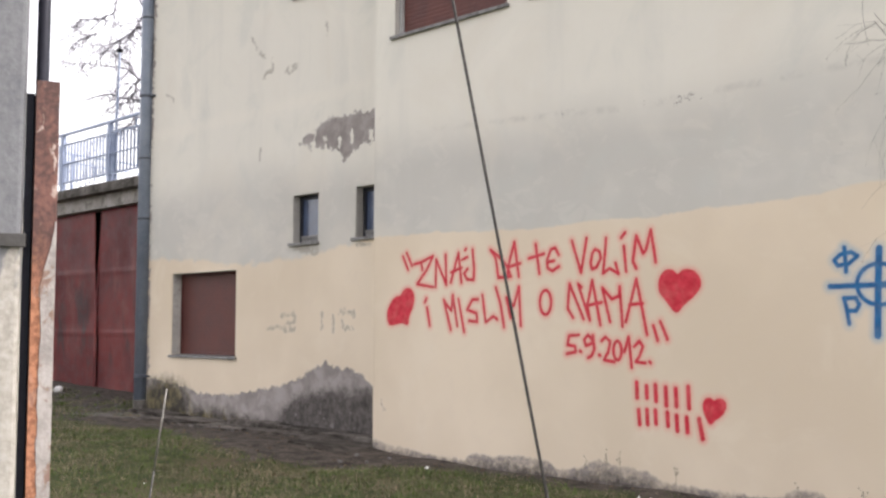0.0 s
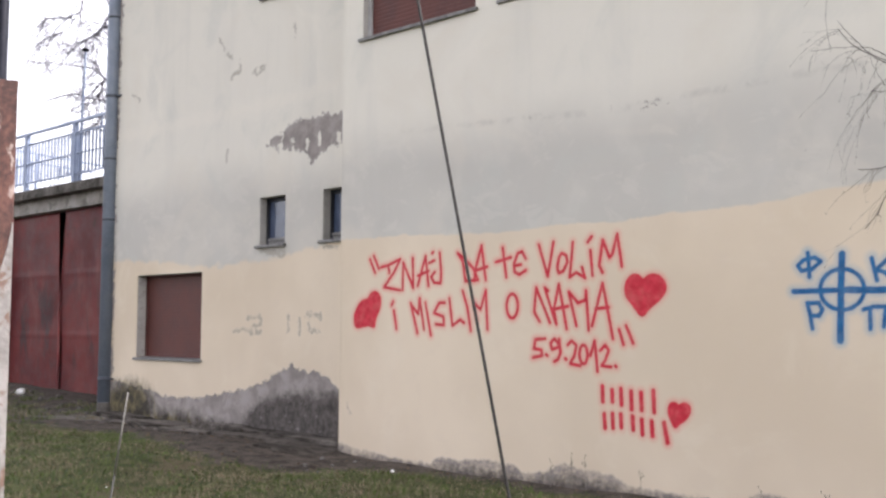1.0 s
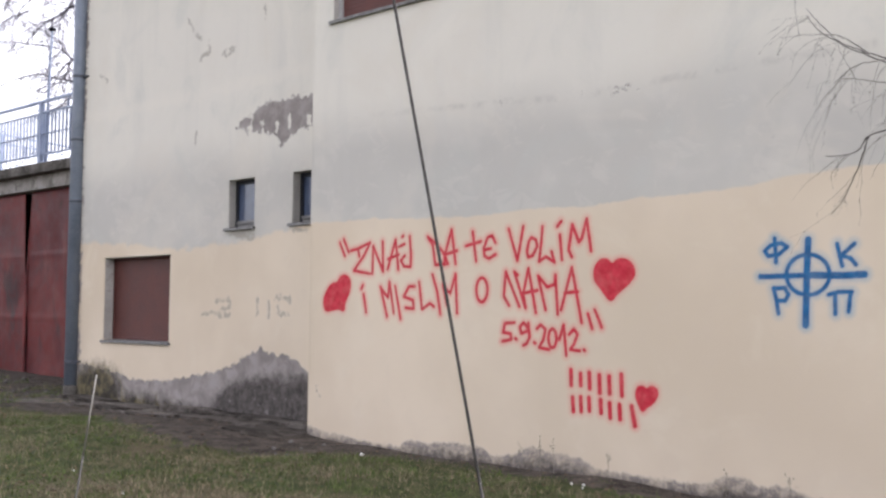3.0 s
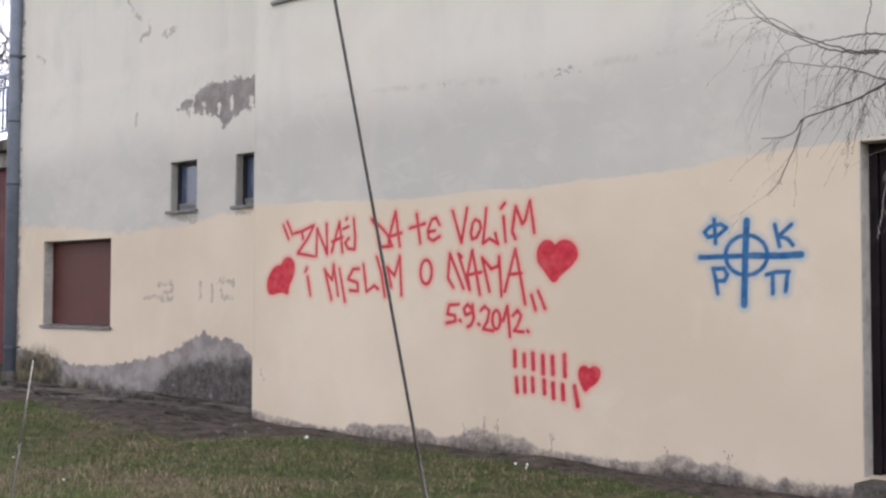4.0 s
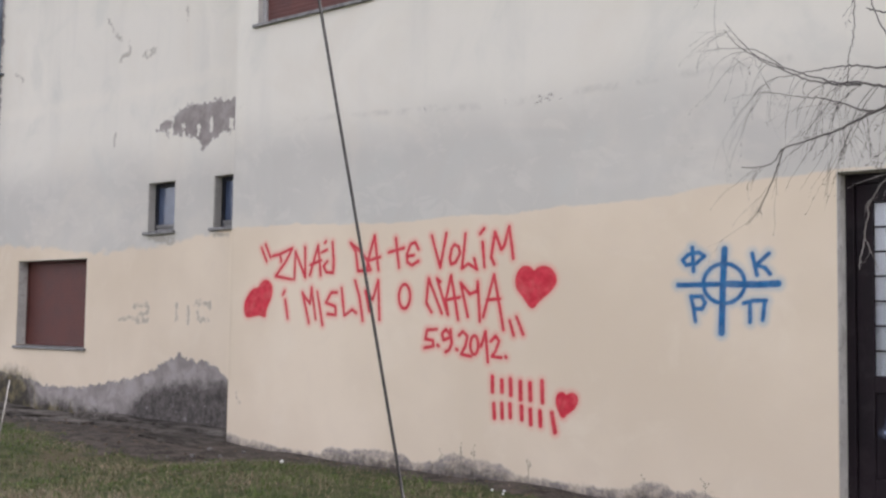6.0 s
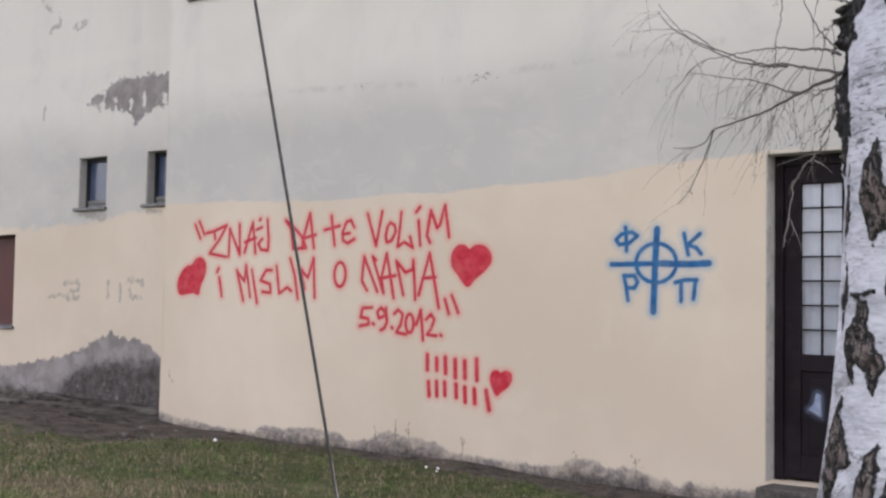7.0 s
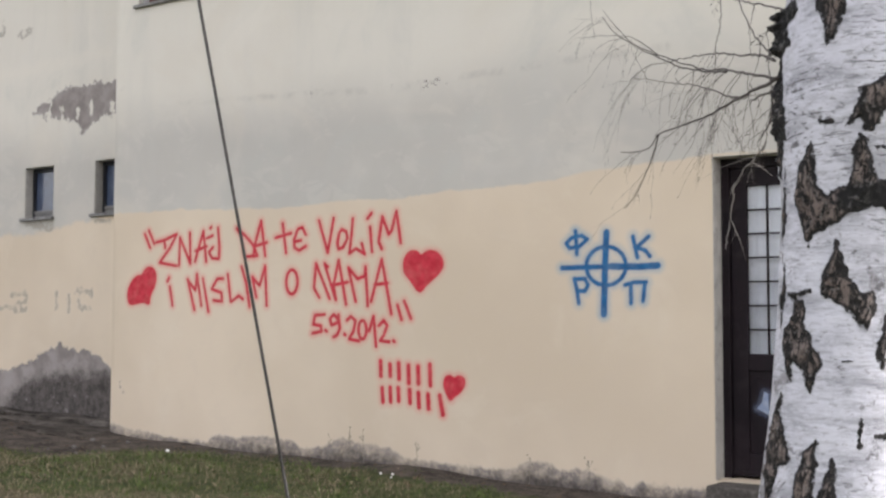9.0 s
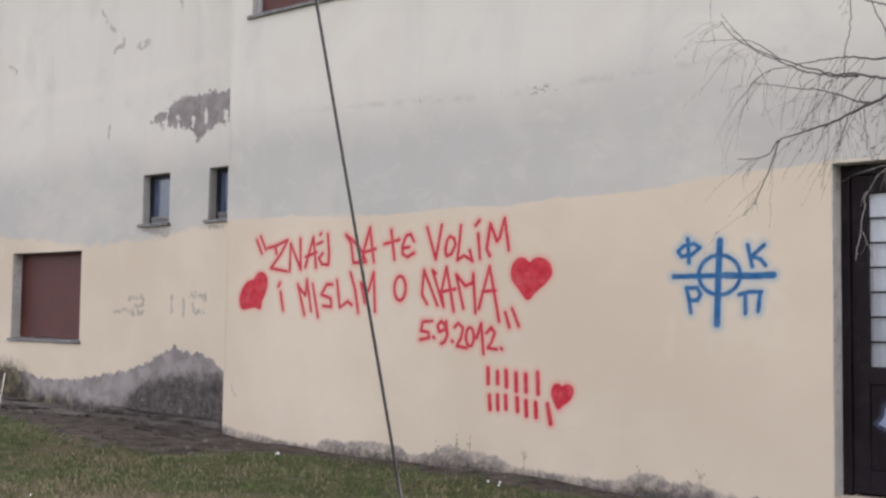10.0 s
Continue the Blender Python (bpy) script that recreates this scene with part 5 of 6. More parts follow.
SIGNS["5"] = [[(1, 1), (0.21, 0.96), (0.08, 0.48), (0.69, 0.41), (0.75, 0.11), (0, 0)]]
SIGNS["dot"] = [[(0, 1), (1, 0)]]
SIGNS["9"] = [[(0.76, 0.8), (0.4, 1), (0, 0.8), (0.18, 0.52), (0.82, 0.65)], [(0.87, 0.98), (1, 0.36), (0.72, 0.08), (0.38, 0)]]
SIGNS["2"] = [[(0, 0.84), (0.32, 1), (0.7, 0.82), (0.53, 0.4), (0.17, 0.08), (1, 0)]]
SIGNS["0"] = [ellipse(0.5, 0.5, 0.5, 0.5)]
SIGNS["1"] = [[(0, 0.51), (0.62, 1), (1, 0)]]
SIGNS["2_last"] = [[(0, 0.75), (0.46, 1), (0.78, 0.76), (0.48, 0.31), (0.12, 0.04), (1, 0)]]
SIGNS["wheel"] = [ellipse(0.5, 0.5, 0.5, 0.5, 0, 360, 40)]
SIGNS["Ф"] = [[(0, 0.49), (0.16, 0.27), (0.61, 0.33), (1, 0.63), (0.73, 0.8), (0.27, 0.72), (0, 0.49)], [(0.45, 1), (0.5, 0)]]
SIGNS["К"] = [[(0, 1), (0.26, 0)], [(0.94, 0.98), (0.22, 0.47), (0.71, 0.33), (1, 0.04)]]
SIGNS["Р"] = [[(0, 1), (0.16, 0.63), (0.32, 0)], [(0, 1), (0.76, 1), (1, 0.75), (0.77, 0.5), (0.2, 0.52)]]
SIGNS["П"] = [[(0, 0.87), (0.44, 1), (1, 1)], [(0.28, 0.92), (0.28, 0)], [(0.95, 1), (0.85, 0.11)]]
SIGNS["upright"] = [[(1, 1), (0.48, 0.6), (0, 0)]]
SIGNS["crossbar"] = [[(0, 0), (1, 1)]]
SIGNS["crossbar_end"] = [[(0, 1), (0.58, 0), (1, 1)]]
SIGNS["heart_lean"] = [[(0.07, 0), (0, 0.33), (0.14, 0.61), (0.34, 0.78), (0.51, 0.76), (0.63, 0.96), (0.83, 1), (1, 0.84), (0.97, 0.54), (0.79, 0.25), (0.78, 0), (0.59, 0.09), (0.37, 0.05), (0.07, 0)]]
SIGNS["heart"] = [[(0.41, 0), (0.19, 0.32), (0, 0.52), (0.01, 0.83), (0.16, 1), (0.33, 0.99), (0.45, 0.85), (0.59, 0.99), (0.82, 0.97), (0.98, 0.8), (1, 0.61), (0.81, 0.39), (0.57, 0.22), (0.41, 0)]]
SIGNS["heart_small"] = [[(0.32, 0), (0.15, 0.26), (0, 0.62), (0.08, 0.92), (0.3, 1), (0.5, 0.85), (0.74, 1), (0.99, 0.9), (1, 0.63), (0.76, 0.34), (0.48, 0.19), (0.32, 0)]]
SPRAYED = {"red": [], "blue": []}       # every stroke of a colour: (points, half width, filled)
PATCHES = []                            # (part's name, strokes, colour, parent)


def reach_of(x, z, strokes):
    """The distance from the edge of the nearest stroke; negative on the paint."""
    d = np.full(np.shape(x), 9.0)
    for pts, half, filled in strokes:
        near = inside_outline(x, z, pts[:-1]) * -1 if filled else stroke_distance(x, z, [pts])
        d = np.minimum(d, near - half)
    return d


def rounded(loop, times=2):
    """A closed outline with its corners cut twice."""
    pts = loop[:-1]
    for _ in range(times):
        pts = [q for a, b in zip(pts, pts[1:] + pts[:1]) for q in ((a[0] * 0.75 + b[0] * 0.25, a[1] * 0.75 + b[1] * 0.25), (a[0] * 0.25 + b[0] * 0.75, a[1] * 0.25 + b[1] * 0.75))]
    return pts + pts[:1]


def sprayed(name, label, rows, half, colour, at, group="sprayed writing on the wall", filled=False, halves=None):
    """One line of signs: (sign, left, foot, width, height) each."""
    g = thing(name, label, "graffiti", at, group)
    for sign, x, z, w, h in rows:
        own = [([(x + a * w, z + b * h) for a, b in s], (halves or {}).get(sign, half), filled) for s in SIGNS[sign]]
        if filled:
            own = [(rounded(pts), h2, True) for pts, h2, _ in own]
        SPRAYED[colour] += own
        PATCHES.append(("fill" if filled else "letter" if len(sign) < 9 and sign not in ("wheel", "upright", "crossbar") else "stroke", own, colour, g))
    return g


def lay_paint(size=0.010):
    """Each sign is a skin of paint on the uneven render, as wide as its mist reaches."""
    for k, (name, own, colour, parent) in enumerate(PATCHES):
        pts = np.array([p for s in own for p in s[0]])
        wide = max(s[1] for s in own) + 0.075
        lo, hi = pts.min(0) - wide, pts.max(0) + wide
        xs, zs = np.arange(lo[0], hi[0] + size, size), np.arange(lo[1], hi[1] + size, size)
        X, Z = np.meshgrid(xs, zs, indexing="ij")
        mine = reach_of(X, Z, own)
        near = [s for s in SPRAYED[colour] if min(p[0] for p in s[0]) < hi[0] + 0.1 and max(p[0] for p in s[0]) > lo[0] - 0.1]
        D = reach_of(X, Z, near)
        nz = len(zs)
        use = np.minimum.reduce([mine[:-1, :-1], mine[1:, :-1], mine[:-1, 1:], mine[1:, 1:]]) < 0.058
        faces = [(i * nz + j, (i + 1) * nz + j, (i + 1) * nz + j + 1, i * nz + j + 1) for i, j in zip(*np.nonzero(use))]
        used = sorted({j for f in faces for j in f})
        index = {j: n for n, j in enumerate(used)}
        flat = np.stack([X, wall_wave(X, Z) - 0.0004 - 0.00003 * (k % 29), Z], -1).reshape(-1, 3)[used]
        fields = {key: np.broadcast_to(v, X.shape).ravel()[used] for key, v in right_field(X, Z).items()}
        fields["spray"] = D.ravel()[used]
        from_arrays(name, flat - np.array(parent.location), [tuple(index[j] for j in f) for f in faces], RED_SPRAY if colour == "red" else BLUE_SPRAY, parent, "", fields)


sprayed("graffiti_line", "red sprayed line of capitals: ZNAJ DA TE VOLIM", [
    ("quote", -5.553, 1.698, 0.131, 0.164), ("Z", -5.390, 1.520, 0.273, 0.297), ("N", -5.087, 1.520, 0.144, 0.302), ("A", -4.884, 1.551, 0.144, 0.281), ("J", -4.735, 1.574, 0.155, 0.291), ("D", -4.371, 1.583, 0.254, 0.256), ("A_tall", -4.164, 1.581, 0.159, 0.312), ("t", -3.906, 1.603, 0.182, 0.256), ("E", -3.690, 1.620, 0.135, 0.197), ("V", -3.410, 1.594, 0.160, 0.286), ("o", -3.210, 1.619, 0.107, 0.164), ("L", -3.083, 1.572, 0.158, 0.295), ("i", -2.895, 1.589, 0.045, 0.312), ("M", -2.783, 1.609, 0.219, 0.299)], 0.0135, "red", (-4.2, -0.01, 1.55))
sprayed("graffiti_line", "red sprayed line of capitals: I MISLIM O NAMA", [
    ("i_low", -5.236, 1.155, 0.069, 0.260), ("M_open", -4.976, 1.116, 0.179, 0.327), ("I", -4.783, 1.097, 0.075, 0.304), ("S", -4.670, 1.190, 0.141, 0.205), ("L_low", -4.473, 1.186, 0.188, 0.249), ("I_bent", -4.306, 1.143, 0.106, 0.355), ("M_thin", -4.173, 1.154, 0.175, 0.345), ("O", -3.773, 1.251, 0.129, 0.208), ("N_double", -3.460, 1.212, 0.228, 0.294), ("A_wide", -3.257, 1.161, 0.155, 0.369), ("M_wide", -3.093, 1.150, 0.198, 0.320), ("A_big", -2.861, 1.084, 0.205, 0.443), ("comma", -2.596, 1.041, 0.133, 0.148)], 0.0135, "red", (-4.0, -0.01, 1.15))
sprayed("graffiti_date", "red sprayed date: 5.9.2012.", [
    ("5", -3.477, 0.921, 0.132, 0.158), ("dot", -3.336, 0.939, 0.013, 0.009), ("9", -3.289, 0.894, 0.104, 0.187), ("dot", -3.136, 0.911, 0.012, 0.009), ("2", -3.109, 0.864, 0.127, 0.201), ("0", -2.990, 0.881, 0.081, 0.152), ("1", -2.880, 0.824, 0.071, 0.244), ("2_last", -2.783, 0.864, 0.108, 0.170), ("dot", -2.636, 0.866, 0.011, 0.008)], 0.0135, "red", (-3.0, -0.01, 0.85))
SIGNS["bar"] = [[(0, 1), (1, 0)]]
sprayed("graffiti_bars", "two rows of short upright red sprayed bars", [
    ("bar", -2.762, 0.59, 0.004, 0.12), ("bar", -2.667, 0.595, 0.004, 0.09), ("bar", -2.582, 0.575, 0.006, 0.12), ("bar", -2.485, 0.545, 0.006, 0.135), ("bar", -2.392, 0.545, 0.006, 0.13), ("bar", -2.278, 0.535, 0.006, 0.16),
    ("bar", -2.745, 0.385, 0.010, 0.11), ("bar", -2.664, 0.39, 0.006, 0.11), ("bar", -2.584, 0.40, 0.006, 0.10), ("bar", -2.472, 0.39, 0.006, 0.10), ("bar", -2.386, 0.36, 0.006, 0.11), ("bar", -2.295, 0.355, 0.006, 0.11), ("bar", -2.185, 0.315, 0.030, 0.145)],
    0.019, "red", (-2.5, -0.01, 0.3))
for label, sign, at in (("solid red sprayed heart leaning to one side", ("heart_lean", -5.778, 1.162, 0.390, 0.352), (-5.6, -0.01, 1.16)), ("large solid red sprayed heart", ("heart", -2.533, 1.247, 0.373, 0.334), (-2.35, -0.01, 1.25)), ("small solid red sprayed heart", ("heart_small", -2.145, 0.427, 0.184, 0.188), (-2.05, -0.01, 0.43))):
    sprayed("graffiti_heart", label, [sign], 0.012, "red", at, "sprayed hearts", True)
sprayed("graffiti_emblem", "blue sprayed ring with crossing bars and letters Ф К Р П", [
    ("wheel", -0.933, 1.294, 0.303, 0.274), ("Ф", -1.090, 1.518, 0.166, 0.168), ("К", -0.576, 1.486, 0.125, 0.147), ("Р", -1.028, 1.167, 0.108, 0.175), ("П", -0.638, 1.167, 0.158, 0.146), ("upright", -0.800, 1.091, 0.025, 0.576), ("crossbar", -1.125, 1.423, 0.371, 0.004), ("crossbar_end", -0.754, 1.421, 0.358, 0.006)], 0.0145, "blue", (-0.78, -0.01, 1.1), halves={"upright": 0.024, "crossbar": 0.018, "crossbar_end": 0.023})
lay_paint()
# reflection on the lower door panel, put in as a pale smear
mark = thing("door_reflection_mark", "pale blue-white smear, a reflection put in as colour on the lower door panel", "graffiti", (0.3, 0.17, 0.45))
X, Z = np.meshgrid(np.arange(0.14, 0.40, 0.008), np.arange(0.34, 0.68, 0.008), indexing="ij")
smear = [([(0.225, 0.47), (0.26, 0.51), (0.275, 0.58), (0.30, 0.57), (0.305, 0.43), (0.27, 0.45), (0.225, 0.47)], 0.0, True)]
nz = X.shape[1]
from_arrays("stroke", np.stack([X - 0.3, np.full_like(X, 0.010), Z - 0.45], -1).reshape(-1, 3), [(i * nz + k, (i + 1) * nz + k, (i + 1) * nz + k + 1, i * nz + k + 1) for i in range(X.shape[0] - 1) for k in range(nz - 1)],
            PALE_REFLECTION, mark, "", {"spray": reach_of(X, Z, smear).ravel()})


# ---- the birch ----
BX, BY = 2.07, -4.99
# diamond scars below and above: angle round the trunk (0 faces the street), height, half width, reach up, reach down, lean
DIAMONDS = [(120, 1.3, 0.04, 0.1, 0.1, 0.0), (170, 0.9, 0.05, 0.12, 0.12, 0.2), (-140, 1.1, 0.04, 0.1, 0.1, 0.0), (-20, 0.42, 0.06, 0.12, 0.12, 0.0), (30, 0.30, 0.07, 0.14, 0.14, 0.1),
            (80, 0.45, 0.05, 0.1, 0.1, 0.0), (-70, 0.35, 0.07, 0.16, 0.16, 0.0), (140, 0.3, 0.08, 0.15, 0.15, 0.0), (-120, 0.3, 0.08, 0.15, 0.15, 0.0), (0, 0.0, 0.12, 0.22, 0.22, 0.0), (70, 0.0, 0.12, 0.25, 0.25, 0.0),
            (-70, 0.0, 0.12, 0.25, 0.25, 0.0), (10, 1.93, 0.05, 0.09, 0.09, 0.0), (-40, 2.1, 0.05, 0.1, 0.1, 0.0), (50, 1.98, 0.03, 0.07, 0.07, 0.0), (-80, 1.476, 0.028, 0.110, 0.110, 0.0), (-66, 1.143, 0.008, 0.060, 0.060, 0.0), (-72, 1.296, 0.010, 0.080, 0.060, 0.0)]
# large torn scars, as outlines of angle and height
SCARS, BLACK = [], []
SCARS.append([(-40, 1.677), (-33, 1.633), (-30, 1.582), (-23, 1.608), (-20, 1.632), (-18, 1.667), (-23, 1.709), (-37, 1.717)])
SCARS.append([(19, 1.633), (23, 1.591), (28, 1.562), (47, 1.554), (47, 1.531), (36, 1.514), (27, 1.503), (19, 1.482), (14, 1.465), (11, 1.448), (5, 1.431), (0, 1.436), (-2, 1.459), (-13, 1.443), (-5, 1.479), (-3, 1.498), (-5, 1.508), (4, 1.517), (8, 1.517), (14, 1.542), (14, 1.561), (17, 1.586)])
SCARS.append([(-39, 1.428), (-35, 1.389), (-31, 1.348), (-24, 1.327), (-8, 1.343), (-6, 1.365), (-5, 1.405), (-4, 1.429), (0, 1.432), (4, 1.419), (7, 1.384), (15, 1.346), (31, 1.367), (45, 1.401), (48, 1.432), (52, 1.468), (57, 1.454), (74, 1.423), (64, 1.37), (55, 1.348), (59, 1.318), (70, 1.289), (49, 1.236), (45, 1.226), (39, 1.246), (26, 1.29), (16, 1.305), (5, 1.3), (-6, 1.29), (-15, 1.275), (-35, 1.257), (-37, 1.236), (-43, 1.252), (-57, 1.332), (-53, 1.373), (-44, 1.407)])
SCARS.append([(66, 1.655), (61, 1.622), (60, 1.576), (69, 1.554), (70, 1.524), (88, 1.474), (66, 1.492), (56, 1.504), (50, 1.527), (55, 1.564), (56, 1.609), (60, 1.662)])
SCARS.append([(-14, 1.247), (-7, 1.22), (-2, 1.179), (7, 1.164), (11, 1.149), (18, 1.157), (22, 1.145), (22, 1.115), (16, 1.086), (10, 1.099), (-4, 1.129), (-23, 1.149), (-25, 1.164), (-22, 1.19), (-17, 1.22)])
SCARS.append([(30, 1.112), (36, 1.085), (34, 1.065), (31, 1.025), (26, 1.045), (25, 1.07), (28, 1.09)])
SCARS.append([(-49, 1.144), (-39, 1.139), (-36, 1.124), (-35, 1.093), (-22, 1.053), (-15, 1.028), (-22, 1.007), (-24, 0.977), (-28, 0.991), (-34, 1.016), (-43, 1.031), (-44, 0.995), (-50, 1.009), (-61, 1.06), (-57, 1.092), (-48, 1.113)])
SCARS.append([(-55, 0.983), (-51, 0.968), (-54, 0.936), (-43, 0.897), (-38, 0.857), (-47, 0.84), (-55, 0.801), (-56, 0.769), (-63, 0.767), (-69, 0.817), (-71, 0.869), (-64, 0.934)])
SCARS.append([(-15, 0.902), (-17, 0.872), (-14, 0.853), (-15, 0.813), (-11, 0.764), (-32, 0.758), (-32, 0.808), (-31, 0.834), (-27, 0.85), (-26, 0.875)])
SCARS.append([(-3, 0.864), (0, 0.835), (2, 0.796), (6, 0.766), (-13, 0.763), (-12, 0.803), (-7, 0.834)])
SCARS.append([(60, 0.978), (69, 0.941), (72, 0.915), (64, 0.901), (59, 0.922)])
SCARS.append([(16, 0.935), (18, 0.915), (16, 0.885), (14, 0.9)])
SCARS.append([(78, 0.888), (76, 0.858), (72, 0.808), (69, 0.829), (73, 0.869)])
BLACK.append([(14, 1.556), (29, 1.557), (45, 1.556), (47, 1.531), (35, 1.519), (25, 1.498), (16, 1.468), (18, 1.512), (12, 1.517)])
BLACK.append([(-17, 1.326), (-6, 1.34), (9, 1.346), (17, 1.342), (25, 1.33), (28, 1.295), (13, 1.303), (-4, 1.295), (-14, 1.3)])
BLACK.append([(27, 0.908), (57, 0.913), (60, 0.905), (28, 0.902)])
BLACK.append([(-58, 1.152), (-33, 1.161), (-30, 1.156), (-49, 1.144)])
BLACK.append([(-34, 1.460), (-23, 1.457), (-22, 1.453), (-32, 1.452)])
BLACK.append([(-13, 1.039), (-3, 1.037), (12, 1.034), (-2, 1.032)])
BLACK.append([(9, 1.407), (26, 1.408), (25, 1.404), (11, 1.403)])
BLACK.append([(-95, 1.69), (-62, 1.69), (-58, 1.67), (-68, 1.645), (-62, 1.607), (-95, 1.60)])
BLACK.append([(-95, 1.60), (-80, 1.606), (-78, 1.555), (-77, 1.50), (-68, 1.44), (-95, 1.43)])


def trunk_axis(z):
    x = np.interp(z, [-0.6, 0.80, 1.17, 1.49, 1.70, 4.0, 8.0], [1.90, 2.028, 2.061, 2.093, 2.111, 2.25, 2.38])
    return x, BY - 0.015 + np.interp(z, [-0.6, 1.7, 4.0, 8.0], [0.0, 0.02, 0.05, 0.02])


def trunk_radius(z):
    return np.interp(z, [-0.6, -0.3, 0.1, 0.80, 0.955, 1.166, 1.326, 1.486, 1.593, 1.70, 2.2, 4.0, 6.0, 8.0], [0.27, 0.22, 0.165, 0.132, 0.125, 0.121, 0.125, 0.138, 0.143, 0.142, 0.128, 0.10, 0.065, 0.02])


def birch():
    tree = thing("birch_tree", "old birch with white papery bark and dark cracked diamonds", "tree", (BX - 0.1, BY, -0.4))
    org = np.array(tree.location)
    zs = np.array(steps(-0.6, 0.5, 0.02) + steps(0.5, 1.85, 0.0042)[1:] + steps(1.85, 2.4, 0.02)[1:] + steps(2.4, 8.0, 0.15)[1:])
    na = 270
    ang = np.linspace(-math.pi, math.pi, na, endpoint=False)
    A, Z = np.meshgrid(ang, zs, indexing="ij")
    R = trunk_radius(Z)
    # the side that faces the street camera side: towards (+0.2, -0.98)
    face = math.atan2(-0.97, 0.22)
    cork, char = np.full(A.shape, -0.2), np.full(A.shape, -0.2)
    for a, z, w, up, down, lean in DIAMONDS:
        da = (A - radians(a) + math.pi) % (2 * math.pi) - math.pi
        u, v = np.abs(da * R - lean * (Z - z)), np.where(Z > z, (Z - z) / up, (z - Z) / down)
        cork = np.maximum(cork, (1 - u / w - v ** 1.1) * min(w, up, down) * 0.85)
    for outline in SCARS + BLACK:
        d = inside_outline(A * 0.13, Z, [(radians(a) * 0.13, z) for a, z in outline])
        cork = np.maximum(cork, d)
        if outline in BLACK:
            char = np.maximum(char, d)
    rough = np.zeros(A.shape)
    low = np.zeros(A.shape)
    cx, cy = trunk_axis(Z)
    for i in range(na):
        for k in range(len(zs)):
            p = Vector((math.cos(ang[i]) * 0.14, math.sin(ang[i]) * 0.14, zs[k]))
            low[i, k] = noise.noise(Vector((p.x * 6, p.y * 6, p.z * 3)))
            if cork[i, k] > -0.012:
                rough[i, k] = noise.noise(Vector((p.x * 70, p.y * 70, p.z * 38))) + 0.5 * noise.noise(p * 130)
    up = np.clip(cork / 0.006, 0, 1)
    R = R + 0.006 * low + up * (0.004 + 0.006 * rough)
    # torn black bark standing off the flank
    for a, z, w, h, out in ((-86, 1.676, 0.04, 0.011, 0.024), (-88, 1.657, 0.04, 0.012, 0.019), (-84, 1.634, 0.035, 0.022, 0.017), (-90, 1.612, 0.04, 0.013, 0.020), (-85, 1.64, 0.05, 0.06, 0.007), (-84, 1.50, 0.04, 0.10, 0.010), (-84, 1.40, 0.03, 0.06, 0.006), (66, 1.33, 0.03, 0.05, 0.006)):
        da = (A - radians(a) + math.pi) % (2 * math.pi) - math.pi
        R = R + out * np.clip(1 - np.abs(da * 0.14) / w - np.abs(Z - z) / h, 0, 1) ** 0.8 * (1 + 1.6 * rough)
    # the flank swells on one side and flattens on the other
    R = R + np.interp(Z, [0.9, 1.1, 1.3, 1.5, 1.8], [0.0, 0.004, 0.010, 0.015, 0.012]) * np.exp(-((A + 1.48) / 0.7) ** 2)
    R = R - np.interp(Z, [1.3, 1.5, 1.8], [0.0, 0.009, 0.010]) * np.exp(-((A - 1.48) / 0.7) ** 2)
    # knee of a lost limb
    da = (A - radians(28) + math.pi) % (2 * math.pi) - math.pi
    R = R + 0.008 * np.exp(-(da / 0.5) ** 2 - ((Z - 1.48) / 0.12) ** 2)
    rugged = np.clip((-A - 0.55) / 0.5, 0, 1) * np.clip((1.12 - Z) / 0.3, 0, 1) + 0.5 * np.clip((0.95 - Z) / 0.3, 0, 1)
    T = face + A
    V = np.stack([cx + R * np.cos(T), cy + R * np.sin(T), Z], -1).reshape(-1, 3) - org
    nz = len(zs)
    faces = [(i * nz + k, ((i + 1) % na) * nz + k, ((i + 1) % na) * nz + k + 1, i * nz + k + 1) for i in range(na) for k in range(nz - 1)]
    faces.append(tuple(i * nz + nz - 1 for i in range(na)))
    from_arrays("trunk", V, faces, BARK, tree, "white birch bark with dark diamond scars", {"cork": cork.ravel(), "char": char.ravel(), "rugged": rugged.ravel()}, True)
    return tree


BIRCH = birch()


def smooth_line(pts, n):
    """A soft line through the given points (Catmull-Rom), in n steps a span."""
    P = [Vector(p) for p in pts]
    P = [P[0] * 2 - P[1], *P, P[-1] * 2 - P[-2]]
    out = []
    for a, b, c, d in zip(P, P[1:], P[2:], P[3:]):
        for k in range(n):
            t = k / n
            out.append(0.5 * ((2 * b) + (c - a) * t + (2 * a - 5 * b + 4 * c - d) * t * t + (3 * b - a - 3 * c + d) * t ** 3))
    out.append(P[-2])
    return out


def twig_line(rng, start, way, length, droop, n=9, kink=0.36):
    """A kinked, sagging twig."""
    p, d, out = Vector(start), Vector(way).normalized(), [Vector(start)]
    for _ in range(n):
        d = (d + Vector((rng.uniform(-kink, kink), rng.uniform(-kink, kink), rng.uniform(-kink, kink) * 0.9 - droop * 0.85))).normalized()
        p = p + d * (length / n)
        out.append(p.copy())
    return out


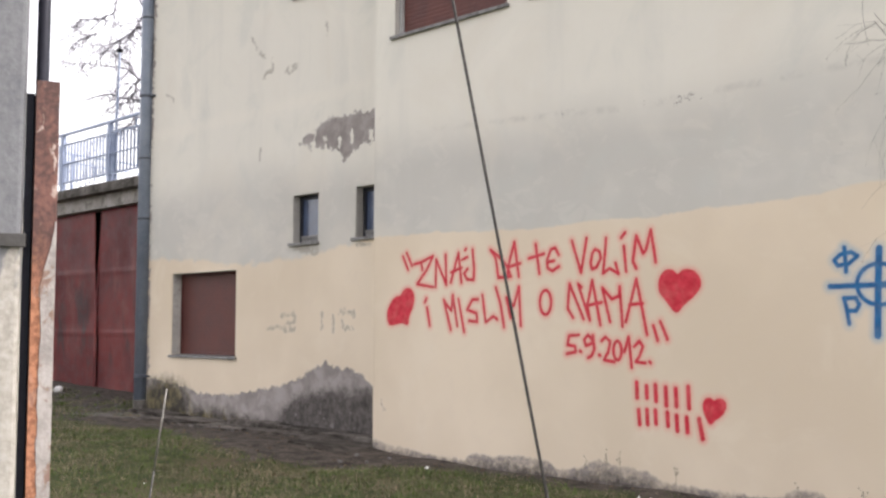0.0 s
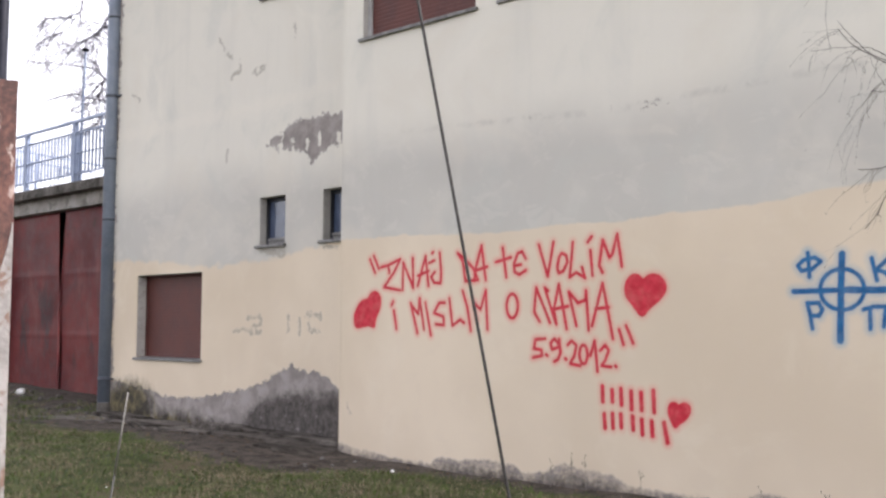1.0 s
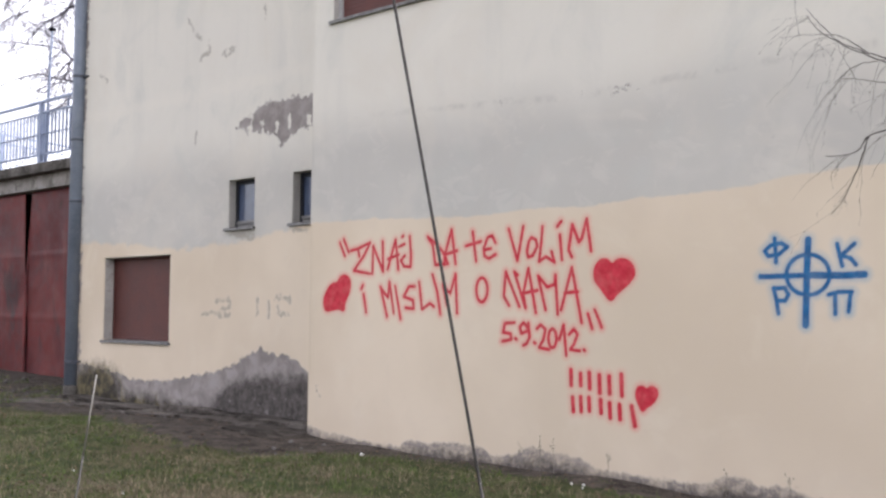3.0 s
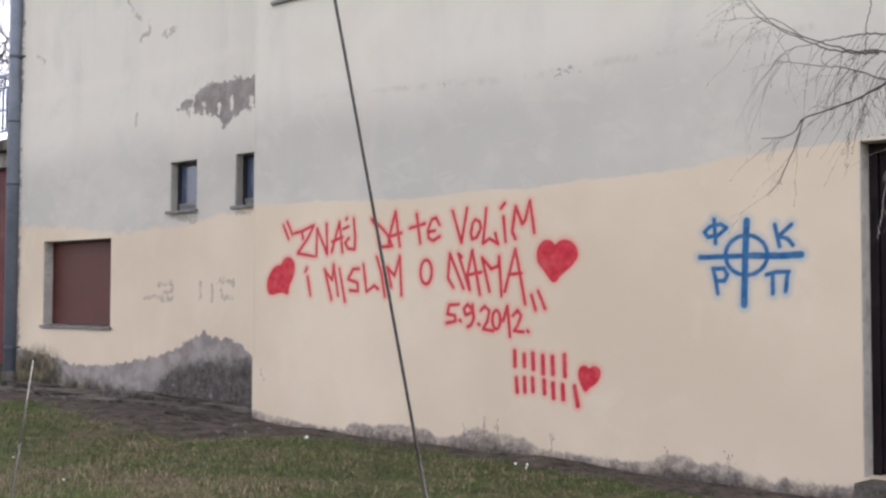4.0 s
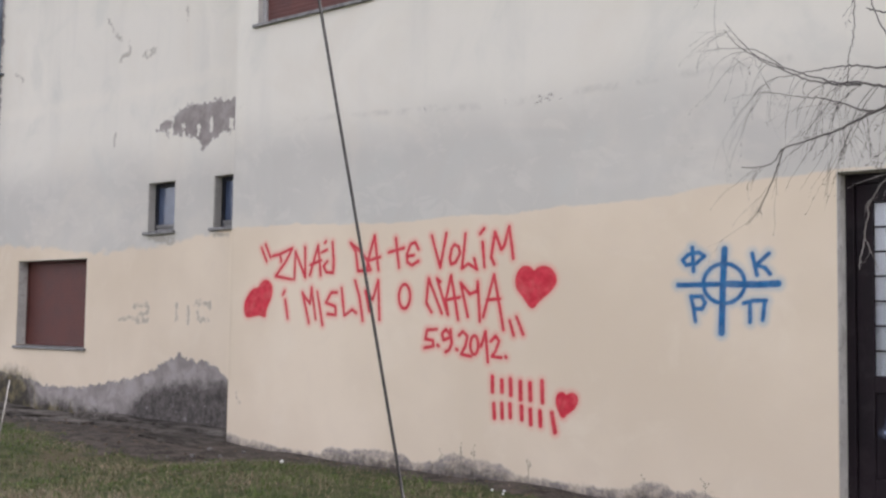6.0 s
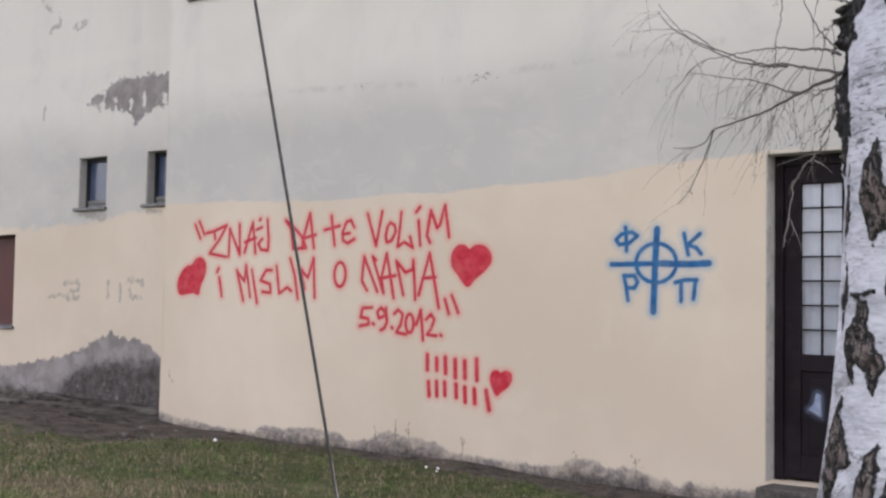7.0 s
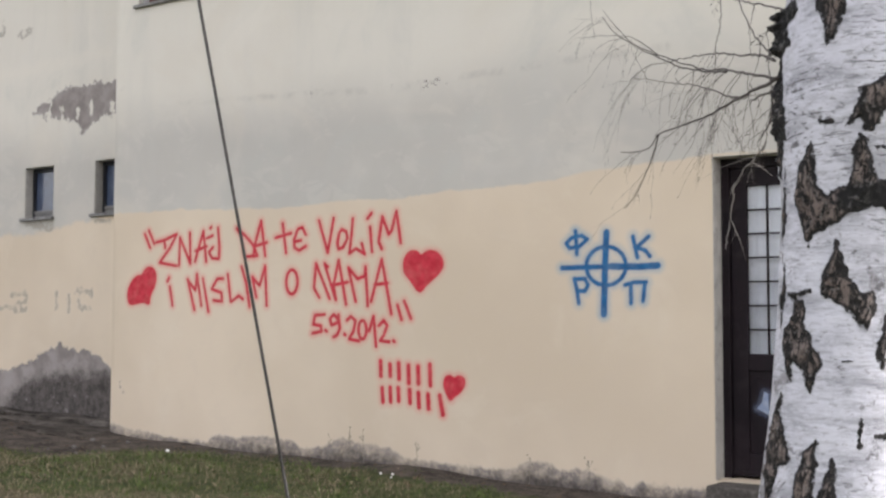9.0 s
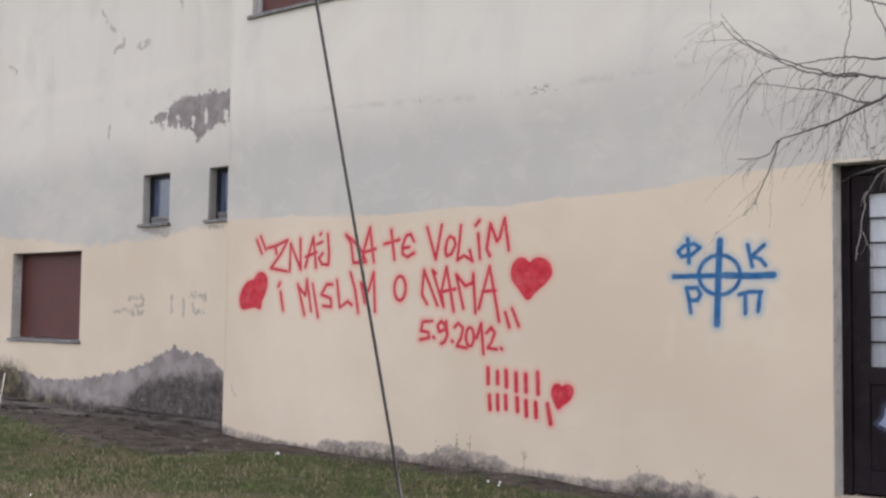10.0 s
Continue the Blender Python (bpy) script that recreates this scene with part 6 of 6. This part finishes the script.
def add_buds(bm, rng, line, org):
    """Small pointed buds along a twig."""
    for a, b in zip(line[1:], line[2:]):
        if rng.random() < 0.3:
            p, d = a.lerp(b, rng.random()) - org, (b - a).normalized()
            side = (d + Vector((rng.uniform(-1, 1), rng.uniform(-1, 1), rng.uniform(-1, 1))) * 0.7).normalized()
            add_tube(bm, [p, p + side * 0.005, p + side * 0.011], [0.0006, 0.0011, 0.0003], 4)


def limb(name, pts, r0, r1, side, droop, seed, mat, size, tree, label, fork=0.5):
    """A limb through a few points with side twigs that hang, and finer ones on them."""
    rng = random.Random(seed)
    org = Vector(tree.location)
    near = mat is TWIG
    if near:
        r0, r1, size = r0 * 1.1, r1 * 1.05, size * 0.95
    main = smooth_line(pts, 8)
    main = [p + Vector((rng.uniform(-1, 1), rng.uniform(-1, 1), rng.uniform(-1, 1))) * 0.0025 for p in main]
    m = len(main)
    bm = bmesh.new()
    add_tube(bm, [p - org for p in main], [r0 + (r1 - r0) * k / (m - 1) for k in range(m)], 6)
    branch = part(name, bm, mat, tree, label, True)
    for s in range(side):
        k = rng.randrange(int(m * 0.15), m - 1)
        d = (main[min(k + 1, m - 1)] - main[k - 1]).normalized()
        way = d * rng.uniform(0.2, 1.0) + Vector((rng.uniform(-0.6, 0.6), rng.uniform(-0.6, 0.6), rng.uniform(-0.7, 0.45)))
        if near:
            way = d * rng.uniform(0.5, 1.2) + Vector((rng.uniform(-0.6, 0.05), rng.uniform(-0.3, 0.3), rng.uniform(-0.65, 0.15)))
        L = size * rng.uniform(0.45, 1.1)
        tw = twig_line(rng, main[k], way, L, droop * rng.uniform(0.2, 0.9), 9, 0.19 if near else 0.25)
        bm = bmesh.new()
        rr = max(r1, (r0 + (r1 - r0) * k / m) * 0.5) * (0.62 if near else 1.0)
        add_tube(bm, [p - org for p in tw], [rr * (1 - 0.75 * j / (len(tw) - 1)) for j in range(len(tw))], 4)
        if rng.random() < fork:
            for _ in range(rng.choice((1, 2, 2))):
                j = rng.randrange(2, len(tw) - 2)
                t2 = twig_line(rng, tw[j], (tw[j + 1] - tw[j]).normalized() + Vector((rng.uniform(-0.7, 0.7), rng.uniform(-0.7, 0.7), rng.uniform(-0.5, 0.2))), L * 0.5, droop, 6, 0.2 if near else 0.28)
                add_tube(bm, [p - org for p in t2], [rr * 0.55 * (1 - 0.5 * q / 6) for q in range(7)], 3)
                if near:
                    add_buds(bm, rng, t2, org)
        if near:
            add_buds(bm, rng, tw, org)
        part("twig", bm, mat, branch, "", True)
    return branch


# limbs that reach from the trunk towards the house
limb("branch", [(1.952, -5.048, 1.558), (1.634, -4.331, 1.669), (1.329, -3.697, 1.751), (0.994, -3.076, 1.834), (0.681, -2.556, 1.896), (0.612, -2.476, 1.860), (0.520, -2.407, 1.851), (0.406, -2.349, 1.861)], 0.0038, 0.0016, 12, 0.16, 1, TWIG, 0.34, BIRCH, "thin dark drooping branch", 0.75)
limb("branch", [(0.681, -2.556, 1.896), (0.638, -2.519, 1.817), (0.584, -2.488, 1.726), (0.544, -2.506, 1.636), (0.503, -2.525, 1.579)], 0.0032, 0.0012, 5, 0.1, 2, TWIG, 0.25, BIRCH, "thin dark drooping branch", 0.75)
limb("branch", [(1.634, -4.331, 1.669), (1.506, -4.058, 1.736), (1.215, -3.526, 1.889), (0.981, -3.189, 1.982), (0.699, -2.875, 2.091)], 0.0026, 0.0011, 9, 0.24, 5, TWIG, 0.38, BIRCH, "thin dark drooping branch", 0.75)
limb("branch", [(1.952, -5.048, 1.558), (1.789, -4.701, 1.645), (1.607, -4.341, 1.744), (1.410, -3.987, 1.836), (1.180, -3.648, 1.957), (1.001, -3.398, 2.056), (0.811, -3.153, 2.167), (0.718, -3.086, 2.231), (0.629, -3.017, 2.323)], 0.0031, 0.0013, 12, 0.22, 3, TWIG, 0.38, BIRCH, "thin dark arching branch", 0.75)
limb("branch", [(1.607, -4.341, 1.740), (1.461, -4.075, 1.806), (1.252, -3.726, 1.907), (1.029, -3.386, 2.033), (0.831, -3.144, 2.151), (0.686, -2.990, 2.275), (0.547, -2.835, 2.405)], 0.003, 0.0011, 9, 0.22, 9, TWIG, 0.34, BIRCH, "thin dark arching branch", 0.75)
limb("branch", [(1.947, -5.049, 1.591), (1.837, -4.790, 1.665), (1.667, -4.426, 1.760), (1.525, -4.158, 1.835), (1.322, -3.806, 1.921), (1.105, -3.462, 1.997), (0.912, -3.218, 2.048), (0.771, -3.062, 2.042)], 0.0027, 0.001, 11, 0.24, 4, TWIG, 0.38, BIRCH, "thin dark arching branch", 0.75)
limb("branch", [(1.952, -5.048, 1.536), (1.876, -4.883, 1.563), (1.786, -4.702, 1.588)], 0.003, 0.0012, 3, 0.15, 6, TWIG, 0.2, BIRCH, "thin dark drooping branch", 0.75)
limb("branch", [(1.917, -4.975, 1.546), (1.857, -4.784, 1.541), (1.822, -4.690, 1.533), (1.772, -4.601, 1.516)], 0.0026, 0.001, 6, 0.2, 10, TWIG, 0.2, BIRCH, "thin dark hanging branch", 0.75)
limb("branch", [(1.788, -4.596, 1.509), (1.760, -4.553, 1.494), (1.696, -4.468, 1.469), (1.656, -4.429, 1.433), (1.634, -4.384, 1.395), (1.607, -4.341, 1.326), (1.600, -4.343, 1.281)], 0.0020, 0.0011, 5, 0.18, 7, PALE_TWIG, 0.13, BIRCH, "pale hanging twig before the door", 0.75)
limb("branch", [(1.566, -4.249, 2.043), (1.563, -4.250, 1.949), (1.559, -4.252, 1.887), (1.549, -4.255, 1.825), (1.548, -4.256, 1.756)], 0.0016, 0.0009, 3, 0.1, 11, TWIG, 0.15, BIRCH, "thin dark hanging branch", 0.75)
limb("branch", [(1.614, -4.338, 2.011), (1.704, -4.519, 1.865), (1.820, -4.796, 1.721), (1.932, -5.022, 1.608)], 0.0014, 0.0018, 2, 0.1, 12, TWIG, 0.2, BIRCH, "thin dark hanging branch", 0.75)
limb("branch", [(1.654, -4.430, 1.905), (1.745, -4.610, 1.838), (1.890, -4.878, 1.742), (1.954, -5.016, 1.692)], 0.0014, 0.0024, 2, 0.1, 13, TWIG, 0.2, BIRCH, "thin dark drooping branch", 0.75)
limb("branch", [(1.029, -3.386, 2.041), (0.872, -3.236, 2.154), (0.791, -3.163, 2.194), (0.667, -3.110, 2.222), (0.540, -3.062, 2.241)], 0.0018, 0.0007, 4, 0.2, 14, TWIG, 0.2, BIRCH, "thin dark drooping branch", 0.75)
limb("branch", [(2.239, -5.000, 1.632), (2.228, -4.800, 1.690), (2.231, -4.597, 1.757), (2.227, -4.295, 1.850), (2.241, -3.689, 2.041)], 0.0075, 0.0035, 0, 0.1, 8, TREE_BARK, 0.3, BIRCH, "grey branch stub", 0.75)
# limbs above, whose ends hang into view
for k, (z, tip) in enumerate(((2.5, (1.0, -3.7, 2.45)), (2.7, (0.6, -3.2, 2.75)), (3.0, (1.3, -3.6, 2.9)), (3.6, (3.2, -4.2, 4.6)), (4.4, (1.2, -5.6, 5.4)), (5.2, (2.9, -5.5, 6.2)))):
    ax, ay = trunk_axis(z)
    a, b = Vector((float(ax), float(ay), z)), Vector(tip)
    limb("branch", [a, a.lerp(b, 0.35) + Vector((0, 0, 0.25)), a.lerp(b, 0.7) + Vector((0, 0, 0.22)), b], 0.012, 0.002, 3 if k < 3 else 7, 0.22, 20 + k, TWIG, 0.7, BIRCH, "thin dark hanging branch")


# ---- stay cable, rod, gate post ----
def strand(name, label, a, b, r, mat):
    a, b = Vector(a), Vector(b)
    t = thing(name, label, "cable", a)
    d = b - a
    side = d.orthogonal().normalized()
    up = d.normalized().cross(side)
    n = int(d.length / 0.02)
    for w in range(6):
        bm = bmesh.new()
        pts = []
        for k in range(n + 1):
            ang = 2 * math.pi * (k / 10.0 + w / 6)
            pts.append(d * (k / n) + (side * math.cos(ang) + up * math.sin(ang)) * r * 0.66)
        add_tube(bm, pts, [r * 0.34] * (n + 1), 4)
        part("wire", bm, mat, t, "", True)
    part("core", add_tube(bmesh.new(), [Vector((0, 0, 0)), d], [r * 0.5] * 2, 6), mat, t)
    return t


va, vb = Vector((0.635, -4.890, 0.5)), Vector((0.365, -5.151, 2.5))
vd = (vb - va) / (vb.z - va.z)
foot = va + vd * (-0.34 - va.z)
guy = strand("stay_cable", "twisted dark steel stay cable anchored in the lawn", foot, va + vd * (7.5 - va.z), 0.0047, CABLE)
bm = tube([(0, 0, -0.12), (0.0, 0.0, 0.03), vd * 0.30, vd * 1.0, vd * 1.04], [0.009, 0.007, 0.005, 0.0047, 0.0038], 10)
part("anchor_rod", bm, SLEEVE, guy, "grey anchor rod and sleeve at the foot")
rod = thing("garden_rod", "thin leaning rod in the lawn, pale above and dark below", "rod", (-1.545, -5.0, -0.36))
lean = Vector((0.27, 0.0, 1.0))
part("lower_shaft", tube([lean * -0.05, lean * 0.3 + Vector((0.004, 0, 0)), lean * 0.6, lean * 0.963], [0.0045, 0.0042, 0.004, 0.0038], 8), SLEEVE, rod, "dark lower end of the rod", True)
part("upper_shaft", tube([lean * 0.955, lean * 1.1, lean * 1.262], [0.0040, 0.0037, 0.0030], 8), ROD, rod, "pale grey upper sleeve of the rod", True)

POST = Vector((0.232, -6.110, -0.5))
out = Vector((POST.x - 2.526, POST.y + 7.103, 0)).normalized()      # away from the street
turn = Matrix((( out.y, out.x, 0), (-out.x, out.y, 0), (0, 0, 1))).to_4x4()   # local x: to the right, y: away


def gate_bit(nm, lo, hi, mat, parent, bevel=0.003, label="", lumps=0.0):
    bm = box(lo, hi, bevel)
    if lumps:
        bmesh.ops.subdivide_edges(bm, edges=bm.edges[:], cuts=5, use_grid_fill=True)
        for v in bm.verts:
            v.co += Vector(noise.noise_vector(v.co * 5.0)) * lumps
    bm.transform(turn)
    return part(nm, bm, mat, parent, label)


gate = thing("gate_post", "rusty steel angle gate post with flaking white paint", "gate post", POST)
gate_bit("front_plate", (-0.023, 0.0, 0), (0.025, 0.005, 2.165), POST_RUST, gate, 0.001)
gate_bit("side_plate", (-0.023, 0.0055, 0), (-0.018, 0.05, 2.165), POST_RUST, gate, 0.001)
def paint_strip():
    """White paint left on the front plate, its edge eaten away by rust."""
    bm, zs = bmesh.new(), steps(0.0, 1.86, 0.012)
    rows = []
    for z in zs:
        eat = 0.005 * noise.noise(Vector((0, 3.0, z * 9))) + 0.003 * noise.noise(Vector((0, 7.0, z * 40)))
        left = min(0.0235, (-0.004 if z < 1.72 else -0.004 + (z - 1.72) * 0.19) + eat)
        rows.append([bm.verts.new((left, -0.0005, z)), bm.verts.new((left + 0.001, -0.0022, z)), bm.verts.new((0.0252, -0.0022, z)), bm.verts.new((0.0252, -0.0005, z))])
    for p, q in zip(rows, rows[1:]):
        for k in range(4):
            bm.faces.new((p[k], p[(k + 1) % 4], q[(k + 1) % 4], q[k]))
    bm.faces.new(rows[0][::-1])
    bm.faces.new(rows[-1])
    bm.transform(turn)
    part("paint_strip", bm, WORN, gate, "flaking white paint on the post")


paint_strip()
bm = tube([(-0.012, 0.055, 0), (-0.012, 0.055, 3.6)], 0.0145, 12)
bm.transform(turn)
part("pole", bm, DARK_STEEL, gate, "dark pole behind the post", True)
# dark strip added to fill the gap between post and pillar
gate_bit("stile", (-0.043, 0.02, 0.03), (-0.026, 0.06, 2.14), DARK_STEEL, gate, 0.002, "dark strip in the gap beside the pillar")
pillar = thing("gate_pillar", "weathered grey concrete gate pillar", "pillar", POST)
gate_bit("shaft", (-0.36, 0.0, -0.1), (-0.046, 0.30, 2.9), peeled_pillar(), pillar, 0.008, "", 0.006)
gate_bit("hinge_strap", (-0.362, -0.012, 1.803), (-0.036, -0.001, 1.832), SLEEVE, pillar, 0.002, "dark iron strap")


# ---- small things on the lawn ----
def flower(x, y, s, label):
    z = float(ground_z(np.float64(x), np.float64(y)))
    f = thing("white_flower", label, "flower", (x, y, z), "white flowers in the lawn")
    part("stalk", tube([(0, 0, -0.01), (0.003, 0.002, 0.05 + s)], 0.0015, 5), GRASS, f)
    bm = bmesh.new()
    for k in range(9):
        a = 2 * math.pi * k / 9
        tip = Vector((math.cos(a) * s, math.sin(a) * s, 0.05 + s * 1.15))
        w = Vector((-math.sin(a), math.cos(a), 0)) * s * 0.33
        mid = Vector((math.cos(a) * s * 0.55, math.sin(a) * s * 0.55, 0.05 + s * 1.2))
        vs = [bm.verts.new(p) for p in (Vector((0, 0, 0.05 + s)), mid + w, tip, mid - w)]
        bm.faces.new(vs)
    b2 = bmesh.new()
    bmesh.ops.create_icosphere(b2, subdivisions=1, radius=s * 0.62)
    b2.transform(Matrix.Translation((0, 0, 0.05 + s * 1.2)))
    part("petals", bm, PETAL, f)
    part("centre", b2, PETAL, f, "", True)


for x, y, s in ((-4.24, -0.88, 0.024), (-2.23, -0.70, 0.015), (-2.14, -0.68, 0.015), (-2.07, -0.79, 0.012), (-4.16, -3.12, 0.010), (-5.33, -2.85, 0.009)):
    flower(x, y, s, "small white flower standing in the short grass")


def stone(x, y, s, seed, mat, label):
    z = float(ground_z(np.float64(x), np.float64(y)))
    bm = bmesh.new()
    bmesh.ops.create_icosphere(bm, subdivisions=2, radius=s)
    for v in bm.verts:
        v.co = Vector((v.co.x, v.co.y * 0.8, v.co.z * 0.65)) + Vector(noise.noise_vector(v.co / s * 0.9 + Vector((seed, 0, 0)))) * s * 0.35
    ob = part("stone", bm, mat, None, label)
    ob.location = (x, y, z + s * 0.35)
    tagged(ob, "", "stone", "loose stones by the wall")


stone(-15.9, 1.2, 0.10, 3, PETAL, "pale whitish stone lying before the garage")
rng = random.Random(5)
for k in range(30):
    x = rng.uniform(-13.5, -5.0)
    face = 0.55 if x < -6 else -0.05
    stone(x, face - rng.uniform(0.08, 1.0), rng.uniform(0.010, 0.028), 10 + k, STONE if k % 3 else DIRTY, "small grey rubble stone on the bare soil")
for k in range(26):
    stone(rng.uniform(-17.5, -12.2), rng.uniform(-0.2, 1.5), rng.uniform(0.02, 0.06), 80 + k, DIRTY, "grey rubble stone on the bare soil")


def weed_stalk(x, y, h, lean, seed):
    """A dead upright weed with a few side shoots and seed heads."""
    rng = random.Random(seed)
    z = float(ground_z(np.float64(x), np.float64(y)))
    w = thing("dry_weed", "dead dry weed stalk standing against the wall foot", "weed", (x, y, z), "dry weeds along the wall")
    top = Vector((lean * h, 0, h))
    part("stem", tube([(0, 0, -0.02), top * 0.5 + Vector((0.006, 0, 0)), top], [0.0022, 0.0018, 0.001], 5), STRAW, w)
    bm = bmesh.new()
    for k in range(5):
        p = top * rng.uniform(0.5, 1.0)
        q = p + Vector((rng.uniform(-0.035, 0.035), rng.uniform(-0.02, 0.01), rng.uniform(0.01, 0.04)))
        add_tube(bm, [p, q], [0.0010, 0.0008], 4)
        add_tube(bm, [q, q + Vector((0, 0, 0.006)), q + Vector((0, 0, 0.014))], [0.002, 0.0055, 0.002], 5)
    part("seed_heads", bm, STRAW, w)


for k, (x, y, h, lean) in enumerate(((-3.03, -0.05, 0.28, 0.0), (-2.89, -0.05, 0.26, -0.06), (-3.25, -0.05, 0.20, 0.05), (-2.37, -0.05, 0.20, -0.04), (-1.38, -0.05, 0.20, 0.05), (-0.90, -0.05, 0.22, 0.0))):
    weed_stalk(x, y, h, lean, 60 + k)


def dry_leaves():
    rng = np.random.RandomState(9)
    n = 2300
    x, y = rng.uniform(-18, 1.5, n), rng.uniform(-4.5, 0.5, n)
    ok = y < np.where(x < -6, 0.5, -0.06)
    x, y = x[ok], y[ok]
    verts, faces = [], []
    z = ground_z(x, y)
    for i in range(len(x)):
        a, s, t = rng.uniform(0, 6.3), rng.uniform(0.012, 0.028), rng.uniform(-0.5, 0.5)
        c, d = math.cos(a) * s, math.sin(a) * s
        h = z[i] + 0.018
        k = len(verts)
        verts += [(x[i] - c, y[i] - d, h), (x[i] - d * 0.5, y[i] + c * 0.5, h + s * t), (x[i] + c, y[i] + d, h + 0.3 * s), (x[i] + d * 0.5, y[i] - c * 0.5, h - 0.1 * s)]
        faces += [(k, k + 1, k + 2), (k, k + 2, k + 3)]
    tagged(from_arrays("fallen_leaves", verts, faces, LEAF), "dry brown fallen leaves scattered on the lawn", "leaves", "", "stuff")


dry_leaves()


# ---- bare trees beyond the terrace ----
def crooked_tree(x, y, label):
    """A leafless tree behind the house whose crooked limbs reach out past the wall corner."""
    t = thing("bare_tree", label, "tree", (x, y, -0.1), "bare trees behind the garage")
    rng = random.Random(31)
    org = Vector(t.location)
    trunk = tube([(0, 0, 0), (-0.05, 0.03, 3.0), (-0.12, 0, 6.0), (-0.25, -0.02, 8.5), (-0.3, 0.05, 11.0)], [0.19, 0.16, 0.13, 0.09, 0.03], 10)
    part("trunk", trunk, TREE_BARK, t, "", True)
    limbs = ([(0.0, 7.3), (-1.1, 8.6), (-2.4, 10.2), (-3.4, 9.99), (-3.6, 9.71), (-4.1, 9.61), (-4.6, 9.31), (-4.75, 8.99)], [(-4.1, 9.61), (-5.1, 9.74), (-5.95, 9.8)], [(-4.6, 9.31), (-5.3, 9.17), (-5.9, 9.07)],
             [(-0.3, 8.45), (-1.7, 8.86), (-2.6, 8.94), (-3.25, 8.7), (-3.7, 8.56), (-4.3, 8.4)], [(-0.3, 6.87), (-1.8, 7.57), (-2.4, 8.02), (-3.4, 8.5), (-4.6, 9.08)],
             [(-1.95, 7.64), (-2.9, 8.02), (-4.55, 8.39), (-6.2, 8.72)], [(-0.35, 7.3), (-1.75, 8.5), (-1.87, 9.34), (-1.55, 9.86)], [(-1.87, 9.34), (-2.3, 8.83), (-2.6, 8.28)],
             [(-0.3, 6.58), (-1.8, 6.97), (-2.85, 7.21), (-3.5, 7.39), (-5.0, 7.43), (-6.7, 7.38)], [(-0.35, 7.44), (-1.8, 7.5), (-2.25, 7.34), (-2.63, 7.15), (-2.85, 7.03), (-3.3, 6.84)],
             [(-0.3, 6.2), (-1.7, 6.5), (-2.6, 6.45), (-3.6, 6.3)])
    for k, line in enumerate(limbs):
        r0 = 0.040 if abs(line[0][0]) < 0.5 else 0.026
        limb("branch", [(x + a, y + 0.12 * math.sin(3 * a + k), z) for a, z in line], r0, 0.0075, 30, 0.08, 50 + k, TREE_BARK, 1.6, t, "crooked leafless branch", 0.9)


crooked_tree(-21.43, 6.5, "leafless tree with crooked dark limbs and fine twigs")


def bare_tree(x, y, height, seed, label):
    rng = random.Random(seed)
    t = thing("bare_tree", label, "tree", (x, y, -0.1), "bare trees behind the garage")
    trunk, crown = bmesh.new(), bmesh.new()

    def grow(bm, p, d, length, r, depth):
        pts, q = [p.copy()], p.copy()
        n = 6
        for _ in range(n):
            d = (d + Vector((rng.uniform(-0.22, 0.22), rng.uniform(-0.22, 0.22), rng.uniform(-0.12, 0.16)))).normalized()
            q = q + d * (length / n)
            pts.append(q.copy())
        add_tube(bm, pts, [r * (1 - 0.5 * k / n) for k in range(n + 1)], 7 if depth == 0 else 4)
        if depth < 4:
            for _ in range((9, 6, 5, 3)[depth]):
                k = rng.randrange(2, n + 1)
                way = (d * 0.6 + Vector((rng.uniform(-1, 1), rng.uniform(-1, 1), rng.uniform(-0.6, 0.6)))).normalized()
                grow(crown, pts[k], way, length * rng.uniform(0.42, 0.65), max(0.005, r * 0.38), depth + 1)
    grow(trunk, Vector((0, 0, 0)), Vector((0, 0, 1)), height * 0.5, 0.075, 0)
    part("trunk", trunk, TREE_BARK, t, "", True)
    part("crown", crown, TREE_BARK, t, "bare leafless branches")


bare_tree(-34.0, 12.5, 11.0, 21, "distant leafless tree with fine dark twigs")
